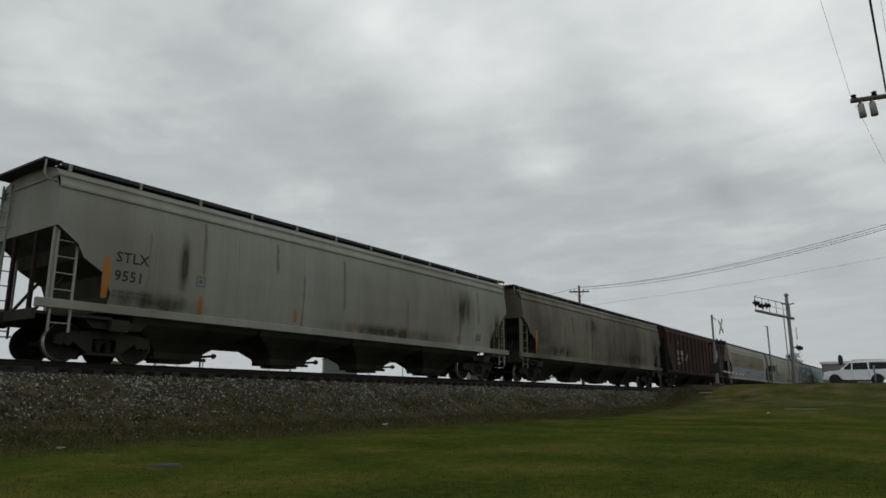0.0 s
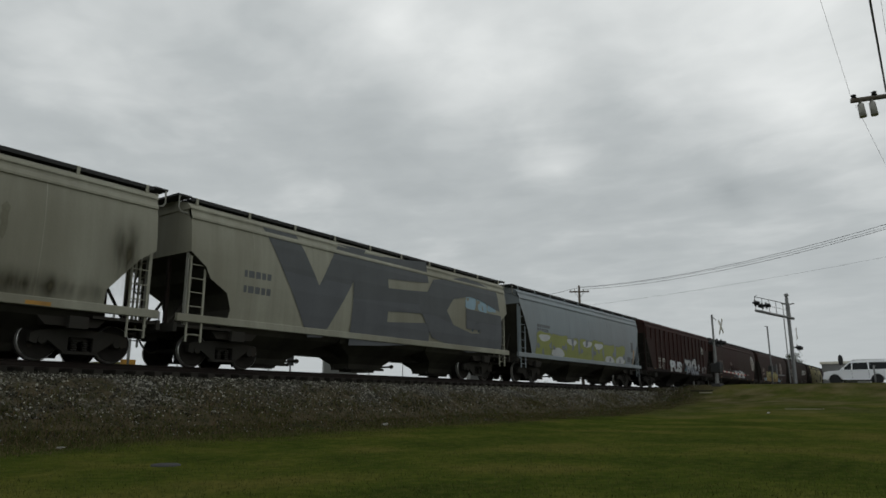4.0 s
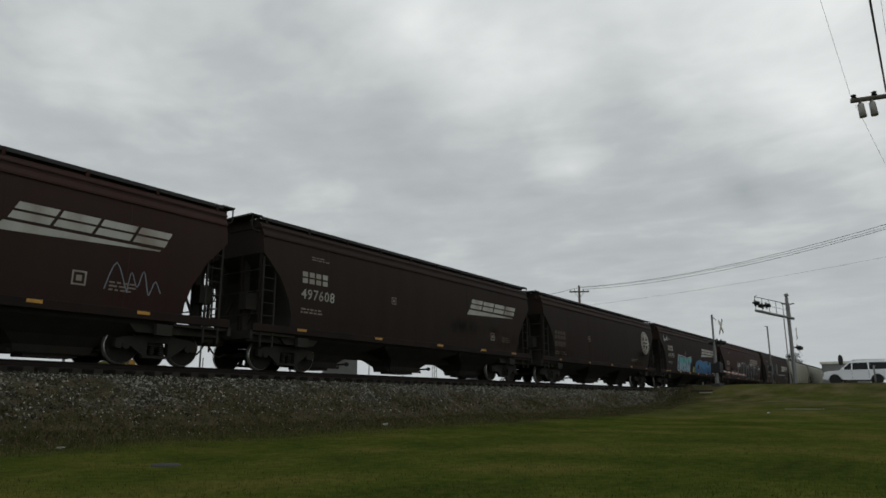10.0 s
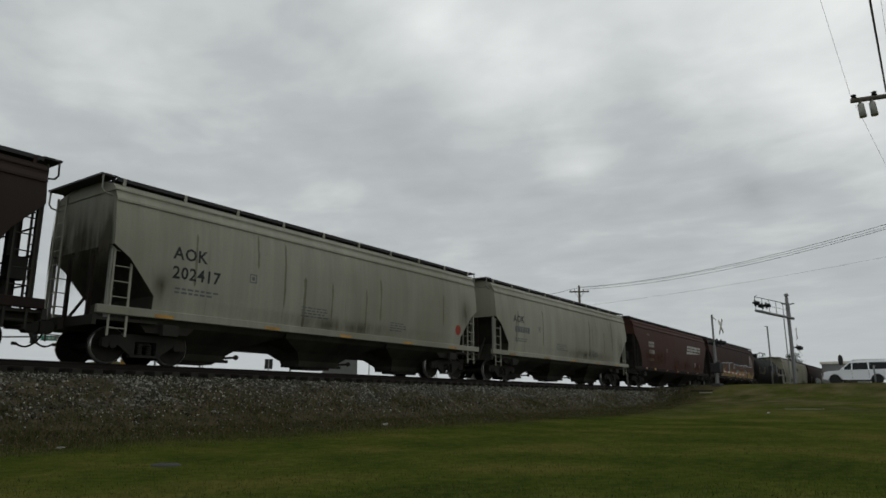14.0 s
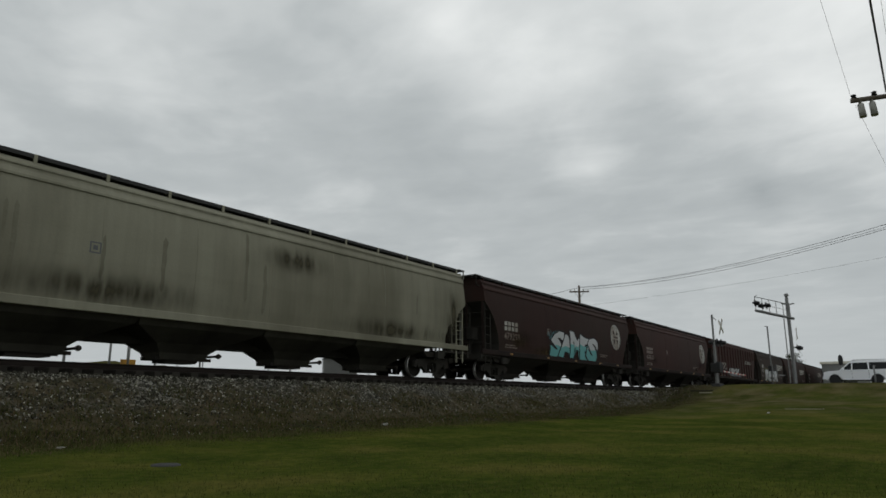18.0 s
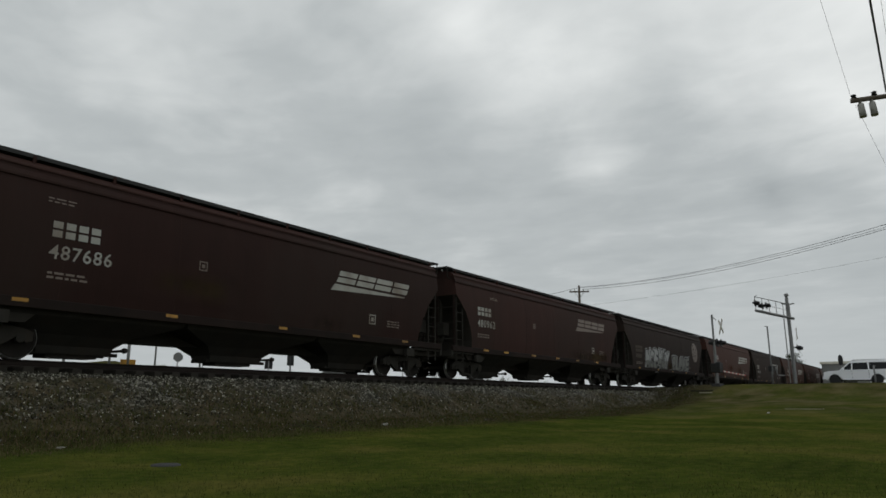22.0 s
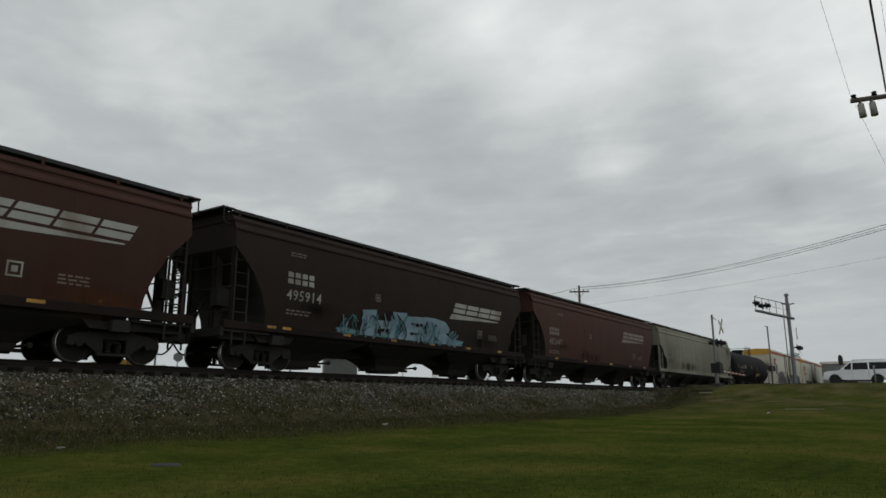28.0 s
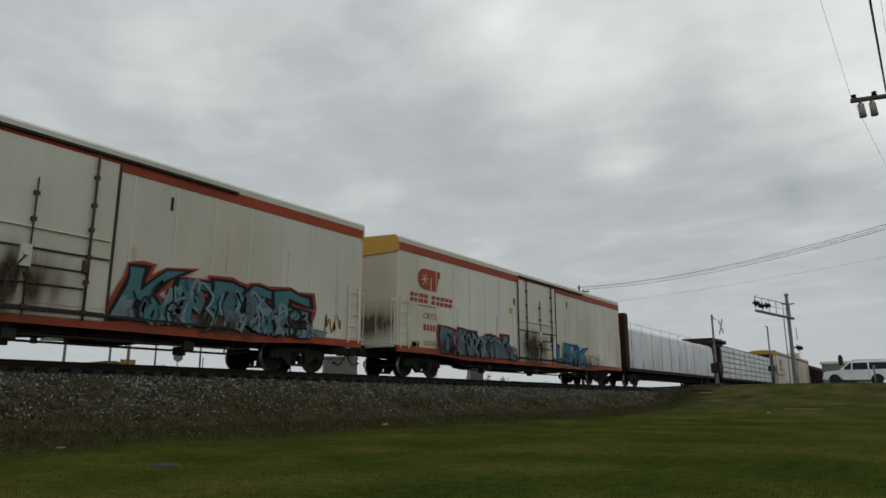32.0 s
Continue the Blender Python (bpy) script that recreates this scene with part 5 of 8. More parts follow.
SPRAY = dict(white=spray("white_spray", (0.55, 0.56, 0.57)), black=spray("black_spray", (0.02, 0.02, 0.022)), cream=spray("pale_yellow_spray", (0.46, 0.40, 0.17)),
             teal=spray("teal_spray", (0.075, 0.19, 0.21)), sky=spray("pale_blue_spray", (0.30, 0.42, 0.50)), blue=spray("blue_spray", (0.05, 0.19, 0.38)), grey=spray("grey_spray", (0.22, 0.23, 0.25)),
             silver=spray("silver_spray", (0.42, 0.42, 0.41)), red=spray("red_spray", (0.35, 0.06, 0.04)), gold=spray("ochre_spray", (0.34, 0.23, 0.08)), green=spray("olive_spray", (0.30, 0.32, 0.12)), steel=spray("pale_steel_blue_spray", (0.20, 0.27, 0.31)), slate=spray("slate_blue_spray", (0.10, 0.14, 0.17)), aqua=spray("aqua_spray", (0.16, 0.42, 0.42)))

# ---- the train: kind, near and far end of the body along the train, paint, label ----
CARS = [
    ("pellet", 7.4, 27.9, "grey", "long light grey covered hopper with rust stains"),
    ("pellet", 29.5, 50.3, "dirty_grey", "long dirty grey covered hopper"),
    ("ribbed", 51.85, 69.7, "rib_brown", "red-brown ribbed covered hopper"),
    ("grain", 71.3, 89.3, "pale_top", "pale covered hopper, dusty tan upper side, light blue lower side"),
    ("grain", 90.75, 107.5, "cream", "pale grey covered hopper with teal graffiti"),
    ("pellet", 108.55, 125.5, "cream", "pale covered hopper with large grey graffiti"),
    ("steep", 126.9, 143.45, "blue_grey", "blue-grey covered hopper with dark patches"),
    ("ribbed", 144.9, 161.75, "rib_brown", "dark red-brown ribbed covered hopper with white graffiti"),
    ("grain", 163.2, 181.05, "brown", "dark brown covered hopper with a round white emblem"),
    ("grain", 182.65, 201.0, "brown", "dark brown covered hopper with yellow-edged graffiti"),
    ("grain", 202.4, 219.1, "dark_brown", "dark brown covered hopper with a white emblem"),
    ("grain", 220.65, 237.1, "dark_brown", "dark brown covered hopper with tall pale yellow graffiti"),
    ("grain", 238.65, 256.05, "brown", "red-brown covered hopper with a white emblem"),
    ("grain", 257.45, 274.15, "dark_brown", "dark brown covered hopper with a white emblem"),
    ("grain", 275.85, 292.75, "dark_brown", "dark brown covered hopper with a round emblem"),
    ("grain", 294.4, 310.95, "dark_brown", "dark brown covered hopper with blue graffiti"),
    ("grain", 312.3, 330.45, "brown", "red-brown covered hopper with white outline graffiti"),
    ("grain", 331.95, 348.7, "dark_brown", "dark brown covered hopper with amber reflectors"),
    ("grain", 350.35, 366.9, "cream", "pale grey-green covered hopper with a red spot"),
    ("grain", 368.5, 385.1, "cream", "pale grey-green covered hopper"),
    ("grain", 386.7, 404.5, "rust_brown", "orange-brown covered hopper with a faded emblem"),
    ("grain", 405.6, 424.45, "brown", "brown covered hopper covered in orange graffiti"),
    ("tank", 425.8, 440.05, "tank", "black tank car with yellow reflective strips"),
    ("pellet", 442.3, 463.65, "olive_grey", "long pale grey covered hopper"),
    ("grain", 465.3, 483.2, "brown", "red-brown covered hopper with white and teal graffiti"),
    ("grain", 484.75, 502.8, "brown", "red-brown covered hopper with a round white emblem"),
    ("ribbed", 504.35, 522.5, "rib_brown", "red-brown ribbed covered hopper with silver graffiti"),
    ("grain", 524.05, 540.0, "dark_brown", "dark brown covered hopper with white and gold graffiti"),
    ("grain", 541.45, 559.25, "brown", "dark red-brown covered hopper with a white emblem"),
    ("grain", 560.6, 578.8, "brown", "red-brown covered hopper with a white emblem"),
    ("grain", 580.15, 598.35, "dark_brown", "dark brown covered hopper with dripping white graffiti"),
    ("grain", 600.15, 617.6, "rust_brown", "red-brown covered hopper with a white emblem"),
    ("grain", 619.05, 636.3, "dark_brown", "dark brown covered hopper with a white emblem"),
    ("grain", 637.8, 655.2, "rust_brown", "orange-brown covered hopper with a white emblem"),
    ("grain", 656.6, 673.9, "rust_brown", "orange-brown covered hopper with a pale emblem"),
    ("grain", 675.4, 694.1, "rust_brown", "orange-brown covered hopper with a white emblem"),
    ("grain", 695.6, 712.6, "dark_brown", "dark brown covered hopper with pale blue graffiti"),
    ("grain", 713.9, 732.2, "rust_brown", "red-brown covered hopper with a faded emblem"),
    ("pellet", 733.6, 755.1, "olive_grey", "long pale grey covered hopper with rounded end cut-outs"),
    ("tank", 755.9, 774.15, "tank", "black tank car with white lettering"),
    ("reefer", 776.4, 798.6, "white", "tall white refrigerator car with an orange band and graffiti"),
    ("reefer", 800.6, 823.1, "white", "tall white refrigerator car with an orange band and blue graffiti"),
    ("lumber", 824.8, 847.6, "wrap", "bulkhead flat car loaded with white-wrapped lumber"),
    ("lumber", 849.4, 875.4, "boards", "bulkhead flat car with strapped white lumber bundles"),
    ("reefer", 877.4, 905.0, "white", "tall white refrigerator car with a yellow end"),
    ("ribbed", 906.8, 924.6, "rib_brown", "dark brown ribbed covered hopper"),
    ("grain", 926.2, 943.8, "dark_brown", "dark brown covered hopper"),
]
SMALL = ("TILX", "639475", "432 312", "CEFX", "70662")
TEXTS = ["TILX", "639475", "CEFX", "70662", "CBFX", "353756", "495395", "495062", "487107", "497608", "498793", "480306", "491739", "AOK", "202417", "470 503", "432 312", "46", "90", "10",
         "491802", "487686", "480962", "485703", "499053", "486727", "495914", "482647", "TILX 255527", "UTLX", "682791", "CITX", "700801", "700739", "CRYX", "8319", "481074", "479298", "474530"]
for text in TEXTS:
    lettering(text, 0.34 if text in SMALL else 0.46)
for text in ("YALL", "CANT", "READ", "ME"):
    lettering(text, 0.36, 0.004)
for ch in sorted(set("KBNTEDGAVUSLIOJREVMHCY")):
    for bold in (0.0, 0.03, 0.075, 0.111, 0.04, 0.05, 0.06, 0.085, 0.105, 0.121, 0.141):
        lettering(ch, 1.0, bold)

templates, train, sections, names = {}, [], [], {"tank": "tank_car", "reefer": "refrigerator_car", "lumber": "flat_car"}
for kind, s0, s1, paint, label in CARS:
    length = round((s1 - s0) * 4) / 4
    key = (kind, length, paint)
    start = pose((s0 + s1) / 2, TRACK, 0)
    if key in templates:
        root = copy_thing(templates[key][0], start)
    else:
        if kind == "tank":
            root, section = tank_car(length, (-6.11, -3.13, 0.71, 2.79, 5.95) if length < 17 else (-7.2, -3.95, -0.96, 2.06, 4.70, 8.6), *((-1.1, -3.94, 1.0) if length < 17 else (0.62, -1.15, 2.10)))
        elif kind == "reefer":
            root, section = reefer_car(length)
        elif kind == "lumber":
            root, section = lumber_car(length, paint)
        else:
            root, section = hopper_car(length, 4 if length > 19 else 3, M[paint], kind)
        templates[key] = (root, section)
        root.matrix_basis = start
    tagged(root, label, {"tank": "tank car", "reefer": "boxcar", "lumber": "flat car"}.get(kind, "hopper car"), "cars of the freight train")
    train.append((root, (s0 + s1) / 2, length))
    sections.append(templates[key][1])

# ---- lettering, emblems and graffiti, car by car ----
TANK_SIDE = [(2.48 - 1.63 * math.cos(math.pi * k / 14), 1.63 * math.sin(math.pi * k / 14)) for k in range(1, 12)]


def side_of(car):
    return sections[car] or TANK_SIDE


def raised(car):
    return 0.018 if sections[car] is None else 0.006


def word(car, text, x, z, material, size=0.46):
    root, section = train[car][0], side_of(car)
    decal(root, "lettering", lettering(text, size), material, section, raised(car), "", (x, z))


def patch(car, x0, x1, z0, z1, material, name="patch", label="", skew=0.0):
    bm = bmesh.new()
    quad(bm, [(x0 + skew, z0), (x1 + skew, z0), (x1, z1), (x0, z1)])
    decal(train[car][0], name, bm, material, side_of(car), raised(car) - 0.001, label)


def small_print(car, x, z, rows=3, width=1.0, material=None, h=0.06):
    bm = bmesh.new()
    bars(bm, x, z, rows, h, 0.05, random.Random(car * 7 + int(x * 10)), width)
    decal(train[car][0], "small_print", bm, material or M["faded"], side_of(car), raised(car), "rows of small unreadable print")


def data_box(car, x, z, size, material):
    bm = bmesh.new()
    t = size * 0.12
    for a, b, c, d in ((0, 0, size, t), (0, size - t, size, size), (0, t, t, size - t), (size - t, t, size, size - t), (size * 0.3, size * 0.3, size * 0.7, size * 0.7)):
        quad(bm, [(x + a, z + b), (x + c, z + b), (x + c, z + d), (x + a, z + d)])
    decal(train[car][0], "data_box", bm, material, side_of(car), 0.006)


def reflectors(car, xs, z=1.24, w=0.36, h=0.10):
    for x in xs:
        bm = bmesh.new()
        quad(bm, [(x, z), (x + w, z), (x + w, z + h), (x, z + h)])
        decal(train[car][0], "reflector", bm, M["reflector"], [(0.0, 1.58 if CARS[car][0] != "ribbed" else 1.60), (6.0, 1.58 if CARS[car][0] != "ribbed" else 1.60)], 0.006, "amber reflective strip")


def name_blocks(car, x, z, material, size=0.37):
    for k in range(4):
        bm = bmesh.new()
        glyphs(bm, x + k * size * 0.80, z, size, 1, 0.0, 0.22, 0.24, 0.60)
        decal(train[car][0], "mark_block", bm, material, side_of(car), 0.006, "plain block of a small company mark")


def stains(car, spots, material):
    """Rust runs: narrow, ragged, tapering downwards."""
    rng = random.Random(car)
    for x, z0, z1, w in spots:
        bm = bmesh.new()
        quad(bm, [(x + w * rng.uniform(-0.3, 0.1), z0), (x + w * rng.uniform(0.5, 0.8), z0), (x + w, (z0 + z1) / 2), (x + w * 0.9, z1), (x + w * 0.1, z1), (x - w * 0.1, (z0 + z1) / 2)])
        decal(train[car][0], "rust_run", bm, material, side_of(car), 0.005, "orange rust run")


def dirt_runs(car, xs, material, seed, label="dark dirt run"):
    """Thin dark runs of dirt below the eave and along the weld seams."""
    rng = random.Random(seed)
    for x in xs:
        z1 = rng.uniform(2.6, 3.9)
        z0 = max(1.35, z1 - rng.uniform(0.5, 1.9))
        w = rng.uniform(0.03, 0.11)
        bm = bmesh.new()
        left = [(x - w * rng.uniform(0.4, 1.0), z0 + (z1 - z0) * k / 5) for k in range(6)]
        right = [(x + w * rng.uniform(0.3, 1.0), z0 + (z1 - z0) * (1 - k / 5)) for k in range(6)]
        quad(bm, [(x, z0 - 0.12)] + right[::-1] + [(x, z1 + 0.12)] + left[::-1])
        decal(train[car][0], "dirt_run", bm, material, side_of(car), 0.0045, label)


def ribbon(bm, path, width):
    """One continuous band along a path in x and z."""
    last = None
    for k, (x, z) in enumerate(path):
        (ax, az), (bx, bz) = path[max(0, k - 1)], path[min(len(path) - 1, k + 1)]
        d = max(1e-6, math.hypot(bx - ax, bz - az))
        nx, nz = -(bz - az) / d * width / 2, (bx - ax) / d * width / 2
        pair = bm.verts.new((x - nx, 0, z - nz)), bm.verts.new((x + nx, 0, z + nz))
        if last:
            bm.faces.new((last[0], pair[0], pair[1], last[1]))
        last = pair


def smooth_path(points, steps=4):
    """A curve through the points."""
    out = []
    for k in range(len(points) - 1):
        a, b, c, d = points[max(0, k - 1)], points[k], points[k + 1], points[min(len(points) - 1, k + 2)]
        for i in range(steps):
            u = i / steps
            out.append(tuple(0.5 * (2 * b[q] + (c[q] - a[q]) * u + (2 * a[q] - 5 * b[q] + 4 * c[q] - d[q]) * u * u + (3 * b[q] - a[q] - 3 * c[q] + d[q]) * u ** 3) for q in (0, 1)))
    return out + [points[-1]]


def scrawl(car, x0, x1, z0, z1, material, seed, strokes=16, width=0.035, lift=0.002):
    """A thin hand-drawn scrawl that spells nothing, drawn in one go."""
    rng = random.Random(seed)
    step, mid = (x1 - x0) / strokes, rng.uniform(0.3, 0.7)
    points = []
    for k in range(strokes):
        up = rng.uniform(0.55, 1.0) if k % 2 else rng.uniform(0.0, 0.4)
        points.append((x0 + step * (k + rng.uniform(-0.7, 0.9)), z0 + (z1 - z0) * up))
        if rng.random() < 0.35:
            points.append((x0 + step * (k + rng.uniform(-0.2, 1.2)), z0 + (z1 - z0) * mid))
    bm = bmesh.new()
    ribbon(bm, smooth_path(points), width)
    decal(train[car][0], "scrawl", bm, material, side_of(car), raised(car) + lift, "thin spray-painted scrawl")


def brush_mess(car, x0, x1, z0, z1, paints, seed, count, lift):
    """Dense overlapping strokes of many colours under an arched upper edge."""
    rng = random.Random(seed)
    for k in range(count):
        u = rng.random()
        cx = x0 + (x1 - x0) * u
        top = z0 + (z1 - z0) * (0.62 + 0.38 * math.sin(math.pi * min(1.0, 0.12 + u * 0.95)))
        cz, run = rng.uniform(z0 + 0.1, top - 0.25), rng.uniform(0.35, 0.95)
        lean, bow = rng.uniform(-0.22, 0.28), rng.uniform(-0.22, 0.22)
        points = [(cx - lean * run / 2, min(top, max(z0, cz - run / 2))), (cx + bow, cz), (cx + lean * run / 2 - bow * 0.6, min(top, cz + run / 2))]
        if rng.random() < 0.5:
            points.append((points[-1][0] + rng.uniform(-0.3, 0.3), max(z0, points[-1][1] - rng.uniform(0.1, 0.4))))
        bm = bmesh.new()
        index = min(len(paints) - 1, int(rng.random() * len(paints)))
        paint, width = paints[index]
        ribbon(bm, smooth_path(points), width * rng.uniform(0.6, 1.3))
        decal(train[car][0], "spray_stroke", bm, paint, side_of(car), lift + 0.00012 * k, "short spray-painted stroke")


def bubble(car, x0, x1, z0, z1, count, fill, edge, seed):
    """Rounded throw-up shapes: dark arches with a bright line round them."""
    rng = random.Random(seed)
    w = (x1 - x0) / count
    root, section = train[car][0], side_of(car)
    for k in range(count):
        cx, top = x0 + w * (k + 0.5), z1 - rng.uniform(0.0, 0.2) * (z1 - z0)
        rx, slope = w * rng.uniform(0.50, 0.66), rng.uniform(-0.12, 0.3)
        for name, paint, grow, lift in (("graffiti_outline", edge, 0.0, 0.009 + 0.008 * k), ("graffiti_fill", fill, -0.05, 0.013 + 0.008 * k)):
            pts = [(cx - rx - grow, z0 + 0.02)]
            for i in range(13):
                a = math.pi * (1 - i / 12)
                pts.append((cx + (rx + grow) * math.cos(a) + slope * (top - z0) * 0.5, top - rx * 0.9 + (rx * 0.9 + grow) * math.sin(a)))
            pts.append((cx + rx + grow, z0 + 0.02))
            bm = bmesh.new()
            quad(bm, pts)
            decal(root, name, bm, paint, section, lift, "rounded spray-painted shape")


def stain(car, x, z, w, h, colour, strength, name="stain", label="faded brown stain", seed=0.0):
    """A blotch of dirt on the camera's side, thick in the middle and ragged at its edge."""
    m = bpy.data.materials.new("dirt_blotch")
    m.use_nodes = True
    n, l = m.node_tree.nodes, m.node_tree.links
    p = n["Principled BSDF"]
    p.inputs["Base Color"].default_value, p.inputs["Roughness"].default_value, p.inputs["Specular IOR Level"].default_value = (*colour, 1), 0.9, 0.1
    tc = n.new("ShaderNodeTexCoord")
    mp = n.new("ShaderNodeMapping")
    mp.vector_type = "TEXTURE"
    mp.inputs["Location"].default_value, mp.inputs["Scale"].default_value = (x, 0, z), (w / 2, 50.0, h / 2)
    l.new(tc.outputs["Object"], mp.inputs[0])
    g = n.new("ShaderNodeTexGradient")
    g.gradient_type = "QUADRATIC_SPHERE"
    l.new(mp.outputs[0], g.inputs[0])
    t = n.new("ShaderNodeTexNoise")
    t.inputs["Scale"].default_value, t.inputs["Detail"].default_value = 1.3, 6.0
    run = n.new("ShaderNodeMapping")
    run.inputs["Scale"].default_value, run.inputs["Location"].default_value = (2.4, 2.4, 0.5), (seed, seed, seed)
    l.new(tc.outputs["Object"], run.inputs[0])
    l.new(run.outputs[0], t.inputs["Vector"])
    ramp = n.new("ShaderNodeMapRange")
    ramp.inputs["From Min"].default_value, ramp.inputs["From Max"].default_value = 0.30, 0.62
    l.new(t.outputs["Fac"], ramp.inputs[0])
    k = n.new("ShaderNodeMath")
    k.operation = "MULTIPLY"
    l.new(g.outputs["Fac"], k.inputs[0])
    l.new(ramp.outputs[0], k.inputs[1])
    s = n.new("ShaderNodeMath")
    s.operation, s.use_clamp = "MULTIPLY", True
    l.new(k.outputs[0], s.inputs[0])
    s.inputs[1].default_value = strength
    l.new(s.outputs[0], p.inputs["Alpha"])
    bm = bmesh.new()
    if name == "end_stain":
        half = train[car][2] / 2
        vs = [bm.verts.new((-half - 0.06, a, b)) for a, b in ((-1.5, z - h / 2), (-1.5, z + h / 2), (1.5, z + h / 2), (1.5, z - h / 2))]
        bm.faces.new(vs)
        part(name, bm, m, train[car][0], label)
    else:
        quad(bm, [(x - w / 2, z - h / 2), (x + w / 2, z - h / 2), (x + w / 2, z + h / 2), (x - w / 2, z + h / 2)])
        decal(train[car][0], name, bm, m, side_of(car), 0.066 if CARS[car][0] == "reefer" else 0.0075, label)


W, B, F = M["marking"], M["black"], M["faded"]
RUST = spray("orange_rust", (0.40, 0.17, 0.05))
PATCH = mat("dark_repaint", (0.11, 0.115, 0.12), 0.6, vary=0.2, scale=1.5)

# long grey hoppers
for text, z in (("STLX", 2.42), ("9551", 1.96)):
    decal(train[0][0], "lettering", lettering(text, 0.36, 0.022), B, side_of(0), 0.006, "", (-8.80, z))
small_print(0, -8.8, 1.66, 2, 1.2, PATCH)
data_box(0, -6.5, 2.1, 0.28, PATCH)
stains(0, [(-9.08, 2.5, 1.5, 0.18), (-6.35, 1.85, 1.35, 0.14), (-2.9, 1.85, 1.45, 0.12), (-0.15, 1.75, 1.45, 0.1), (2.65, 1.8, 1.4, 0.12), (6.2, 1.75, 1.45, 0.08)], RUST)
patch(0, 7.6, 8.0, 1.6, 1.9, PATCH)
word(1, "TILX", -8.67, 2.50, B, 0.34)
word(1, "639475", -8.72, 1.98, B, 0.34)
small_print(1, -8.7, 1.76, 2, 0.9, PATCH, 0.05)
data_box(1, -6.2, 2.1, 0.26, PATCH)
stains(1, [(-9.05, 2.5, 1.55, 0.16), (-5.6, 1.85, 1.45, 0.12), (-1.2, 1.9, 1.5, 0.10), (2.4, 1.8, 1.45, 0.10)], RUST)
for c, z, number in ((23, 2.62, "700801"), (38, 2.62, "700739")):
    word(c, "CITX", -9.2, z - 0.32, B, 0.40)
    word(c, number, -9.2, z - 0.80, B, 0.40)
    small_print(c, -9.1, z - 1.0, 2, 1.2, PATCH, 0.05)
    data_box(c, -5.6, z - 0.1, 0.28, PATCH)
patch(38, 8.24, 8.66, 1.6, 1.87, PATCH)
patch(38, 8.0, 9.5, 1.20, 1.30, M["reflector"], "reflector")

GRIME = mat("dried_dirt", (0.20, 0.188, 0.140), 0.85, vary=0.3, scale=2.0, streak=0.3, spec=0.1)
DARK_GRIME = mat("oily_dirt", (0.105, 0.096, 0.072), 0.85, vary=0.3, scale=2.0, streak=0.3, spec=0.1)
for c in (0, 1, 4, 18, 19, 23, 38):
    rng = random.Random(c + 40)
    half = train[c][2] / 2 - 1.8
    dirt_runs(c, [rng.uniform(-half, half) for _ in range(8)], GRIME if M[CARS[c][3]] is not M["dirty_grey"] else DARK_GRIME, c)
for c, xs in ((40, (-10.2, -8.0, -6.9, -3.1, 2.6, 5.4, 7.7, 9.9)), (41, (-10.4, -7.2, -4.0, 3.3, 6.2, 9.5)), (44, (-12.0, -8.4, 5.2, 10.6))):
    dirt_runs(c, xs, mat("rusty_wash", (0.56, 0.49, 0.37), 0.8, vary=0.3, scale=2.0, streak=0.3, spec=0.1), c, "pale rusty run")

# ribbed hoppers
for x, text in ((-6.45, "46"), (-5.5, "90"), (-4.55, "10")):
    decal(train[2][0], "lettering", lettering(text, 0.46), W, [(0, 1.61), (6, 1.61)], 0.004, "", (x, 2.10))
for c, number, z in ((7, "432 312", 1.80), (26, "470 503", 2.27), (45, None, 2.05)):
    bm = bmesh.new()
    glyphs(bm, -6.05, z, 0.28, 2, 0.0, 0.22, 0.24, 0.80)
    glyphs(bm, -5.1, z, 0.28, 2, 0.0, 0.22, 0.24, 0.80)
    decal(train[c][0], "company_mark", bm, W, [(0, 1.61), (6, 1.61)], 0.004)
    if number:
        decal(train[c][0], "lettering", lettering(number, 0.34 if c == 7 else 0.46), W, [(0, 1.61), (6, 1.61)], 0.004, "", (-6.05, z - 0.36))
    small_print(c, -5.9, 1.36, 1, 1.2, W, 0.05)
for c in (2, 7, 26, 45):
    reflectors(c, (-7.0, -3.2, 0.4, 3.6, 6.4), 1.22)
RIB_SIDE = [(1.18, 1.60), (4.4, 1.60)]
bm = bmesh.new()
glyphs(bm, -6.45, 2.55, 0.30, 2, 0.0, 0.22, 0.20, 0.66)
glyphs(bm, -5.5, 2.55, 0.32, 2, 0.0, 0.22, 0.20, 0.72)
decal(train[2][0], "company_mark", bm, W, RIB_SIDE, 0.010)
small_print(2, -6.4, 1.92, 2, 1.6, W, 0.06)
small_print(2, -5.95, 3.55, 4, 0.5, F, 0.03)
data_box(2, -3.7, 2.35, 0.32, W)
round_logo(train[2][0], RIB_SIDE, 5.9, 3.18, 0.32, W)
round_logo(train[7][0], RIB_SIDE, 5.75, 3.19, 0.33, W)
piece(train[7][0], RIB_SIDE, "PUS", -3.2, -0.7, 1.22, 1.98, SPRAY["white"], None, None, SPRAY["silver"], 3, 0.05, 0.045, 0.12)
piece(train[7][0], RIB_SIDE, "TAGL", 0.55, 3.9, 1.20, 2.26, SPRAY["silver"], SPRAY["black"], None, SPRAY["grey"], 5, 0.06, 0.045, 0.2, 0.16)
brush_mess(7, 0.5, 4.0, 1.16, 2.3, [(SPRAY["black"], 0.05), (SPRAY["white"], 0.05), (SPRAY["teal"], 0.08), (SPRAY["black"], 0.04)], 7, 34, 0.075)
scrawl(7, -0.4, 0.3, 1.4, 2.0, SPRAY["white"], 5, 10)
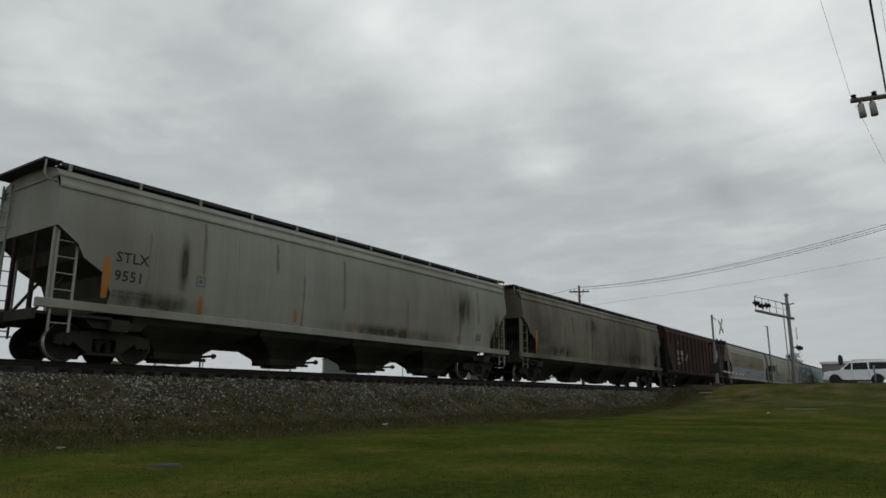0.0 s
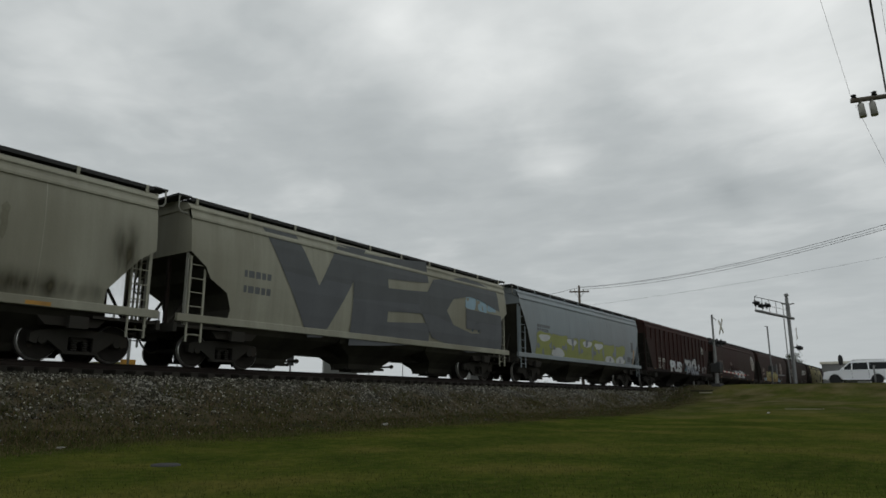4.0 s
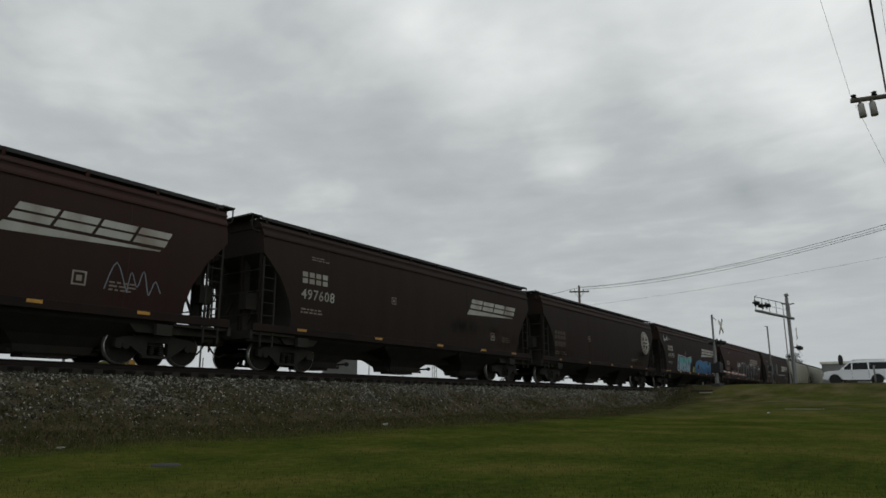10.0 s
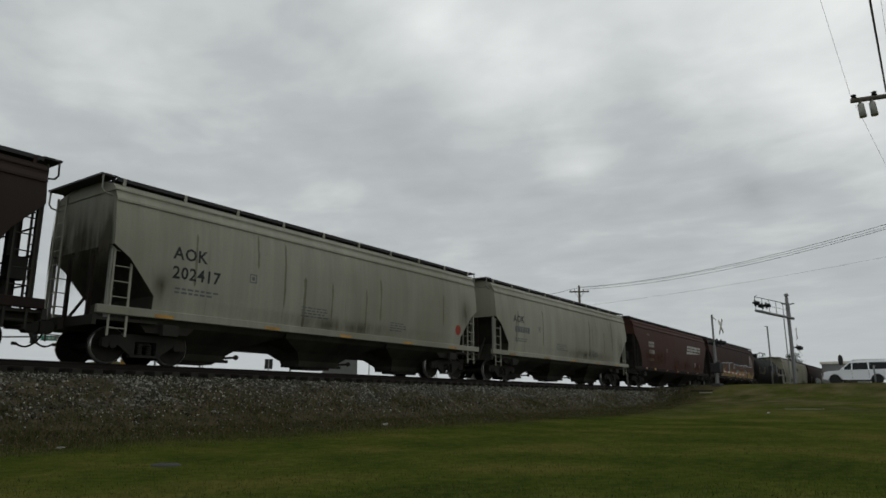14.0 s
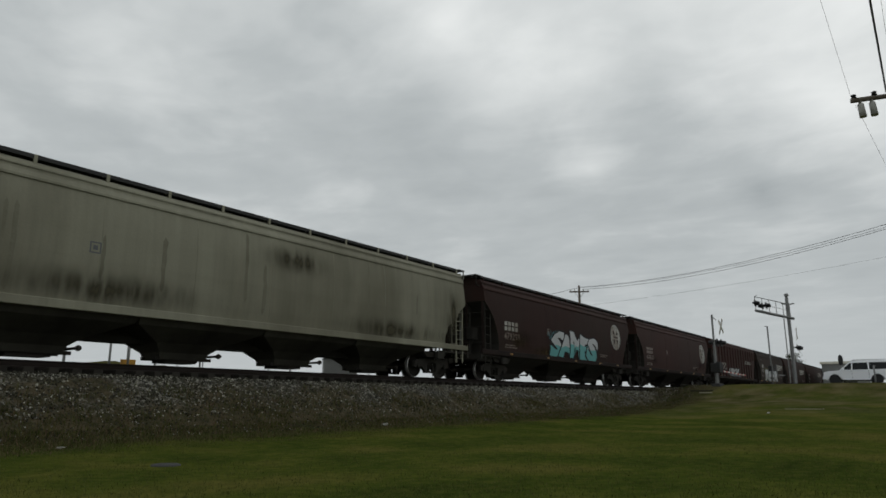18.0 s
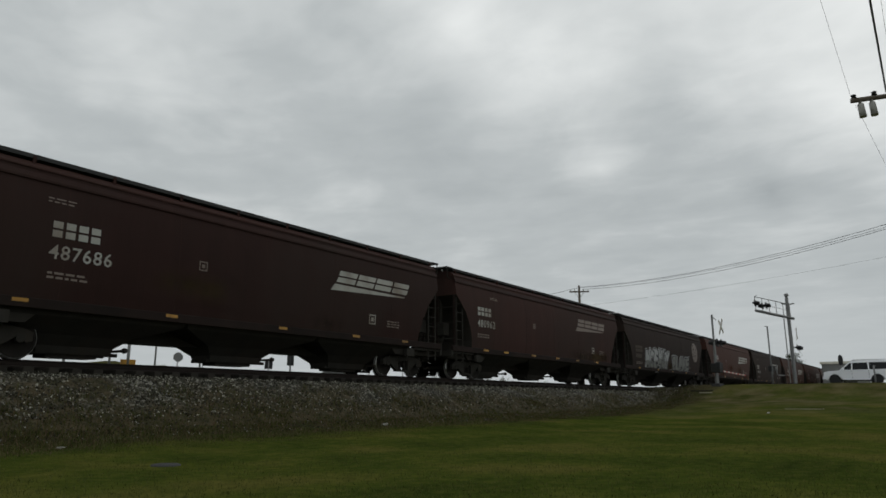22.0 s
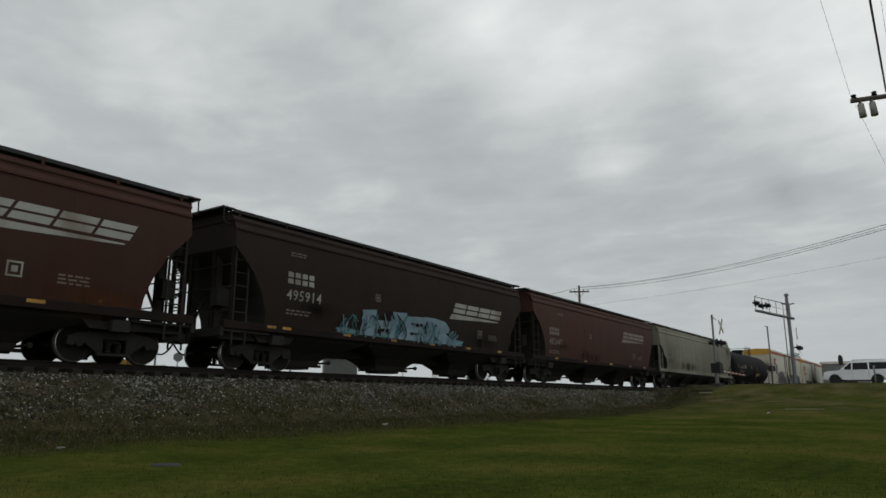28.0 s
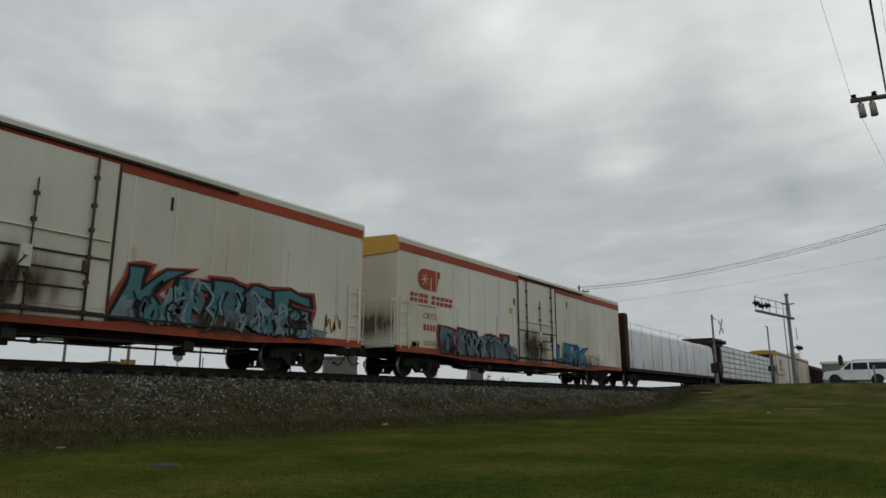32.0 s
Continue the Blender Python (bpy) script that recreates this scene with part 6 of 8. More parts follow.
scrawl(7, 4.3, 5.0, 1.3, 2.1, SPRAY["white"], 6, 10)
scrawl(7, 5.3, 6.9, 1.3, 2.0, SPRAY["white"], 8, 12)
piece(train[26][0], RIB_SIDE, "SICK", -3.3, 0.7, 1.42, 2.1, SPRAY["silver"], SPRAY["black"], None, SPRAY["grey"], 11, 0.05, 0.045, 0.14, bend=0.05)
brush_mess(26, -3.3, 0.9, 1.36, 2.1, [(SPRAY["black"], 0.05), (SPRAY["silver"], 0.07), (SPRAY["black"], 0.04)], 26, 30, 0.075)
bm = bmesh.new()
glyphs(bm, 3.8, 2.78, 0.30, 4, 0.5, 1.4, 0.3, 1.2)
decal(train[26][0], "company_emblem", bm, W, RIB_SIDE, 0.006, "slanted company emblem in blocks")
data_box(26, 5.6, 1.35, 0.4, W)

# light grain hoppers
TAN = mat("dusty_tan_paint", (0.235, 0.212, 0.145), 0.75, vary=0.2, scale=0.5, streak=0.3, dirt=(0.13, 0.11, 0.07), dirt_amount=0.6, spec=0.15)
SEAM_DIRT = mat("dark_seam_dirt", (0.06, 0.05, 0.034), 0.85, vary=0.3, scale=2.0, streak=0.3, spec=0.1)
BLUE = mat("light_blue_panel_paint", (0.235, 0.275, 0.30), 0.55, vary=0.14, scale=0.4, streak=0.26, dirt=(0.19, 0.19, 0.185), dirt_amount=0.5, spec=0.3)
for x0, x1, z0, z1 in ((-8.35, 7.95, 1.36, 2.36), (7.42, 8.45, 2.361, 3.66), (7.952, 8.2, 1.80, 2.36)):
    patch(3, x0, x1, z0, z1, BLUE, "painted_panel", "light blue lower panel")
for k in range(9):
    patch(3, -8.4 + 1.76 * k, -8.4 + 1.76 * (k + 1) - 0.02, 2.362 - 0.10 * (k % 3 == 0) - 0.06 * (k == 2), 3.72, TAN, "dust_panel", "dusty tan panel of the upper side")
    patch(3, -6.67 + 1.76 * k, -6.61 + 1.76 * k, 2.38, 3.74, SEAM_DIRT, "seam_streak", "dark streak along a weld")
patch(3, 5.9, 6.35, 1.7, 2.0, B)
small_print(3, 6.6, 1.9, 3, 0.8, PATCH, 0.05)
small_print(3, -2.0, 2.0, 3, 2.6, PATCH, 0.05)
stain(3, 0.3, 2.72, 4.5, 0.3, (0.30, 0.12, 0.05), 2.0, "stain", "orange rust run", 4.0)
scrawl(3, -1.6, 0.2, 1.85, 1.98, SPRAY["black"], 4, 22, 0.025)
word(3, "CEFX", -6.84, 2.76, B, 0.34)
word(3, "70662", -6.84, 2.18, B, 0.34)
reflectors(3, (-7.6, -4.2, -0.8, 2.6, 6.5), 1.16, 0.6, 0.10)
word(4, "CBFX", -6.68, 2.82, B)
word(4, "353756", -6.68, 2.28, B)
small_print(4, -6.4, 1.95, 2, 1.4, PATCH)
data_box(4, -4.3, 2.55, 0.26, PATCH)
piece(train[4][0], CURVED, "KBNTE", -4.95, -1.8, 1.42, 2.42, spray("grey_teal_spray", (0.215, 0.235, 0.215)), spray("faded_teal_line", (0.12, 0.145, 0.14)), None, None, 21, 0.06, 0.025, 0.12, 0.12, 1.2)
piece(train[4][0], CURVED, "EDGA", -1.4, 1.5, 1.42, 2.4, spray("pale_teal_spray", (0.225, 0.245, 0.22)), spray("faded_teal_line", (0.12, 0.145, 0.14)), None, None, 22, 0.06, 0.025, 0.12, 0.12, 1.2)
reflectors(4, (-7.4, -2.0, 1.8, 5.4), 1.16, 0.55, 0.09)
small_print(5, -6.7, 2.6, 1, 0.9, PATCH, 0.2)
small_print(5, -6.7, 2.15, 1, 0.9, PATCH, 0.2)
DARK_SPRAY = spray("dark_grey_spray", (0.12, 0.125, 0.13))
piece(train[5][0], CURVED, "VEG", -5.7, 7.6, 1.30, 4.1, DARK_SPRAY, None, None, spray("mid_grey_spray", (0.135, 0.14, 0.15)), 33, 0.06, 0.045, 0.02, 0.02, 0.94, widths=[3.6, 3.3, 5.0], label="tall dark grey spray-painted block lettering", bend=0.02)
graffiti(train[5][0], CURVED, 5.0, 7.6, 2.9, 3.8, 3, SPRAY["sky"], None, 37)
scrawl(5, 5.2, 7.9, 1.9, 2.9, SPRAY["slate"], 38, 14, 0.10)
small_print(6, -6.6, 2.7, 2, 1.4, PATCH, 0.16)
graffiti(train[6][0], CURVED, -6.8, 5.6, 1.25, 2.5, 7, SPRAY["green"], SPRAY["grey"], 41, SPRAY["white"])
for a, b, c, d in ((6.55, 6.95, 2.15, 2.78), (5.95, 6.5, 1.5, 1.82), (6.62, 7.05, 1.45, 1.75)):
    patch(6, a, b, c, d, PATCH, "repaint_patch", "dark repainted patch")
patch(6, 7.02, 7.16, 1.35, 2.3, M["reflector"], "stripe", "orange stripe", -0.12)
for c, number in ((18, "202417"), (19, "202417")):
    decal(train[c][0], "lettering", lettering("AOK", 0.46, 0.022), B, CURVED, 0.006, "", (-6.62, 2.76))
    if c == 18:
        decal(train[c][0], "lettering", lettering(number, 0.46, 0.022), B, CURVED, 0.006, "", (-6.62, 2.24))
    else:
        small_print(c, -6.5, 2.28, 1, 1.5, PATCH, 0.28)
    small_print(c, -6.5, 1.95, 2, 1.3, PATCH, 0.05)
    data_box(c, -4.1, 2.45, 0.26, PATCH)
    small_print(c, -2.0, 1.95, 4, 1.2, PATCH, 0.04)
    small_print(c, 2.4, 1.85, 4, 1.0, PATCH, 0.04)
    reflectors(c, (-7.0, -3.4, -0.2, 3.2, 6.2), 1.16, 0.55, 0.08)
bm = bmesh.new()
quad(bm, [(6.84 + 0.2 * math.cos(i * math.pi / 6), 1.95 + 0.22 * math.sin(i * math.pi / 6)) for i in range(12)])
decal(train[18][0], "spot", bm, SPRAY["red"], CURVED, 0.006, "orange-red paint spot")

# brown grain hoppers with the wedge emblem
WEDGE = {10: ("495395", W), 11: ("495062", None), 12: ("487107", W), 13: ("497608", W), 15: ("498793", W), 16: ("480306", F), 17: ("491739", W), 20: (None, W), 27: ("491802", W), 28: ("487686", W), 29: ("480962", F),
         31: ("485703", W), 32: ("499053", W), 33: (None, W), 34: (None, F), 35: ("486727", W), 36: ("495914", W), 37: ("482647", F), 46: (None, W)}
for c, (number, emblem) in WEDGE.items():
    mark = F if c in (37, 34, 16) else W
    nx = {10: -7.0, 11: -7.05, 13: -6.8, 15: -6.6, 16: -7.4, 29: -7.5, 32: -6.75, 35: -5.85, 36: -6.5, 37: -7.5}.get(c, -6.25)
    nz = {16: 2.42, 37: 2.44, 32: 2.55, 36: 2.64}.get(c, 2.74)
    name_blocks(c, nx, nz, mark)
    if number:
        word(c, number, nx - 0.03, nz - 0.50, mark)
    else:
        small_print(c, nx, nz - 0.46, 1, 1.4, mark, 0.26)
    small_print(c, nx, nz - 0.85, 2, 1.1, F, 0.05)
    small_print(c, -6.4, 3.62, 2, 0.7, F, 0.03)
    data_box(c, -2.35, 2.55, 0.26, F)
    data_box(c, 4.5 + 0.2 * (c % 3), 1.72, 0.34, mark)
    small_print(c, 5.4 + 0.3 * (c % 3), 1.88, 3, 0.7, F, 0.04)
    if emblem:
        wedge_logo(train[c][0], CURVED, {15: 2.6, 36: 2.55, 32: 1.93, 35: 3.80}.get(c, 2.98), {36: 2.66, 29: 3.16}.get(c, 2.98), 0.41, emblem, "slanted block emblem over a tapering bar")
    reflectors(c, ((-7.2, -6.6, -3.9, -1.4, 1.0, 3.6, 6.2), (-6.9, -3.2, 0.6, 3.9, 6.6), (-7.0, -5.2, -2.5, 0.2, 2.7, 5.4))[c % 3], 1.20, 0.34 + 0.06 * (c % 2), 0.08)
# brown hoppers with the round emblem
FAINT = spray("worn_away_lettering", (0.085, 0.066, 0.05))
for c, m, x, number in ((8, W, 6.9, None), (9, F, 4.5, "481074"), (14, W, 6.7, None), (21, F, 7.26, None), (24, W, 6.5, "479298"), (25, W, 6.8, "474530"), (30, F, 6.7, None)):
    mark = M["marking"] if c == 24 else F if number else FAINT
    name_blocks(c, -7.35, 2.27, mark, 0.42)
    if number:
        word(c, number, -7.35, 1.86, F)
    else:
        small_print(c, -7.3, 1.88, 1, 1.4, FAINT, 0.26)
    small_print(c, -7.2, 1.58, 2, 1.2, F, 0.05)
    data_box(c, -3.0, 2.4, 0.28, F)
    small_print(c, 4.0, 1.7, 2, 1.2, F, 0.05)
    round_logo(train[c][0], CURVED, x, 2.93, 0.78, m)
    reflectors(c, (-6.8, -3.0, 0.4, 3.8, 6.6), 1.17, 0.26, 0.07)

graffiti(train[8][0], CURVED, -1.5, 2.9, 1.22, 2.0, 5, SPRAY["white"], SPRAY["grey"], 51, SPRAY["black"], 0.25)
scrawl(8, -4.0, -1.7, 1.5, 2.2, SPRAY["grey"], 51)
piece(train[9][0], CURVED, "LODETGKU", -4.9, 1.5, 1.28, 2.30, SPRAY["cream"], SPRAY["black"], SPRAY["cream"], SPRAY["gold"], 52, 0.04, 0.045, 0.06, 0.08, 1.05)
graffiti(train[9][0], CURVED, -6.4, -4.9, 1.25, 1.8, 3, SPRAY["sky"], None, 53, None, 0.4)
graffiti(train[9][0], CURVED, 2.1, 3.8, 1.25, 1.75, 3, SPRAY["sky"], None, 54, None, 0.4)
scrawl(10, -4.6, -2.4, 1.5, 2.0, SPRAY["grey"], 55, 22, 0.025)
scrawl(10, -1.6, 0.2, 1.5, 1.8, SPRAY["grey"], 155, 18, 0.022)
scrawl(10, 1.6, 3.4, 1.5, 1.85, SPRAY["grey"], 156, 18, 0.022)
scrawl(12, -5.6, -3.7, 1.3, 1.7, SPRAY["white"], 56, 10, 0.05)
scrawl(12, 5.4, 6.9, 1.5, 2.4, SPRAY["grey"], 57, 9, 0.03)
piece(train[11][0], CURVED, "REVO", -5.1, 6.7, 1.32, 4.12, spray("dull_yellow_spray", (0.33, 0.285, 0.125)), None, None, None, 9, 0.06, 0.045, 0.03, 0.03, 0.98, label="tall pale yellow spray-painted block lettering", bend=0.05)
piece(train[15][0], CURVED, "SINEST", -4.1, -0.95, 1.42, 2.36, SPRAY["aqua"], SPRAY["slate"], SPRAY["white"], SPRAY["sky"], 58, 0.06, 0.045, 0.2, 0.16, 1.18)
piece(train[15][0], CURVED, "OREM", 0.7, 4.95, 1.30, 2.26, SPRAY["blue"], SPRAY["slate"], None, spray("deep_blue_spray", (0.035, 0.12, 0.27)), 59, 0.06, 0.045, 0.1, 0.1, 1.12)
scrawl(15, 4.9, 6.6, 1.3, 1.9, SPRAY["silver"], 159, 14, 0.05)
scrawl(15, -7.4, -6.4, 3.2, 3.9, SPRAY["white"], 158, 12, 0.04)
graffiti(train[15][0], CURVED, -0.2, 0.8, 1.3, 1.9, 2, SPRAY["green"], None, 60, None, 0.4)
DARK_FILL = spray("dark_brown_spray", (0.016, 0.011, 0.010))
bubble(16, -1.6, 5.6, 1.25, 2.95, 6, DARK_FILL, SPRAY["white"], 4)
bubble(16, -0.8, 4.6, 1.25, 2.15, 5, DARK_FILL, SPRAY["white"], 14)
scrawl(16, -5.2, -2.0, 1.4, 2.0, SPRAY["white"], 61, 20, 0.04)
scrawl(16, -3.0, -1.8, 2.0, 3.0, SPRAY["white"], 62, 12, 0.05)
scrawl(16, 6.7, 8.0, 2.2, 2.8, SPRAY["white"], 63, 14, 0.03)
RUST_SPRAY = spray("rust_orange_spray", (0.13, 0.060, 0.028))
graffiti(train[21][0], CURVED, -4.6, 8.0, 1.6, 2.62, 13, SPRAY["teal"], SPRAY["slate"], 165, None, 0.35)
piece(train[21][0], CURVED, "SEUEH", -5.0, -0.25, 1.30, 2.42, RUST_SPRAY, SPRAY["black"], SPRAY["white"], SPRAY["gold"], 64, 0.06, 0.045, 0.08, 0.10, 1.15, 0.020)
piece(train[21][0], CURVED, "ORKOID", -0.05, 8.05, 1.32, 2.40, RUST_SPRAY, SPRAY["black"], SPRAY["white"], SPRAY["gold"], 65, 0.06, 0.045, 0.10, 0.16, 1.10, 0.020)
graffiti(train[21][0], CURVED, -6.0, 8.2, 1.21, 1.36, 26, SPRAY["gold"], None, 66, None, 0.5, lift=0.032)
piece(train[24][0], CURVED, "SAMES", -2.25, 3.25, 1.36, 2.60, SPRAY["white"], SPRAY["black"], None, SPRAY["aqua"], 67, 0.06, 0.045, 0.22, 0.14, 1.16)
scrawl(24, -3.0, -1.6, 2.0, 2.9, SPRAY["teal"], 68, 10, 0.06)
piece(train[27][0], CURVED, "REER", -4.1, 3.15, 1.32, 2.62, SPRAY["white"], SPRAY["black"], spray("olive_glow_spray", (0.15, 0.15, 0.05)), SPRAY["silver"], 69, 0.06, 0.045, 0.22, 0.14, 1.06)
piece(train[30][0], CURVED, "MOEAUY", -5.35, -0.45, 1.34, 2.55, SPRAY["silver"], SPRAY["black"], SPRAY["silver"], spray("drip_grey_spray", (0.22, 0.22, 0.20)), 70, 0.06, 0.045, 0.06, 0.12, 1.05, label="dripping silver spray-painted letter")
piece(train[30][0], CURVED, "BLAME", 0.75, 4.6, 1.40, 2.32, spray("drip_grey_spray", (0.22, 0.22, 0.20)), SPRAY["black"], SPRAY["silver"], None, 71, 0.06, 0.045, 0.10, 0.12, 1.10, label="dripping silver spray-painted letter")
graffiti(train[30][0], CURVED, -5.9, 5.4, 1.21, 1.36, 20, SPRAY["silver"], None, 170, None, 0.5)
graffiti(train[36][0], CURVED, -4.2, 3.4, 1.22, 1.55, 7, SPRAY["sky"], SPRAY["teal"], 72, SPRAY["aqua"], 0.45)
piece(train[36][0], CURVED, "HER", -2.8, 2.5, 1.30, 2.22, spray("ice_blue_spray", (0.24, 0.34, 0.40)), None, None, SPRAY["sky"], 172, 0.06, 0.045, 0.12, 0.10, 1.0, 0.016)
brush_mess(36, -4.0, 2.9, 1.24, 2.25, [(DARK_FILL, 0.06), (spray("ice_blue_spray", (0.24, 0.34, 0.40)), 0.06), (SPRAY["teal"], 0.05)], 36, 60, 0.075)

# tank cars
yellow_ink = spray("faded_yellow_lettering", (0.15, 0.11, 0.03))
word(22, "UTLX", -5.37, 2.02, yellow_ink, 0.40)
word(22, "682791", -4.25, 2.02, yellow_ink, 0.34)
patch(22, 1.55, 2.35, 1.70, 1.98, M["reflector"], "placard", "yellow placard")
patch(22, 5.2, 6.2, 2.0, 2.4, F, "data_panel", "grey data panel")
word(39, "TILX 255527", -6.36, 2.28, W, 0.36)
data_box(39, -3.6, 2.25, 0.3, W)
small_print(39, -6.3, 2.05, 3, 2.4, F, 0.04)
stain(39, -1.9, 1.85, 2.6, 0.8, (0.075, 0.10, 0.105), 1.3, "stain", "faint blue-grey smear of old spray paint", 7.0)
patch(39, 2.72, 3.55, 1.72, 1.98, PATCH, "data_panel", "dark grey data panel")
patch(39, 1.9, 2.62, 1.68, 1.92, M["reflector"], "placard", "yellow placard")
patch(39, 7.45, 8.40, 2.24, 2.56, F, "data_panel", "grey data panel")

# refrigerator cars
for c, x in ((40, -9.78), (41, -9.95), (44, -12.0)):
    bm = bmesh.new()
    quad(bm, [(x + 0.38 + 0.42 * math.cos(a), 3.78 + 0.42 * math.sin(a)) for a in [math.pi / 2 + math.pi * i / 10 for i in range(11)]])
    quad(bm, [(x + 0.38, 3.36), (x + 0.82, 3.36), (x + 0.82, 4.20), (x + 0.38, 4.20)])
    quad(bm, [(x + 0.82, 3.90), (x + 1.44, 3.90), (x + 1.50, 4.20), (x + 0.82, 4.20)])
    quad(bm, [(x + 0.88, 3.36), (x + 1.26, 3.36), (x + 1.36, 3.90), (x + 0.88, 3.90)])
    decal(train[c][0], "company_emblem", bm, M["orange"], BOXY, 0.006, "orange block emblem")
    bm = bmesh.new()
    for k in range(3):
        a = k * math.pi / 3 + 0.2
        dx, dz = 0.24 * math.cos(a), 0.24 * math.sin(a)
        nx, nz = -0.02 * math.sin(a), 0.02 * math.cos(a)
        quad(bm, [(x + 0.42 - dx - nx, 3.78 - dz - nz), (x + 0.42 + dx - nx, 3.78 + dz - nz), (x + 0.42 + dx + nx, 3.78 + dz + nz), (x + 0.42 - dx + nx, 3.78 - dz + nz)])
    decal(train[c][0], "emblem_flake", bm, M["white"], BOXY, 0.010)
    bm = bmesh.new()
    glyphs(bm, x - 0.55, 2.82, 0.36, 4, 0.15, 0.12, 0.26, 0.72)
    glyphs(bm, x + 0.85, 2.82, 0.36, 5, 0.15, 0.12, 0.26, 0.72)
    decal(train[c][0], "company_name", bm, M["orange"], BOXY, 0.006, "orange company name in blocks")
    small_print(c, x - 0.1, 2.68, 1, 1.6, F, 0.06)
    decal(train[c][0], "lettering", lettering("CRYX", 0.34, 0.02), M["orange"], BOXY, 0.006, "", (x + 0.33, 2.22))
    if c == 40:
        decal(train[c][0], "lettering", lettering("8319", 0.34, 0.02), M["orange"], BOXY, 0.006, "", (x + 0.35, 1.75))
    else:
        small_print(c, x + 0.35, 1.76, 1, 0.75, M["orange"], 0.24)
    patch(c, x - 0.58, x - 0.49, 1.10, 1.94, M["yellow"], "stripe", "yellow stripe")
    patch(c, x - 0.40, x + 0.10, 1.06, 1.30, M["yellow"], "placard", "yellow placard")
    patch(c, x - 0.36, x + 0.06, 1.10, 1.26, PATCH, "placard_print", "dark print on the placard")
    patch(c, x + 7.10, x + 7.42, 3.10, 3.38, M["yellow"], "placard", "small yellow placard")
    small_print(c, x + 0.4, 1.30, 2, 1.2, F, 0.05)
stain(40, -5.2, 1.65, 7.2, 2.7, (0.105, 0.105, 0.115), 3.0, "spray_cloud", "dark grey cloud of spray paint", 3.3)
brush_mess(40, -7.9, -2.45, 0.86, 2.66, [(spray("smoke_grey_spray", (0.130, 0.125, 0.125)), 0.22), (spray("dim_grey_spray", (0.095, 0.10, 0.10)), 0.20), (spray("charcoal_spray", (0.055, 0.055, 0.055)), 0.10), (spray("ash_spray", (0.22, 0.215, 0.21)), 0.12),
                                            (spray("dull_rose_spray", (0.21, 0.125, 0.12)), 0.10), (SPRAY["black"], 0.05), (SPRAY["silver"], 0.05), (SPRAY["black"], 0.04)], 84, 300, 0.068)
scrawl(40, -7.8, -5.9, 2.20, 2.62, SPRAY["black"], 88, 15, 0.035, 0.094)
scrawl(40, -8.55, -7.85, 1.46, 1.72, SPRAY["black"], 188, 9, 0.035, 0.05)
scrawl(40, -8.45, -7.85, 1.02, 1.32, SPRAY["black"], 189, 8, 0.035, 0.05)
scrawl(40, -1.2, 0.0, 1.45, 1.95, SPRAY["black"], 190, 16, 0.03, 0.07)
for text, x, z in (("YALL", -5.95, 2.52), ("CANT", -5.02, 2.58), ("READ", -4.12, 2.47), ("ME", -3.18, 2.36)):
    decal(train[40][0], "lettering", lettering(text, 0.36, 0.004), SPRAY["black"], BOXY, 0.10, "black spray-painted handwriting", (x, z))
piece(train[40][0], BOXY, "KERSE", 2.5, 8.5, 1.08, 2.32, SPRAY["teal"], SPRAY["black"], SPRAY["red"], SPRAY["steel"], 89, 0.03, 0.045, 0.30, 0.18, 1.08, 0.045, bend=0.2)
graffiti(train[40][0], BOXY, 2.6, 9.4, 0.98, 1.30, 7, SPRAY["steel"], SPRAY["slate"], 90, None, 0.4, lift=0.056)
brush_mess(40, 2.7, 8.6, 1.0, 2.30, [(SPRAY["black"], 0.07), (SPRAY["teal"], 0.14), (SPRAY["steel"], 0.10), (SPRAY["slate"], 0.16), (spray("pale_teal_line_spray", (0.22, 0.34, 0.35)), 0.05), (SPRAY["black"], 0.04)], 87, 80, 0.10)
scrawl(40, 9.3, 10.2, 1.2, 1.9, SPRAY["gold"], 91, 10, 0.08)
piece(train[41][0], BOXY, "REMOL", -8.3, -2.5, 0.98, 1.98, spray("grey_blue_spray", (0.12, 0.19, 0.21)), SPRAY["black"], SPRAY["red"], SPRAY["slate"], 192, 0.03, 0.045, 0.2, 0.16, 1.12, 0.045)
graffiti(train[41][0], BOXY, -8.4, -2.5, 0.98, 1.22, 7, SPRAY["slate"], SPRAY["black"], 92, None, 0.4, lift=0.056)
piece(train[41][0], BOXY, "UEK", 2.0, 5.7, 0.98, 1.98, SPRAY["blue"], SPRAY["black"], SPRAY["sky"], SPRAY["teal"], 93, 0.03, 0.045, 0.3, 0.14, 1.14, 0.05)
brush_mess(41, -8.2, -2.5, 0.95, 1.95, [(SPRAY["black"], 0.06), (SPRAY["slate"], 0.14), (SPRAY["steel"], 0.10), (spray("dull_blue_spray", (0.09, 0.15, 0.18)), 0.14), (SPRAY["red"], 0.04)], 192, 60, 0.10)
brush_mess(41, 2.2, 5.8, 0.95, 1.95, [(SPRAY["blue"], 0.12), (SPRAY["sky"], 0.05), (SPRAY["black"], 0.05), (SPRAY["teal"], 0.12)], 193, 34, 0.10)
scrawl(41, 6.1, 8.0, 1.3, 1.8, SPRAY["green"], 94, 10, 0.08)

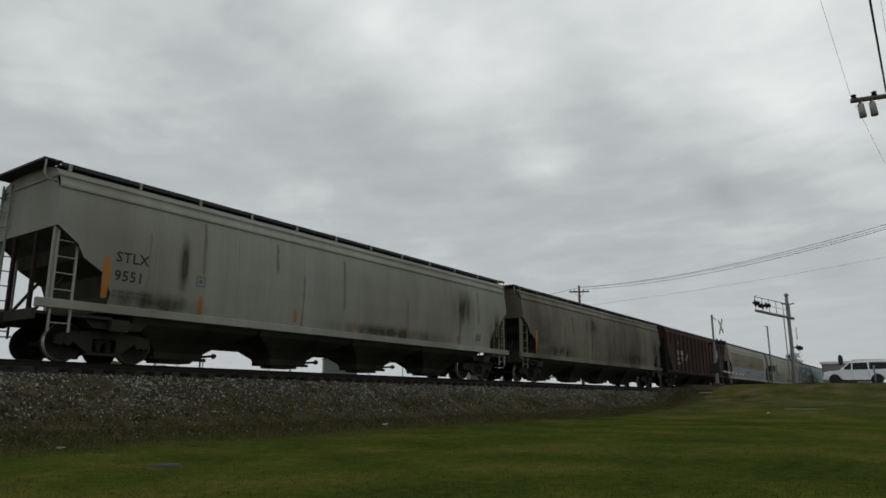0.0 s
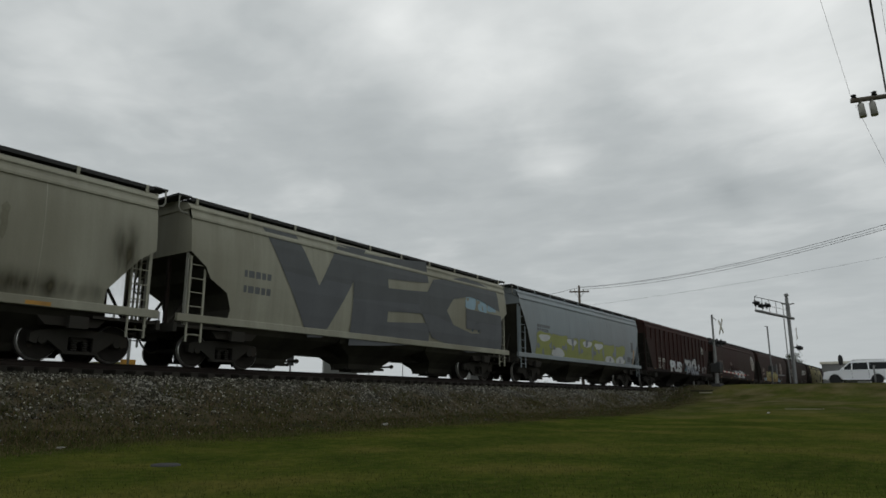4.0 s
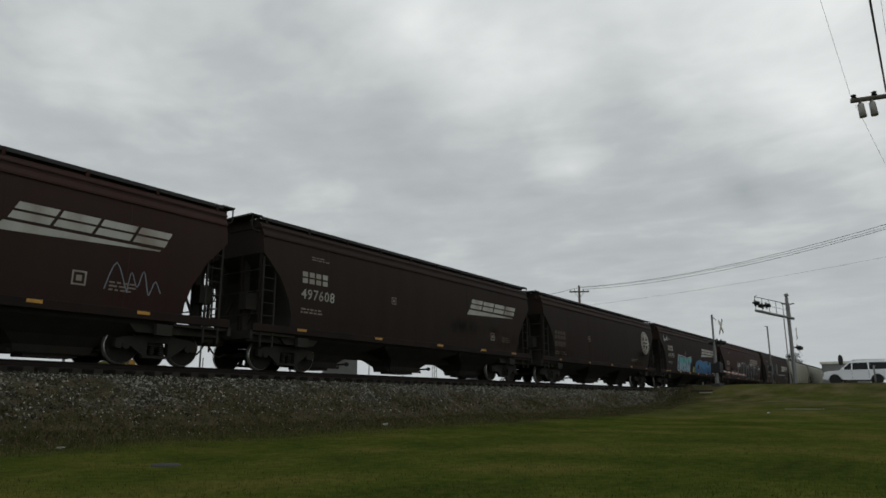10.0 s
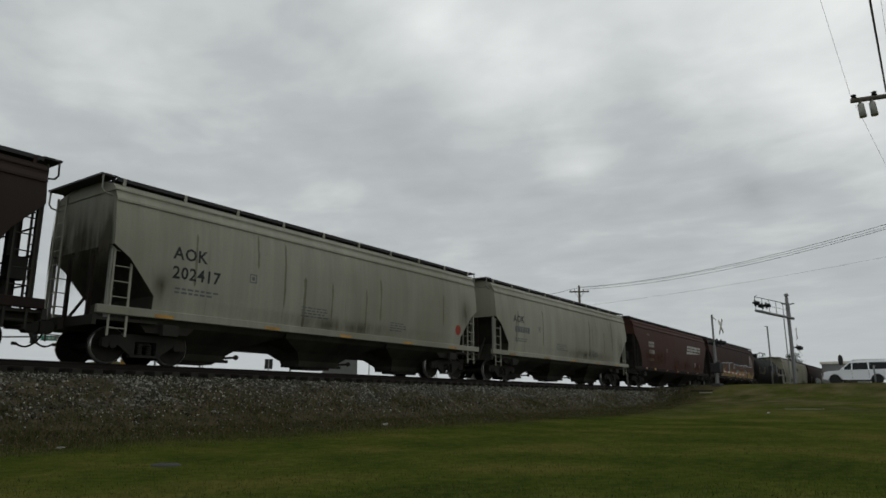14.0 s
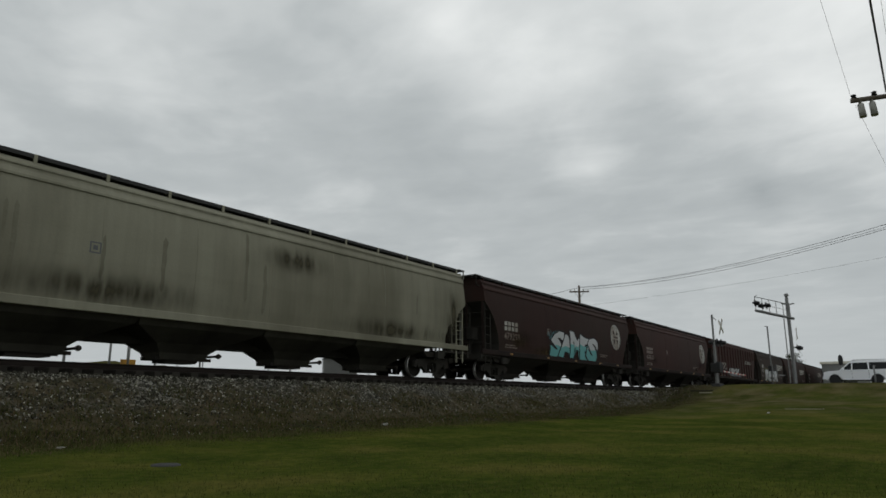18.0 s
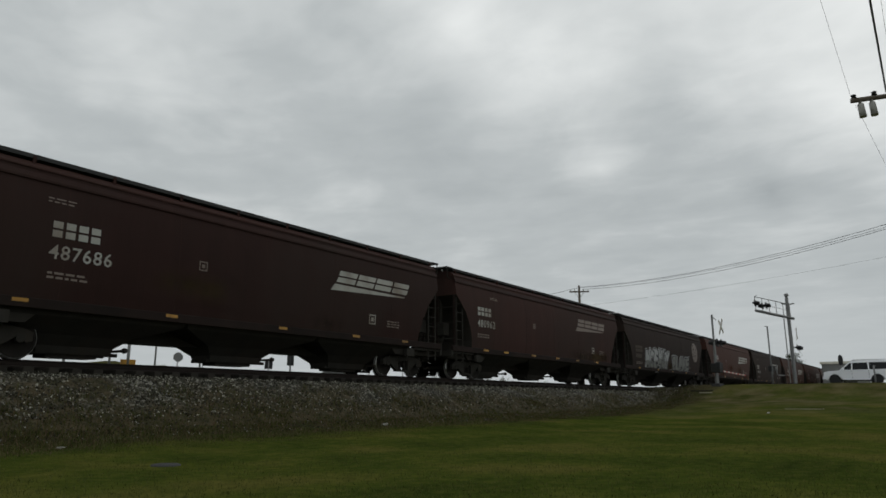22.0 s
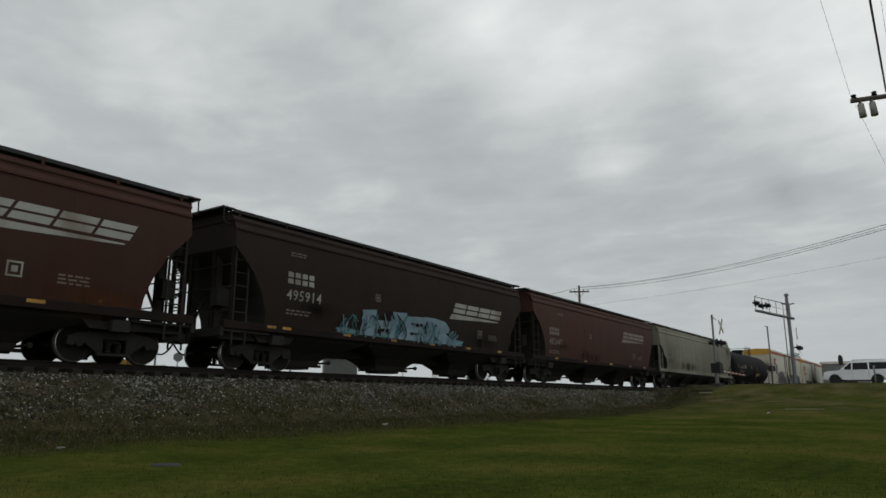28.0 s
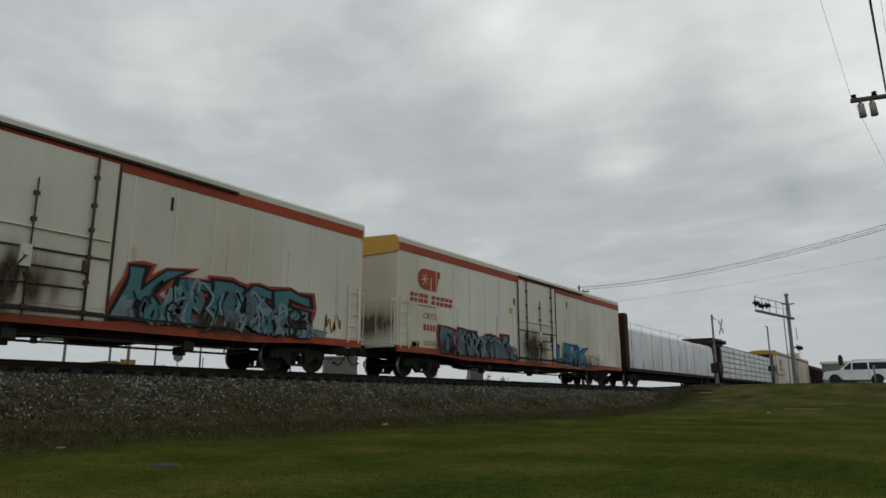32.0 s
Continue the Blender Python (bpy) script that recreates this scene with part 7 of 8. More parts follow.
# weathering: soot on an end, grime round the doors and along the sills
for c in (40, 41, 44):
    stain(c, -0.4, 1.6, 4.6, 2.6, (0.075, 0.058, 0.040), 2.2, "stain", "brown grime round the door's lower half", c * 1.7)
    stain(c, 5.5, 1.15, 9.0, 1.2, (0.10, 0.070, 0.045), 1.6, "stain", "brown grime along the sill", c * 2.3)
    stain(c, -6.5, 1.15, 8.0, 1.2, (0.10, 0.070, 0.045), 1.6, "stain", "brown grime along the sill", c * 2.9)
stain(18, -8.3, 3.0, 2.2, 3.2, (0.085, 0.076, 0.055), 1.6, "end_stain", "dark grime on the pale end", 8.0)
stain(40, -10.9, 3.0, 2.2, 2.2, (0.11, 0.075, 0.045), 2.6, "end_stain", "brown soot on the white end", 5.0)
stain(41, -11.3, 1.9, 2.2, 1.6, (0.16, 0.13, 0.10), 1.6, "end_stain", "grey dirt on the lower end", 6.0)
for c, spots in ((0, ((-7.6, 1.5, 4.0, 0.9), (2.0, 1.5, 9.0, 0.7), (9.3, 2.1, 1.8, 2.4), (-6.9, 2.6, 0.5, 2.4), (6.6, 2.8, 2.4, 2.6))), (1, ((-6.0, 1.6, 5.0, 1.2), (5.0, 1.7, 8.0, 1.3), (9.2, 2.4, 2.0, 2.4), (-2.0, 3.3, 3.0, 1.6))),
                 (4, ((-6.9, 1.9, 1.6, 2.0), (5.5, 1.6, 5.0, 1.0), (7.6, 2.6, 1.4, 2.6))), (18, ((0.0, 1.5, 10.0, 0.9), (7.4, 2.6, 1.4, 2.6), (-6.9, 2.0, 1.3, 1.6))), (19, ((2.0, 1.6, 9.0, 1.0), (7.0, 2.4, 1.6, 2.4))),
                 (23, ((-5.0, 1.7, 8.0, 1.3), (6.0, 1.6, 8.0, 1.2), (9.6, 2.6, 1.8, 2.8), (1.0, 3.4, 4.0, 1.2))), (38, ((-4.0, 1.7, 9.0, 1.2), (6.5, 1.7, 7.0, 1.2), (9.7, 3.6, 2.0, 1.6)))):
    for k, (x, z, w, h) in enumerate(spots):
        stain(c, x, z, w, h, (0.085, 0.076, 0.050), 0.7 if c in (18, 19) else 1.5, "stain", "olive-brown dirt stain", c * 1.3 + k)
for c in (20, 31, 33, 34, 35):
    rng = random.Random(c)
    for k in range(5):
        stain(c, -6.5 + 3.2 * k + rng.uniform(-0.8, 0.8), rng.uniform(1.4, 2.4), rng.uniform(2.0, 4.5), rng.uniform(0.8, 1.8), (0.13, 0.050, 0.022), 1.1, "stain", "orange-brown rust bloom", c + k * 0.7)
for c in (8, 9, 10, 12, 13, 14, 15, 16, 17, 21, 24, 25, 28, 29, 30, 36, 37):
    rng = random.Random(c + 90)
    for k in range(3):
        stain(c, rng.uniform(-6.5, 6.5), rng.uniform(1.4, 2.2), rng.uniform(1.6, 4.5), rng.uniform(0.6, 1.4), rng.choice([(0.060, 0.042, 0.030), (0.018, 0.014, 0.012), (0.080, 0.055, 0.025)]), 1.0, "stain", "dusty brown stain", c + k * 0.9)

# ---- sky: a sheet of cloud that drifts ----
# banks of cloud on the sheet: place, reach, turn, brighter (+) or darker (-)
CLOUD_BANKS = [(740, 95, 380, 200, 8, 0.26), (540, 60, 360, 270, 0, 0.31), (500, 300, 420, 300, 10, 0.21), (790, 385, 150, 90, 20, 0.14), (250, 600, 260, 160, 60, 0.12), (380, 330, 200, 140, 30, 0.18),
               (560, 520, 260, 180, 30, -0.05), (350, 500, 90, 70, 30, -0.07), (1010, 215, 230, 70, 5, -0.18), (330, 760, 130, 120, 0, -0.05), (1650, 160, 420, 160, 0, -0.10)]


def cloud_material():
    m = bpy.data.materials.new("stratocumulus")
    m.use_nodes = True
    n, l = m.node_tree.nodes, m.node_tree.links
    n.clear()
    tc = n.new("ShaderNodeTexCoord")

    flat = n.new("ShaderNodeVectorMath")
    flat.operation = "NORMALIZE"
    l.new(tc.outputs["Object"], flat.inputs[0])

    def tex(sc, detail, distort=0.0, lift=1.35):
        mp = n.new("ShaderNodeMapping")
        mp.inputs["Scale"].default_value = (1.0, 1.0, lift)
        mp.inputs["Rotation"].default_value = (0, 0, radians(12))
        l.new(flat.outputs[0], mp.inputs[0])
        t = n.new("ShaderNodeTexNoise")
        t.inputs["Scale"].default_value, t.inputs["Detail"].default_value, t.inputs["Distortion"].default_value = sc, detail, distort
        t.inputs["Roughness"].default_value = 0.5
        l.new(mp.outputs[0], t.inputs["Vector"])
        return t.outputs["Fac"]

    def math_node(op, a, b):
        k = n.new("ShaderNodeMath")
        k.operation = op
        for i, v in enumerate((a, b)):
            if isinstance(v, (int, float)):
                k.inputs[i].default_value = v
            else:
                l.new(v, k.inputs[i])
        return k.outputs[0]

    def bank(x, y, sx, sy, turn):
        """A soft-edged bank of cloud, or a thin place in it, on the sheet."""
        mp = n.new("ShaderNodeMapping")
        mp.vector_type = "TEXTURE"
        mp.inputs["Location"].default_value = (x, y, 290)
        mp.inputs["Rotation"].default_value = (0, 0, radians(turn))
        mp.inputs["Scale"].default_value = (sx, sy, 400)
        l.new(tc.outputs["Object"], mp.inputs[0])
        g = n.new("ShaderNodeTexGradient")
        g.gradient_type = "QUADRATIC_SPHERE"
        l.new(mp.outputs[0], g.inputs[0])
        return g.outputs["Fac"]

    def sheet(sc, detail, distort, stretch, seed):
        """Texture on the flat layer, seen foreshortened from below."""
        mp = n.new("ShaderNodeMapping")
        mp.inputs["Location"].default_value = (seed, seed * 0.7, seed)
        mp.inputs["Rotation"].default_value = (0, 0, radians(-28))
        mp.inputs["Scale"].default_value = (0.001, 0.001 * stretch, 0.0002)
        l.new(tc.outputs["Object"], mp.inputs[0])
        t = n.new("ShaderNodeTexNoise")
        t.inputs["Scale"].default_value, t.inputs["Detail"].default_value, t.inputs["Distortion"].default_value = sc, detail, distort
        t.inputs["Roughness"].default_value = 0.52
        l.new(mp.outputs[0], t.inputs["Vector"])
        return t.outputs["Fac"]

    value = math_node("ADD", math_node("MULTIPLY", tex(2.4, 3.0, 0.2), 0.30), math_node("MULTIPLY", sheet(4.6, 4.0, 0.3, 0.9, 3.3), 0.28))
    value = math_node("ADD", value, math_node("MULTIPLY", sheet(13.0, 4.0, 0.4, 0.8, 8.1), 0.18))
    value = math_node("ADD", value, math_node("MULTIPLY", tex(7.0, 5.0, 0.3), 0.19))
    for x, y, sx, sy, turn, amount in CLOUD_BANKS:
        value = math_node("ADD", value, math_node("MULTIPLY", bank(x, y, sx, sy, turn), amount))
    # far off, the layer fades into even haze
    length = n.new("ShaderNodeVectorMath")
    length.operation = "LENGTH"
    l.new(tc.outputs["Object"], length.inputs[0])
    haze = n.new("ShaderNodeMapRange")
    haze.inputs["From Min"].default_value, haze.inputs["From Max"].default_value = 900.0, 2600.0
    haze.inputs["To Max"].default_value = 0.85
    l.new(length.outputs["Value"], haze.inputs[0])
    value = math_node("ADD", math_node("MULTIPLY", value, math_node("SUBTRACT", 1.0, haze.outputs[0])), math_node("MULTIPLY", haze.outputs[0], 0.49))
    r = n.new("ShaderNodeValToRGB")
    r.color_ramp.elements[0].position, r.color_ramp.elements[0].color = 0.28, (0.350, 0.382, 0.395, 1)
    r.color_ramp.elements[1].position, r.color_ramp.elements[1].color = 0.76, (0.80, 0.825, 0.82, 1)
    r.color_ramp.elements.new(0.48).color = (0.470, 0.503, 0.512, 1)
    l.new(value, r.inputs[0])
    e = n.new("ShaderNodeEmission")
    l.new(r.outputs[0], e.inputs[0])
    out = n.new("ShaderNodeOutputMaterial")
    l.new(e.outputs[0], out.inputs[0])
    return m


def cloud_height(x, y):
    r2 = (x * x + y * y) / (4550.0 * 4550.0)
    return 330.0 * (1 - r2) - 20.0


rings, spokes = 26, 64
cv, cf = [(0, 0, 310.0)], []
for i in range(1, rings + 1):
    r = 4800.0 * (i / rings) ** 1.7
    for j in range(spokes):
        a = 2 * math.pi * j / spokes
        cv.append((r * math.cos(a), r * math.sin(a), cloud_height(r, 0)))
for j in range(spokes):
    cf.append((0, 1 + j, 1 + (j + 1) % spokes))
    for i in range(rings - 1):
        a, b = 1 + i * spokes, 1 + (i + 1) * spokes
        cf.append((a + j, b + j, b + (j + 1) % spokes, a + (j + 1) % spokes))
me = bpy.data.meshes.new("cloud_layer")
me.from_pydata(cv, [], cf)
me.polygons.foreach_set("use_smooth", [True] * len(cf))
me.materials.append(cloud_material())
clouds = tagged(new("cloud_layer", me), "grey overcast cloud layer", "sky", kind="structure")

# ---- the crossing: signals, gates, cantilever ----
def signal_lamp(parent, x, y, z, face):
    """A round flasher with its hood and back disc; face: 1 looks to -y, -1 to +y."""
    bm = bmesh.new()
    lathe(bm, [(0.02, 0.02), (0.25, 0.02), (0.25, -0.01), (0.10, -0.02)], 20, "y")
    bmesh.ops.scale(bm, verts=bm.verts, vec=(1, face, 1))
    disc = part("lamp_disc", bm, M["signal"], parent, at=(x, y, z))
    bm = bmesh.new()
    lathe(bm, [(0.11, 0.0), (0.125, -0.05), (0.13, -0.28), (0.12, -0.28), (0.11, -0.06)], 16, "y")
    bmesh.ops.scale(bm, verts=bm.verts, vec=(1, face, 1))
    part("hood", bm, M["signal"], disc)
    bm = bmesh.new()
    lathe(bm, [(0.01, -0.045), (0.105, -0.035), (0.105, 0.0), (0.01, 0.0)], 16, "y")
    bmesh.ops.scale(bm, verts=bm.verts, vec=(1, face, 1))
    part("lens", bm, M["lamp_off"], disc, "unlit red lens")
    bm = bmesh.new()
    tube(bm, (0, 0.02 * face, 0), (0, 0.16 * face, 0), 0.09, 12, 0.07)
    part("lamp_housing", bm, M["signal"], disc)


def crossbuck(parent, x, y, z, turn, size=1.2):
    for k, a in enumerate((50, -50)):
        bm = bmesh.new()
        box(bm, -size / 2, size / 2, -0.006, 0.006, -0.11, 0.11)
        ob = part("crossbuck_blade", bevelled(bm, 0.004), M["white"], parent, "white crossbuck blade", at=(x, y - 0.012 * k, z))
        ob.rotation_euler = (0, radians(a), radians(turn))


def gate_machine(parent, z0):
    bm = bmesh.new()
    box(bm, -0.28, 0.28, -0.36, 0.24, z0, z0 + 0.62)
    part("gate_machine", bevelled(bm, 0.03), M["grate"], parent, "dark grey gate machine")


def gate_arm(x0, y0, z0, x1, y1, z1, pieces):
    arm = thing("gate_arm", "lowered red and white striped crossing gate arm", "gate arm", "crossing gates")
    a, b = Vector((x0, y0, z0)), Vector((x1, y1, z1))
    for k in range(pieces):
        p, q = a.lerp(b, k / pieces), a.lerp(b, (k + 1) / pieces)
        bm = bmesh.new()
        d = (q - p).normalized()
        side = Vector((-d.y, d.x, 0)) * 0.02
        vs = [bm.verts.new(p + s + Vector((0, 0, h))) for s in (-side, side) for h in (-0.045, 0.045)] + [bm.verts.new(q + s + Vector((0, 0, h))) for s in (-side, side) for h in (-0.045, 0.045)]
        for f in ((0, 1, 3, 2), (4, 6, 7, 5), (0, 4, 5, 1), (2, 3, 7, 6), (0, 2, 6, 4), (1, 5, 7, 3)):
            bm.faces.new([vs[i] for i in f])
        part("stripe", bm, M["white"] if k % 2 == 0 else M["red"], arm)
    return arm


# near signal: mast, crossbuck, two pairs of lamps, gate
s1 = thing("crossing_signal", "grey crossing signal mast with a crossbuck and unlit lamps", "crossing signal", at=(47.8, 11.6, 0.12), turn=-10)
bm = bmesh.new()
tube(bm, (0, 0, 0.0), (0, 0, 4.55), 0.065, 12)
tube(bm, (0, 0, 0.0), (0, 0, 2.6), 0.12, 12, 0.075)
part("mast", bm, M["galv"], s1)
crossbuck(s1, 0.30, -0.42, 3.75, 42)
bm = bmesh.new()
pipe(bm, [(-0.1, 0, 4.45), (0.62, 0, 4.25)], 0.03)
part("bracket", bm, M["galv"], s1)
bm = bmesh.new()
pipe(bm, [(-0.15, -0.02, 2.78), (1.0, -0.02, 2.78)], 0.035, 8)
part("lamp_arm", bm, M["signal"], s1)
for x in (0.28, 0.92):
    signal_lamp(s1, x, -0.10, 2.72, 1)
    signal_lamp(s1, x - 0.1, 0.12, 2.72, -1)
gate_machine(s1, 0.72)
bm = bmesh.new()
box(bm, -0.55, -0.28, -0.5, -0.25, 1.0, 1.4)
part("counterweight", bevelled(bm, 0.02), M["signal"], s1)
bm = bmesh.new()
box(bm, -0.3, 0.3, -0.3, 0.3, -1.2, 0.03)
part("footing", bevelled(bm, 0.02), M["asphalt"], s1)
gate_arm(48.2, 11.5, 1.0, 56.0, 11.5, 0.90, 14)
s2 = thing("median_gate_mast", "thin grey pole with a gate machine in the median", "crossing signal", at=(55.3, 9.56, 0.18), turn=-10)
bm = bmesh.new()
tube(bm, (0, 0, 0), (0, 0, 4.25), 0.055, 10)
part("mast", bm, M["galv"], s2)
bm = bmesh.new()
pipe(bm, [(-0.5, 0, 4.2), (0.15, 0, 4.22)], 0.025)
part("bracket", bm, M["galv"], s2)
bm = bmesh.new()
box(bm, -0.20, 0.20, -0.22, 0.16, 0.95, 1.35)
part("gate_machine", bevelled(bm, 0.03), M["grate"], s2, "small dark grey gate machine")
bm = bmesh.new()
for x in (-0.42, 0.42):
    box(bm, x - 0.03, x + 0.03, -0.25, -0.19, 0.72, 1.45)
part("bracket_plate", bm, M["galv"], s2)
bm = bmesh.new()
box(bm, -0.55, 0.55, -0.7, -0.6, 0.62, 0.70)
part("step_plate", bm, M["galv"], s2)
bm = bmesh.new()
box(bm, -0.3, 0.3, -0.3, 0.3, -0.3, 0.06)
part("footing", bm, M["concrete"], s2)

# cantilever: post, truss arm with a walkway, lamps
c1 = thing("cantilever_signal", "tall galvanised cantilever signal mast with a walkway arm", "signal mast", at=(61.98, 9.04, 0.24))
bm = bmesh.new()
tube(bm, (0, 0, 0), (0, 0, 7.05), 0.155, 16, 0.13)
part("post", bm, M["galv"], c1)
bm = bmesh.new()
tube(bm, (0, 0, 7.05), (0, 0, 7.12), 0.09, 12)
lathe(bm, [(0.06, 7.12), (0.17, 7.18), (0.18, 7.28), (0.15, 7.38), (0.04, 7.42)], 12, "z")
part("post_cap", bm, M["galv"], c1)
root_p, tip_p = Vector((0.05, -0.15, 5.38)), Vector((-3.05, 1.86, 5.82))
d = (tip_p - root_p).normalized()
for name, lift, r in (("lower_arm", 0.0, 0.11), ("hand_rail", 1.12, 0.028), ("knee_rail", 0.6, 0.022)):
    bm = bmesh.new()
    a, b = root_p + Vector((0, 0, lift)) - (d * 0.3 if lift == 0 else d * 0), tip_p + Vector((0, 0, lift))
    if name == "lower_arm":
        tube(bm, a, b, r, 10)
    else:
        pipe(bm, [a, b], r)
    part(name, bm, M["galv"], c1)
for k in range(6):
    p = root_p.lerp(tip_p, k / 5)
    bm = bmesh.new()
    pipe(bm, [p, p + Vector((0, 0, 1.12))], 0.024)
    part("rail_post", bm, M["galv"], c1)
bm = bmesh.new()
pipe(bm, [tip_p + Vector((0, 0, 1.12)), tip_p + Vector((-0.45, -0.25, 1.15))], 0.024)
part("end_rail", bm, M["galv"], c1)
for k, (fx, face) in enumerate(((1.05, 1), (0.74, 1), (0.74, -1))):
    p = root_p.lerp(tip_p, fx)
    signal_lamp(c1, p.x - 0.25, p.y - 0.15 * face, p.z + 0.55, face)
    signal_lamp(c1, p.x + 0.25, p.y - 0.15 * face, p.z + 0.55, face)
bm = bmesh.new()
pipe(bm, [(-0.55, 0.35, 6.55), (0.0, 0, 6.5), (0.7, -0.42, 6.62)], 0.05)
part("cross_pipe", bm, M["galv"], c1)
for x in (-0.62, -0.40):
    bm = bmesh.new()
    box(bm, x - 0.03, x + 0.03, 0.26, 0.30, 0.2, 5.3)
    part("ladder_rail", bm, M["galv"], c1)
for k in range(16):
    bm = bmesh.new()
    pipe(bm, [(-0.62, 0.28, 0.4 + 0.3 * k), (-0.40, 0.28, 0.4 + 0.3 * k)], 0.012)
    part("ladder_rung", bm, M["galv"], c1)
crossbuck(c1, 0.2, -0.42, 4.1, 15, 1.2)
signal_lamp(c1, 0.40, -0.35, 3.02, 1)
signal_lamp(c1, 0.72, -0.42, 2.95, 1)
bm = bmesh.new()
pipe(bm, [(0, 0, 3.0), (0.85, -0.4, 3.0)], 0.04)
part("lamp_arm", bm, M["signal"], c1)
bm = bmesh.new()
box(bm, -0.5, 0.5, -0.5, 0.5, -0.4, 0.05)
part("footing", bm, M["concrete"], c1)

# ---- poles and wires ----
far_pole = thing("utility_pole", "weathered timber utility pole with a crossarm", "utility pole", "utility poles", at=(64.6, 28.4, -0.75))
bm = bmesh.new()
tube(bm, (0, 0, 0), (0, 0, 11.25), 0.17, 10, 0.11)
part("pole", bm, M["pole"], far_pole)
bm = bmesh.new()
box(bm, -0.98, 0.98, -0.06, 0.06, 10.55, 10.68)
part("crossarm", bm, M["pole"], far_pole).rotation_euler = (0, 0, radians(-58))
for k in (-0.9, -0.45, 0.45, 0.9):
    bm = bmesh.new()
    x, y = k * math.cos(radians(-58)), k * math.sin(radians(-58))
    lathe(bm, [(0.03, 10.68), (0.05, 10.76), (0.04, 10.84), (0.02, 10.9)], 8, "z")
    bmesh.ops.translate(bm, verts=bm.verts, vec=(x, y, 0))
    part("insulator", bm, M["concrete"], far_pole)
for s in (-1, 1):
    bm = bmesh.new()
    pipe(bm, [(0, 0, 9.95), (s * 0.5 * math.cos(radians(-58)), s * 0.5 * math.sin(radians(-58)), 10.55)], 0.02)
    part("brace", bm, M["pole"], far_pole)


def wire(name, a, b, sag, r, label):
    bm = bmesh.new()
    a, b = Vector(a), Vector(b)
    pts = [a.lerp(b, k / 14) - Vector((0, 0, sag * 4 * (k / 14) * (1 - k / 14))) for k in range(15)]
    pipe(bm, pts, r, 5)
    solid(name, bm, M["wire"], label, "cable", "overhead wires")


wire("overhead_wire", (64.5, 28.0, 10.3), (45.5, -8.0, 11.0), 1.2, 0.016, "thin black overhead wire along the road")
wire("overhead_wire", (64.5, 28.0, 10.27), (45.6, -8.0, 10.82), 1.22, 0.013, "thin black overhead wire along the road")
wire("overhead_wire", (64.7, 28.1, 10.1), (45.7, -8.0, 10.82), 1.29, 0.016, "thin black overhead wire along the road")
wire("overhead_wire", (65.0, 27.4, 8.48), (56.5, -8.0, 10.07), 0.41, 0.007, "thin black overhead wire along the road")
wire("overhead_wire", (64.4, 27.9, 10.3), (70.0, 60.0, 10.4), 0.8, 0.018, "thin black overhead wire along the road")
near_pole = thing("utility_pole", "timber utility pole with a crossarm and hanging cutouts", "utility pole", "utility poles", at=(22.9, -0.55, -1.75))
bm = bmesh.new()
tube(bm, (0, 0, 0), (0, 0, 10.4), 0.17, 12, 0.12)
part("pole", bm, M["pole"], near_pole)
bm = bmesh.new()
tube(bm, (-0.83, 1.50, 9.36), (0.55, -1.0, 9.66), 0.075, 8)
part("crossarm", bm, M["pole"], near_pole)
for k, (x, y, z) in enumerate(((-0.80, 1.43, 9.34), (-0.52, 0.93, 9.42))):
    bm = bmesh.new()
    lathe(bm, [(0.03, 0.16), (0.08, 0.13), (0.05, 0.09), (0.08, 0.06), (0.05, 0.02), (0.07, -0.02), (0.03, -0.06)], 10, "z")
    bmesh.ops.translate(bm, verts=bm.verts, vec=(x, y, z + 0.05))
    part("insulator", bm, M["signal"], near_pole)
for k, (x, y, z) in enumerate(((-0.715, 1.29, 9.34), (-0.56, 1.01, 9.38))):
    bm = bmesh.new()
    tube(bm, (x, y, z), (x, y, z - 0.10), 0.045, 8)
    tube(bm, (x, y, z - 0.10), (x - 0.02, y - 0.03, z - 0.50), 0.085, 10, 0.10)
    part("cutout", bm, M["concrete"], near_pole, "grey hanging fuse cutout")
wire("service_cable", (22.5, 0.08, 7.82), (-30.0, 0.30, 7.3), 0.0, 0.026, "thick black overhead cable")
wire("overhead_wire", (22.1, 0.95, 7.78), (-30.0, 1.42, 7.6), 0.0, 0.004, "thin pale overhead wire near the pole")
wire("overhead_wire", (22.7, -0.12, 7.95), (-30.0, 0.1, 7.6), 0.0, 0.004, "thin pale overhead wire near the pole")
wire("overhead_wire", (22.2, 0.86, 7.5), (60.0, -1.2, 8.6), 0.0, 0.004, "thin pale overhead wire near the pole")

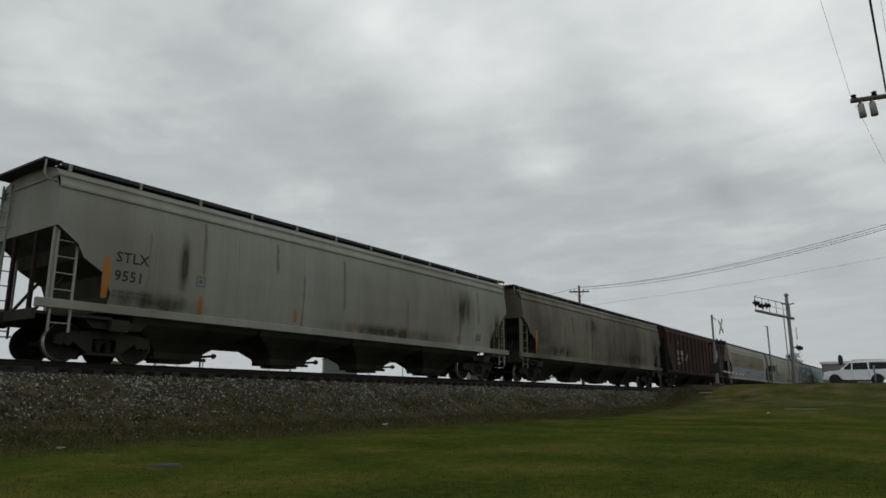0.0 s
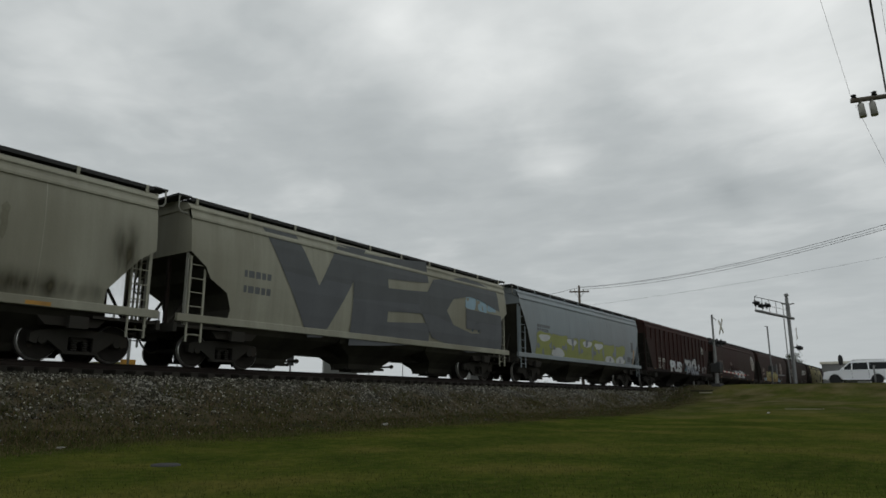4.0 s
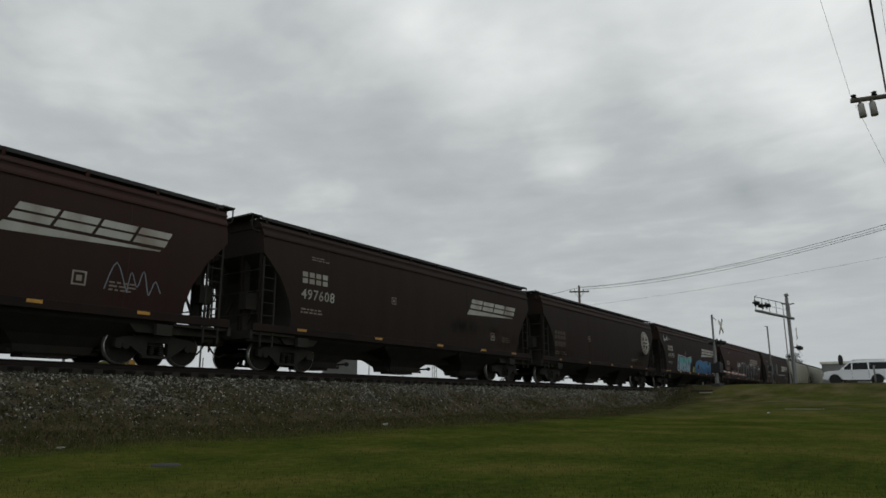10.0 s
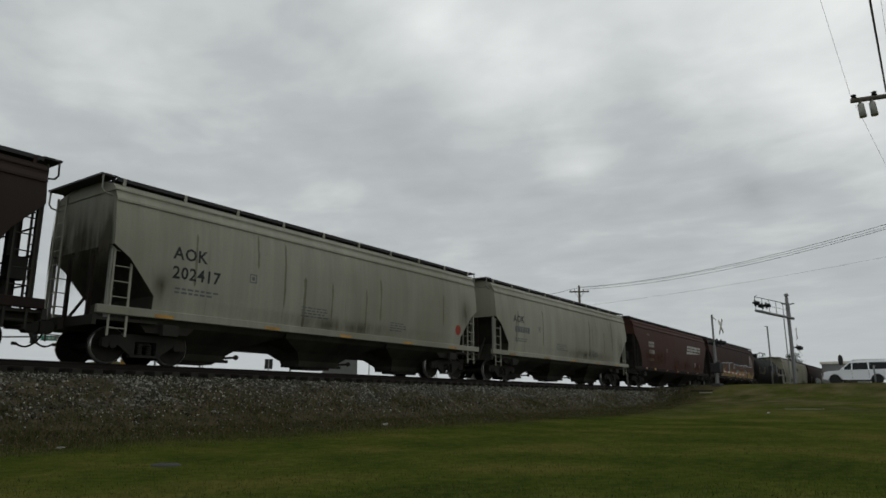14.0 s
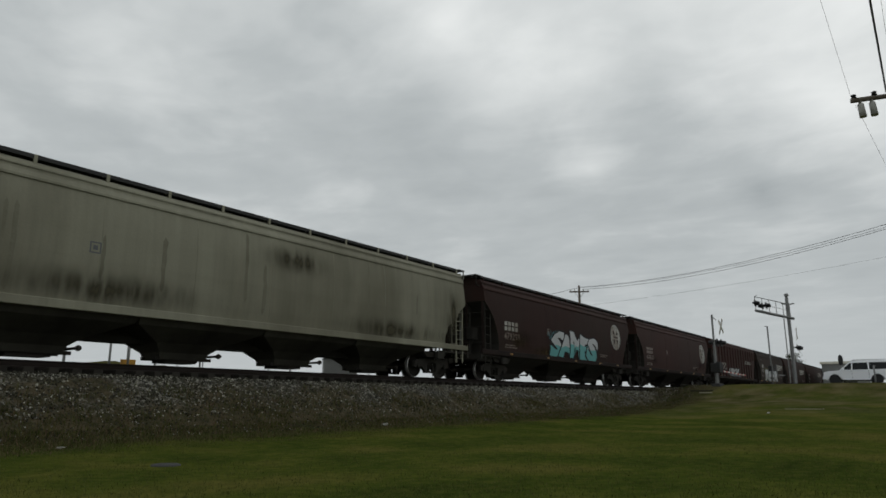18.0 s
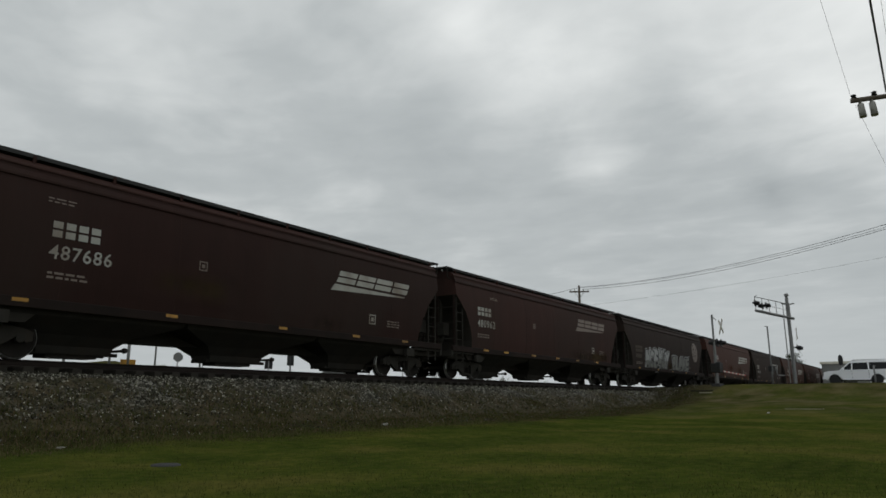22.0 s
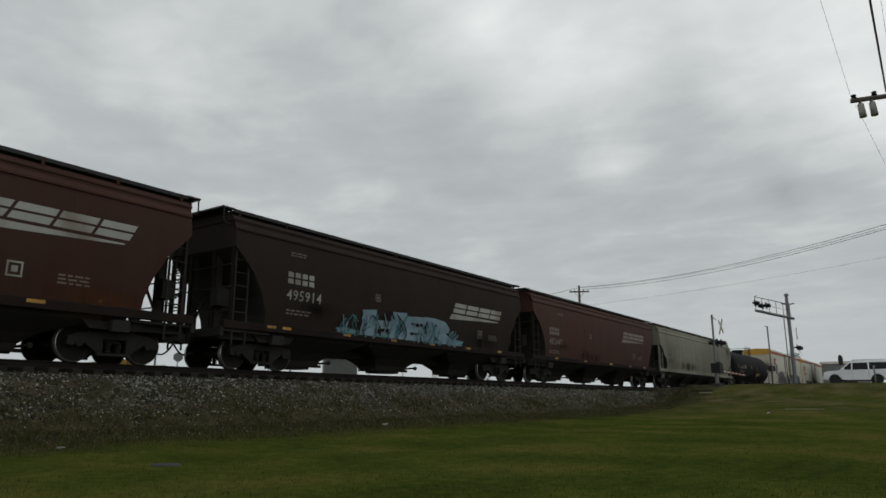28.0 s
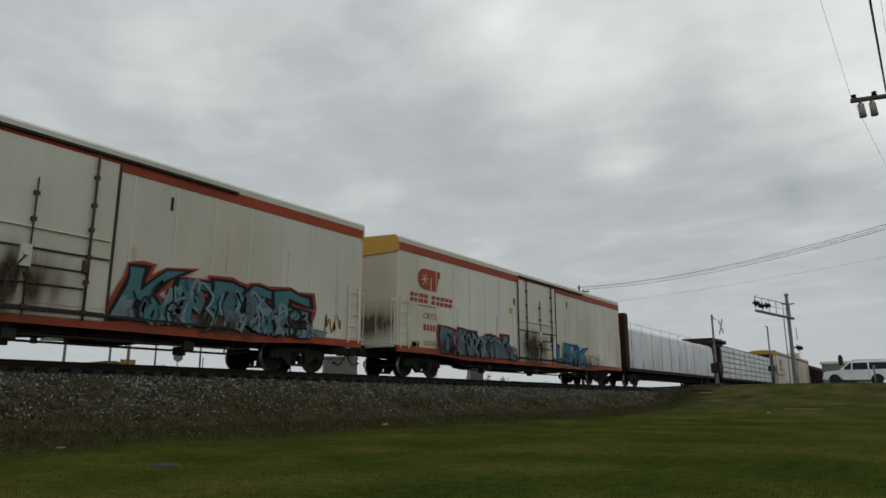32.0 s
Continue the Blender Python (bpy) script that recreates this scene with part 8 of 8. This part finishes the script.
# ---- the white sport utility vehicle that waits at the gate ----
def suv():
    car = thing("sport_utility_vehicle", "white sport utility vehicle waiting at the lowered gate", "car", at=(65.6, 4.85, road_height(64.5, 4.75)), turn=96)
    L, Wd = 2.56, 0.98
    side = [(-L, 0.55), (-L + 0.02, 0.95), (-L + 0.10, 1.12), (L - 1.35, 1.14), (L - 0.30, 1.06), (L - 0.04, 0.98), (L, 0.62), (L - 0.06, 0.42)]

    def arch(cx, r=0.47):
        return [(cx + r * math.cos(a), 0.40 + r * math.sin(a)) for a in [math.pi * k / 8 for k in range(9)]]
    outline = side + [(L - 0.3, 0.33)] + [(x, max(0.33, z)) for x, z in arch(1.76)] + [(0.9, 0.30), (-0.7, 0.30)] + [(x, max(0.33, z)) for x, z in arch(-1.20)] + [(-L + 0.35, 0.38)]
    bm = bmesh.new()
    prism(bm, outline, -Wd, Wd)
    part("body", bevelled(bm, 0.035, 2), M["car_white"], car)
    bm = bmesh.new()
    base = [(-L + 0.08, 1.10), (1.42, 1.12), (0.62, 1.80), (0.30, 1.88), (-L + 0.35, 1.90), (-L + 0.18, 1.80)]
    loft(bm, [[(x, -(Wd - 0.05 - 0.20 * max(0, z - 1.1)), z) for x, z in base], [(x, Wd - 0.05 - 0.20 * max(0, z - 1.1), z) for x, z in base]])
    part("cabin", bevelled(bm, 0.05, 2), M["car_white"], car)
    for s in (-1, 1):
        for pts in ([(0.55, 1.17), (1.22, 1.17), (0.62, 1.68), (0.50, 1.70)], [(-0.62, 1.17), (0.45, 1.17), (0.42, 1.70), (-0.60, 1.72)], [(-2.30, 1.19), (-0.72, 1.17), (-0.72, 1.72), (-2.12, 1.73)]):
            bm = bmesh.new()
            loft(bm, [[(x, s * (Wd - 0.05 - 0.20 * (z - 1.1) + k), z) for x, z in pts] for k in (0.008, -0.02)])
            part("side_window", bm, M["glass"], car, "dark tinted side window")
        for x0, x1 in ((0.50, 1.30), (-0.66, 0.47)):
            bm = bmesh.new()
            box(bm, x0 + 0.02, x0 + 0.03, s * (Wd + 0.004) - 0.003, s * (Wd + 0.004) + 0.003, 0.45, 1.12)
            part("door_gap", bm, M["rubber"], car)
            bm = bmesh.new()
            box(bm, x0 + 0.1, x0 + 0.28, s * (Wd + 0.015) - 0.02, s * (Wd + 0.015) + 0.02, 0.97, 1.01)
            part("door_handle", bevelled(bm, 0.008), M["car_white"], car)
        bm = bmesh.new()
        box(bm, 1.02, 1.22, s * (Wd + 0.12) - 0.11, s * (Wd + 0.12) + 0.11, 1.13, 1.32)
        part("mirror", bevelled(bm, 0.04, 2), M["car_white"], car)
        bm = bmesh.new()
        box(bm, -L + 0.4, 0.4, s * 0.68 - 0.025, s * 0.68 + 0.025, 1.93, 1.97)
        for x in (-2.2, -1.2, -0.3, 0.3):
            box(bm, x - 0.05, x + 0.05, s * 0.68 - 0.02, s * 0.68 + 0.02, 1.88, 1.93)
        part("roof_rail", bm, M["chrome"], car)
        bm = bmesh.new()
        box(bm, -1.0, 1.3, s * (Wd - 0.04) - 0.09, s * (Wd - 0.04) + 0.09, 0.30, 0.36)
        part("running_board", bevelled(bm, 0.01), M["rubber"], car)
        bm = bmesh.new()
        box(bm, L - 0.16, L - 0.01, s * 0.72 - 0.2, s * 0.72 + 0.2, 0.80, 0.97)
        part("headlight", bevelled(bm, 0.03), M["chrome"], car, "clear unlit headlight")
        bm = bmesh.new()
        box(bm, -L - 0.004, -L + 0.1, s * 0.86 - 0.1, s * 0.86 + 0.1, 0.9, 1.4)
        part("tail_light", bevelled(bm, 0.02), M["red"], car)
        for x in (1.76, -1.20):
            bm = bmesh.new()
            lathe(bm, [(0.26, -0.12), (0.385, -0.125), (0.40, -0.09), (0.40, 0.09), (0.385, 0.125), (0.26, 0.12)], 28, "y")
            tyre = part("wheel", bm, M["rubber"], car, "tyre", at=(x, s * 0.86, 0.40))
            bm = bmesh.new()
            lathe(bm, [(0.05, -0.06), (0.20, -0.05), (0.255, -0.10), (0.265, -0.12), (0.265, 0.1), (0.05, 0.1)], 24, "y")
            part("rim", bm, M["chrome"], tyre, "alloy rim").rotation_euler = (0, 0, 0 if s < 0 else math.pi)
    bm = bmesh.new()
    loft(bm, [[(1.44, -0.84, 1.14), (1.44, 0.84, 1.14), (0.66, 0.72, 1.79), (0.66, -0.72, 1.79)], [(1.40, -0.84, 1.13), (1.40, 0.84, 1.13), (0.62, 0.72, 1.77), (0.62, -0.72, 1.77)]])
    part("windscreen", bm, M["glass"], car)
    bm = bmesh.new()
    box(bm, L - 0.10, L + 0.07, -0.94, 0.94, 0.40, 0.66)
    part("front_bumper", bevelled(bm, 0.05, 2), M["car_white"], car)
    bm = bmesh.new()
    box(bm, L - 0.08, L + 0.02, -0.5, 0.5, 0.70, 0.96)
    part("grille", bm, M["signal"], car)
    bm = bmesh.new()
    box(bm, -L - 0.08, -L + 0.1, -0.94, 0.94, 0.42, 0.66)
    part("rear_bumper", bevelled(bm, 0.05, 2), M["car_white"], car)


suv()

# ---- roadside things on the camera's side ----
bm = bmesh.new()
tube(bm, (0, 0, 0), (0, 0, 1.15), 0.05, 8)
tube(bm, (0, 0, 1.15), (0, 0, 1.2), 0.055, 8)
solid("marker_post", bm, M["galv"], "grey marker post at the road's edge", "post", at=(51.2, 2.95, 0.02))
bm = bmesh.new()
lathe(bm, [(0.02, 0.045), (0.17, 0.045), (0.19, 0.035), (0.20, 0.015), (0.235, 0.015), (0.25, -0.05)], 26, "z")
solid("manhole_cover", bm, M["asphalt"], "round iron manhole cover set in the grass", "manhole", at=(5.85, 8.75, ground_height(5.85, 8.75) - 0.02))
rd = random.Random(8)


def litter(name, x, y, sx, sy, label, category):
    bm = bmesh.new()
    box(bm, -sx, sx, -sy, sy, 0.0, 0.03)
    for v in bm.verts:
        v.co.z += rd.uniform(-0.01, 0.03)
    solid(name, bm, M["marking"], label, category, at=(x, y, max(ground_height(x, y), ballast_height(x, y) if y > 12 else -9) + 0.01), turn=rd.uniform(0, 90))


litter("paper_scrap", 15.3, 12.75, 0.13, 0.07, "pale paper scrap in the grass", "litter")
litter("paper_scrap", 5.9, 11.7, 0.06, 0.05, "pale paper scrap in the grass", "litter")
litter("paper_scrap", 33.0, 6.0, 0.04, 0.04, "white paper scrap on the lawn", "litter")
bm = bmesh.new()
box(bm, -0.75, 0.75, -0.06, 0.06, 0, 0.06)
solid("loose_plank", bevelled(bm, 0.008), M["tan"], "pale weathered plank lying on the bank", "plank", at=(46.1, 11.75, ground_height(46.1, 11.75) + 0.02), turn=-35)
bm = bmesh.new()
box(bm, -0.7, 0.7, -0.06, 0.06, 0, 0.06)
solid("loose_plank", bevelled(bm, 0.008), M["tie"], "dark weathered plank lying on the bank", "plank", at=(46.5, 12.3, ground_height(46.5, 12.3) + 0.02), turn=-85)

bm = bmesh.new()
box(bm, -0.06, 0.06, -0.8, 0.8, -0.05, 0.022)
solid("concrete_strip", bevelled(bm, 0.01), M["tan"], "low pale concrete strip set in the grass", "kerb", at=(36.0, 5.0, ground_height(36.0, 5.0)), turn=6)

# ---- beyond the track ----
FAR = -0.75


def post_thing(name, x, y, h, r, label, category, material="galv", z=FAR):
    bm = bmesh.new()
    tube(bm, (0, 0, 0), (0, 0, h), r, 10)
    return solid(name, bm, M[material], label, category, at=(x, y, z))


signal_mast = thing("traffic_signal", "mast-arm traffic signal with dark heads and a green street sign", "traffic signal", at=(30.6, 62.0, FAR))
bm = bmesh.new()
tube(bm, (0, 0, 0), (0, 0, 6.2), 0.14, 12, 0.11)
part("post", bm, M["galv"], signal_mast)
bm = bmesh.new()
tube(bm, (0, 0, 5.35), (-5.6, 8.2, 5.30), 0.09, 10, 0.06)
part("mast_arm", bm, M["galv"], signal_mast)
for k in (0.30, 0.72, 1.0):
    x, y = -5.6 * k, 8.2 * k
    bm = bmesh.new()
    box(bm, x - 0.28, x + 0.28, y - 0.32, y - 0.10, 4.72, 5.85)
    head = part("signal_head", bevelled(bm, 0.04), M["signal"], signal_mast, "dark three-lamp signal head")
    for j in range(3):
        bm = bmesh.new()
        tube(bm, (x, y - 0.32, 4.93 + 0.35 * j), (x, y - 0.48, 4.90 + 0.35 * j), 0.13, 12)
        part("visor", bm, M["signal"], head)
bm = bmesh.new()
box(bm, -0.95, 0.95, -0.02, 0.02, -0.22, 0.22)
part("street_sign", bm, M["green_sign"], signal_mast, "green street sign", at=(-0.68, 0.92, 5.18)).rotation_euler = (0, 0, radians(-25))
bm = bmesh.new()
for k in range(5):
    box(bm, -0.7 + k * 0.3, -0.48 + k * 0.3, -0.028, -0.022, -0.09, 0.09)
part("sign_bars", bm, M["marking"], signal_mast, at=(-0.68, 0.92, 5.18)).rotation_euler = (0, 0, radians(-25))

for x, y, r in ((24.7, 44.1, 0.075), (26.4, 41.6, 0.06), (28.1, 39.2, 0.06)):
    post_thing("timber_post", x, y, 5.6, r, "plain tall grey post beyond the track", "post", "galv")
arrow = thing("warning_sign", "yellow two-panel warning sign on a grey post", "road sign", at=(25.4, 43.1, FAR))
bm = bmesh.new()
tube(bm, (0, 0, 0), (0, 0, 5.8), 0.10, 10)
part("post", bm, M["galv"], arrow)
for s in (-1, 1):
    bm = bmesh.new()
    box(bm, 0.08 if s > 0 else -0.46, 0.46 if s > 0 else -0.08, -0.12, -0.10, 2.12, 2.46)
    part("panel", bm, M["reflector"], arrow).rotation_euler = (0, 0, radians(-25))
stop = thing("stop_sign", "grey back of an octagonal sign on a post", "road sign", at=(34.5, 51.1, FAR))
bm = bmesh.new()
tube(bm, (0, 0.05, 0), (0, 0.05, 3.75), 0.045, 8)
tube(bm, (0.2, 0.05, 0), (0.2, 0.05, 2.6), 0.045, 8)
part("post", bm, M["galv"], stop)
bm = bmesh.new()
loft(bm, [[(0.40 * math.cos(radians(22.5 + 45 * i)), y, 3.35 + 0.40 * math.sin(radians(22.5 + 45 * i))) for i in range(8)] for y in (-0.01, 0.01)])
part("panel", bm, M["galv"], stop).rotation_euler = (0, 0, radians(-30))
for x, y, h in ((28.4, 39.3, 2.6), (34.8, 30.4, 2.2), (46.2, 36.6, 3.2)):
    post_thing("thin_post", x, y, h, 0.035, "thin grey post beyond the track", "post")
sq = thing("roadside_sign", "grey square sign seen from behind", "road sign", at=(33.8, 39.1, FAR))
bm = bmesh.new()
tube(bm, (0, 0, 0), (0, 0, 2.7), 0.04, 8)
part("post", bm, M["galv"], sq)
bm = bmesh.new()
box(bm, -0.28, 0.28, -0.01, 0.01, 2.05, 2.75)
part("panel", bm, M["signal"], sq).rotation_euler = (0, 0, radians(-40))
ped = thing("pedestrian_signal", "dark signal head on a short pole", "signal", at=(37.8, 41.2, FAR))
bm = bmesh.new()
tube(bm, (0, 0, 0), (0, 0, 3.2), 0.06, 8)
part("post", bm, M["signal"], ped)
bm = bmesh.new()
box(bm, -0.2, 0.2, -0.2, 0.2, 2.5, 3.3)
part("signal_head", bevelled(bm, 0.03), M["signal"], ped)

bungalow = thing("signal_bungalow", "beige metal signal equipment hut beside the track", "equipment hut", at=(30.0, 28.5, FAR), turn=-42)
bm = bmesh.new()
box(bm, -0.95, 0.95, -0.9, 0.9, 0.1, 2.2)
part("walls", bevelled(bm, 0.02), M["galv"], bungalow)
bm = bmesh.new()
prism(bm, [(-1.02, 2.2), (1.02, 2.2), (0.9, 2.32), (-0.9, 2.32)], -0.98, 0.98)
part("roof", bm, M["galv"], bungalow)
bm = bmesh.new()
box(bm, 0.1, 0.85, -0.93, -0.90, 0.2, 2.05)
door = part("door", bm, M["galv"], bungalow)
bm = bmesh.new()
box(bm, 0.16, 0.22, -0.96, -0.93, 1.0, 1.2)
part("door_handle", bm, M["signal"], door)
bm = bmesh.new()
box(bm, -1.1, 1.1, -1.05, 1.05, -0.2, 0.1)
part("footing", bm, M["concrete"], bungalow)
cab = thing("signal_cabinet", "small grey equipment cabinet beside the track", "equipment hut", at=(38.4, 24.4, FAR), turn=-40)
bm = bmesh.new()
box(bm, -0.45, 0.45, -0.35, 0.35, 0.1, 1.95)
part("body", bevelled(bm, 0.03), M["galv"], cab)
bm = bmesh.new()
box(bm, -0.5, 0.5, -0.4, 0.4, -0.1, 0.1)
part("footing", bm, M["concrete"], cab)


def parked_car(x, y, turn):
    car = thing("parked_car", "dark parked car beyond the track", "car", at=(x, y, FAR), turn=turn)
    bm = bmesh.new()
    prism(bm, [(-2.2, 0.35), (-2.2, 0.85), (-1.9, 0.95), (1.0, 0.95), (2.1, 0.85), (2.25, 0.6), (2.2, 0.35)], -0.88, 0.88)
    part("body", bevelled(bm, 0.05, 2), M["signal"], car)
    bm = bmesh.new()
    loft(bm, [[(-2.0, s * 0.82, 0.94), (1.0, s * 0.82, 0.94), (0.35, s * 0.65, 1.46), (-1.4, s * 0.65, 1.48)] for s in (-1, 1)])
    part("cabin", bevelled(bm, 0.05, 2), M["glass"], car)
    for xx in (-1.35, 1.4):
        for s in (-1, 1):
            bm = bmesh.new()
            lathe(bm, [(0.2, -0.1), (0.31, -0.1), (0.33, 0), (0.31, 0.1), (0.2, 0.1)], 18, "y")
            part("wheel", bm, M["rubber"], car, at=(xx, s * 0.78, 0.33))


parked_car(33.5, 34.4, 40)


def bare_shrub(x, y, h, seed):
    """A leafless shrub: forking stems with a haze of twigs."""
    rng = random.Random(seed)
    shrub = thing("bare_shrub", "bare grey-brown shrub beyond the track", "shrub", "shrubs beyond the track", at=(x, y, FAR))
    stems, twigs = bmesh.new(), bmesh.new()

    def grow(p, d, length, r, depth):
        q = p + d * length
        tube(stems if depth > 1 else twigs, p, q, r, 5, r * 0.65, False)
        if depth:
            for _ in range(3):
                nd = (d + Vector((rng.uniform(-0.8, 0.8), rng.uniform(-0.8, 0.8), rng.uniform(-0.2, 0.5)))).normalized()
                grow(p.lerp(q, rng.uniform(0.5, 1.0)), nd, length * rng.uniform(0.55, 0.8), r * 0.6, depth - 1)
    for _ in range(4):
        grow(Vector((rng.uniform(-0.3, 0.3), rng.uniform(-0.3, 0.3), 0)), Vector((rng.uniform(-0.4, 0.4), rng.uniform(-0.4, 0.4), 1)).normalized(), h * 0.38, 0.05, 3)
    part("stems", stems, M["tie"], shrub)
    part("twigs", twigs, M["dry"], shrub)


bare_shrub(43.5, 27.6, 2.4, 1)
bare_shrub(46.0, 28.0, 2.1, 2)
bare_shrub(50.5, 29.2, 2.2, 3)
bare_shrub(56.5, 28.6, 2.0, 5)
bare_shrub(33.0, 45.0, 2.0, 4)

def leafy_tree(x, y, h, spread, seed):
    """A tapered trunk, limbs and a ragged crown of small leaf sprays."""
    rng = random.Random(seed)
    tree = thing("tree", "dark green leafy tree far behind the train", "tree", at=(x, y, FAR))
    bm = bmesh.new()
    tube(bm, (0, 0, 0), (0.1, 0, h * 0.55), 0.28, 8, 0.14)
    part("trunk", bm, M["pole"], tree)
    tips = []
    limbs = bmesh.new()
    for k in range(9):
        a, z = k * 2.4, h * rng.uniform(0.35, 0.6)
        tip = Vector((math.cos(a) * spread * rng.uniform(0.4, 0.9), math.sin(a) * spread * rng.uniform(0.4, 0.9), h * rng.uniform(0.6, 0.95)))
        tube(limbs, (0.05, 0, z), tip, 0.09, 5, 0.03)
        tips.append(tip)
    part("limbs", limbs, M["pole"], tree)

    def spot(i):
        t = tips[rng.randrange(len(tips))]
        p = t + Vector((rng.gauss(0, 0.5), rng.gauss(0, 0.5), rng.gauss(0, 0.45)))
        return p, (0.16, 0.16, 0.20), Euler((rng.random() * 6, rng.random() * 6, rng.random() * 6)).to_quaternion()
    crown = new("crown", scatter_mesh("crown", 1800, spot, BLADE, M["leaf"]))
    crown.parent = tree


M["leaf"] = island_material("tree_leaves", (0.022, 0.034, 0.012), (0.060, 0.075, 0.028))
leafy_tree(200.0, 29.4, 12.0, 2.0, 3)
leafy_tree(214.0, 34.5, 10.5, 2.2, 4)

# a low hill far off, and a shed down the line
bm = bmesh.new()
rows = []
for i in range(33):
    a = radians(50 + 22 * i / 32)
    k = math.sin(math.pi * i / 32) ** 0.8
    crest = 4 + 40 * k * (0.85 + 0.15 * noise.noise(Vector((i * 0.35, 0, 0))))
    rows.append([bm.verts.new((r * math.cos(a), r * math.sin(a), z)) for r, z in ((640, -1.2), (720, crest * 0.6), (800, crest), (900, -1.2))])
for a, b in zip(rows, rows[1:]):
    for j in range(3):
        bm.faces.new((a[j], b[j], b[j + 1], a[j + 1])).smooth = True
tagged(new("distant_hill", mesh_of("distant_hill", bm, M["ground"])), "low grassy hill in the distance", "hill", kind="structure")

shed = thing("metal_shed", "grey metal shed with a pale roof edge beside the line", "shed", at=(122.0, 11.0, -0.5))
bm = bmesh.new()
box(bm, 0, 14, -3.2, 2.9, 0, 5.0)
part("walls", bm, M["galv"], shed)
bm = bmesh.new()
prism(bm, [(-0.3, 5.0), (14.3, 5.0), (14.3, 5.35), (7, 5.6), (-0.3, 5.35)], -3.5, 3.1)
part("roof", bm, M["white"], shed)
bm = bmesh.new()
box(bm, -0.05, -0.002, -1.6, 1.2, 0, 3.6)
part("door", bm, M["grate"], shed)
far_signal = thing("far_signal", "dark round-headed signal on a thin post", "signal", at=(84.0, 7.75, -0.3))
bm = bmesh.new()
tube(bm, (0, 0, 0), (0, 0, 3.4), 0.05, 8)
part("post", bm, M["galv"], far_signal)
bm = bmesh.new()
lathe(bm, [(0.05, -0.12), (0.28, -0.1), (0.30, 0.0), (0.28, 0.1), (0.05, 0.12)], 16, "x")
bmesh.ops.scale(bm, verts=bm.verts, vec=(1, 0.8, 1.9))
part("signal_head", bm, M["signal"], far_signal, at=(0, 0, 3.5))
far_pole2 = copy_thing(far_pole, pose(300, 24.5, -1.5, 0, 0, 20))
tagged(far_pole2, "weathered timber utility pole far down the line", "utility pole", "utility poles")
tower = thing("lattice_tower", "slim grey lattice tower far behind the train", "tower", at=(140, 101, -1.0))
for sx, sy in ((-0.5, -0.5), (0.5, -0.5), (0, 0.6)):
    bm = bmesh.new()
    tube(bm, (sx, sy, 0), (sx * 0.5, sy * 0.5, 27), 0.07, 6)
    part("leg", bm, M["galv"], tower)
for k in range(18):
    z = 1.5 * k
    f = 1 - 0.5 * z / 27
    bm = bmesh.new()
    pipe(bm, [(-0.5 * f, -0.5 * f, z), (0.5 * f, -0.5 * f, z + 1.4), (0, 0.6 * f, z), (-0.5 * f, -0.5 * f, z + 1.4)], 0.03, 4)
    part("bracing", bm, M["galv"], tower)


# ---- what moves ----
def motions():
    for car, s, length in train:
        walk(car, [(0.0, pose(s, TRACK, 0)), (32.0, pose(s - SPEED * 32.0, TRACK, 0))])
    walk(clouds, [(0.0, pose(0, 0, 0)), (32.0, pose(58, -84, 0))])


motions()
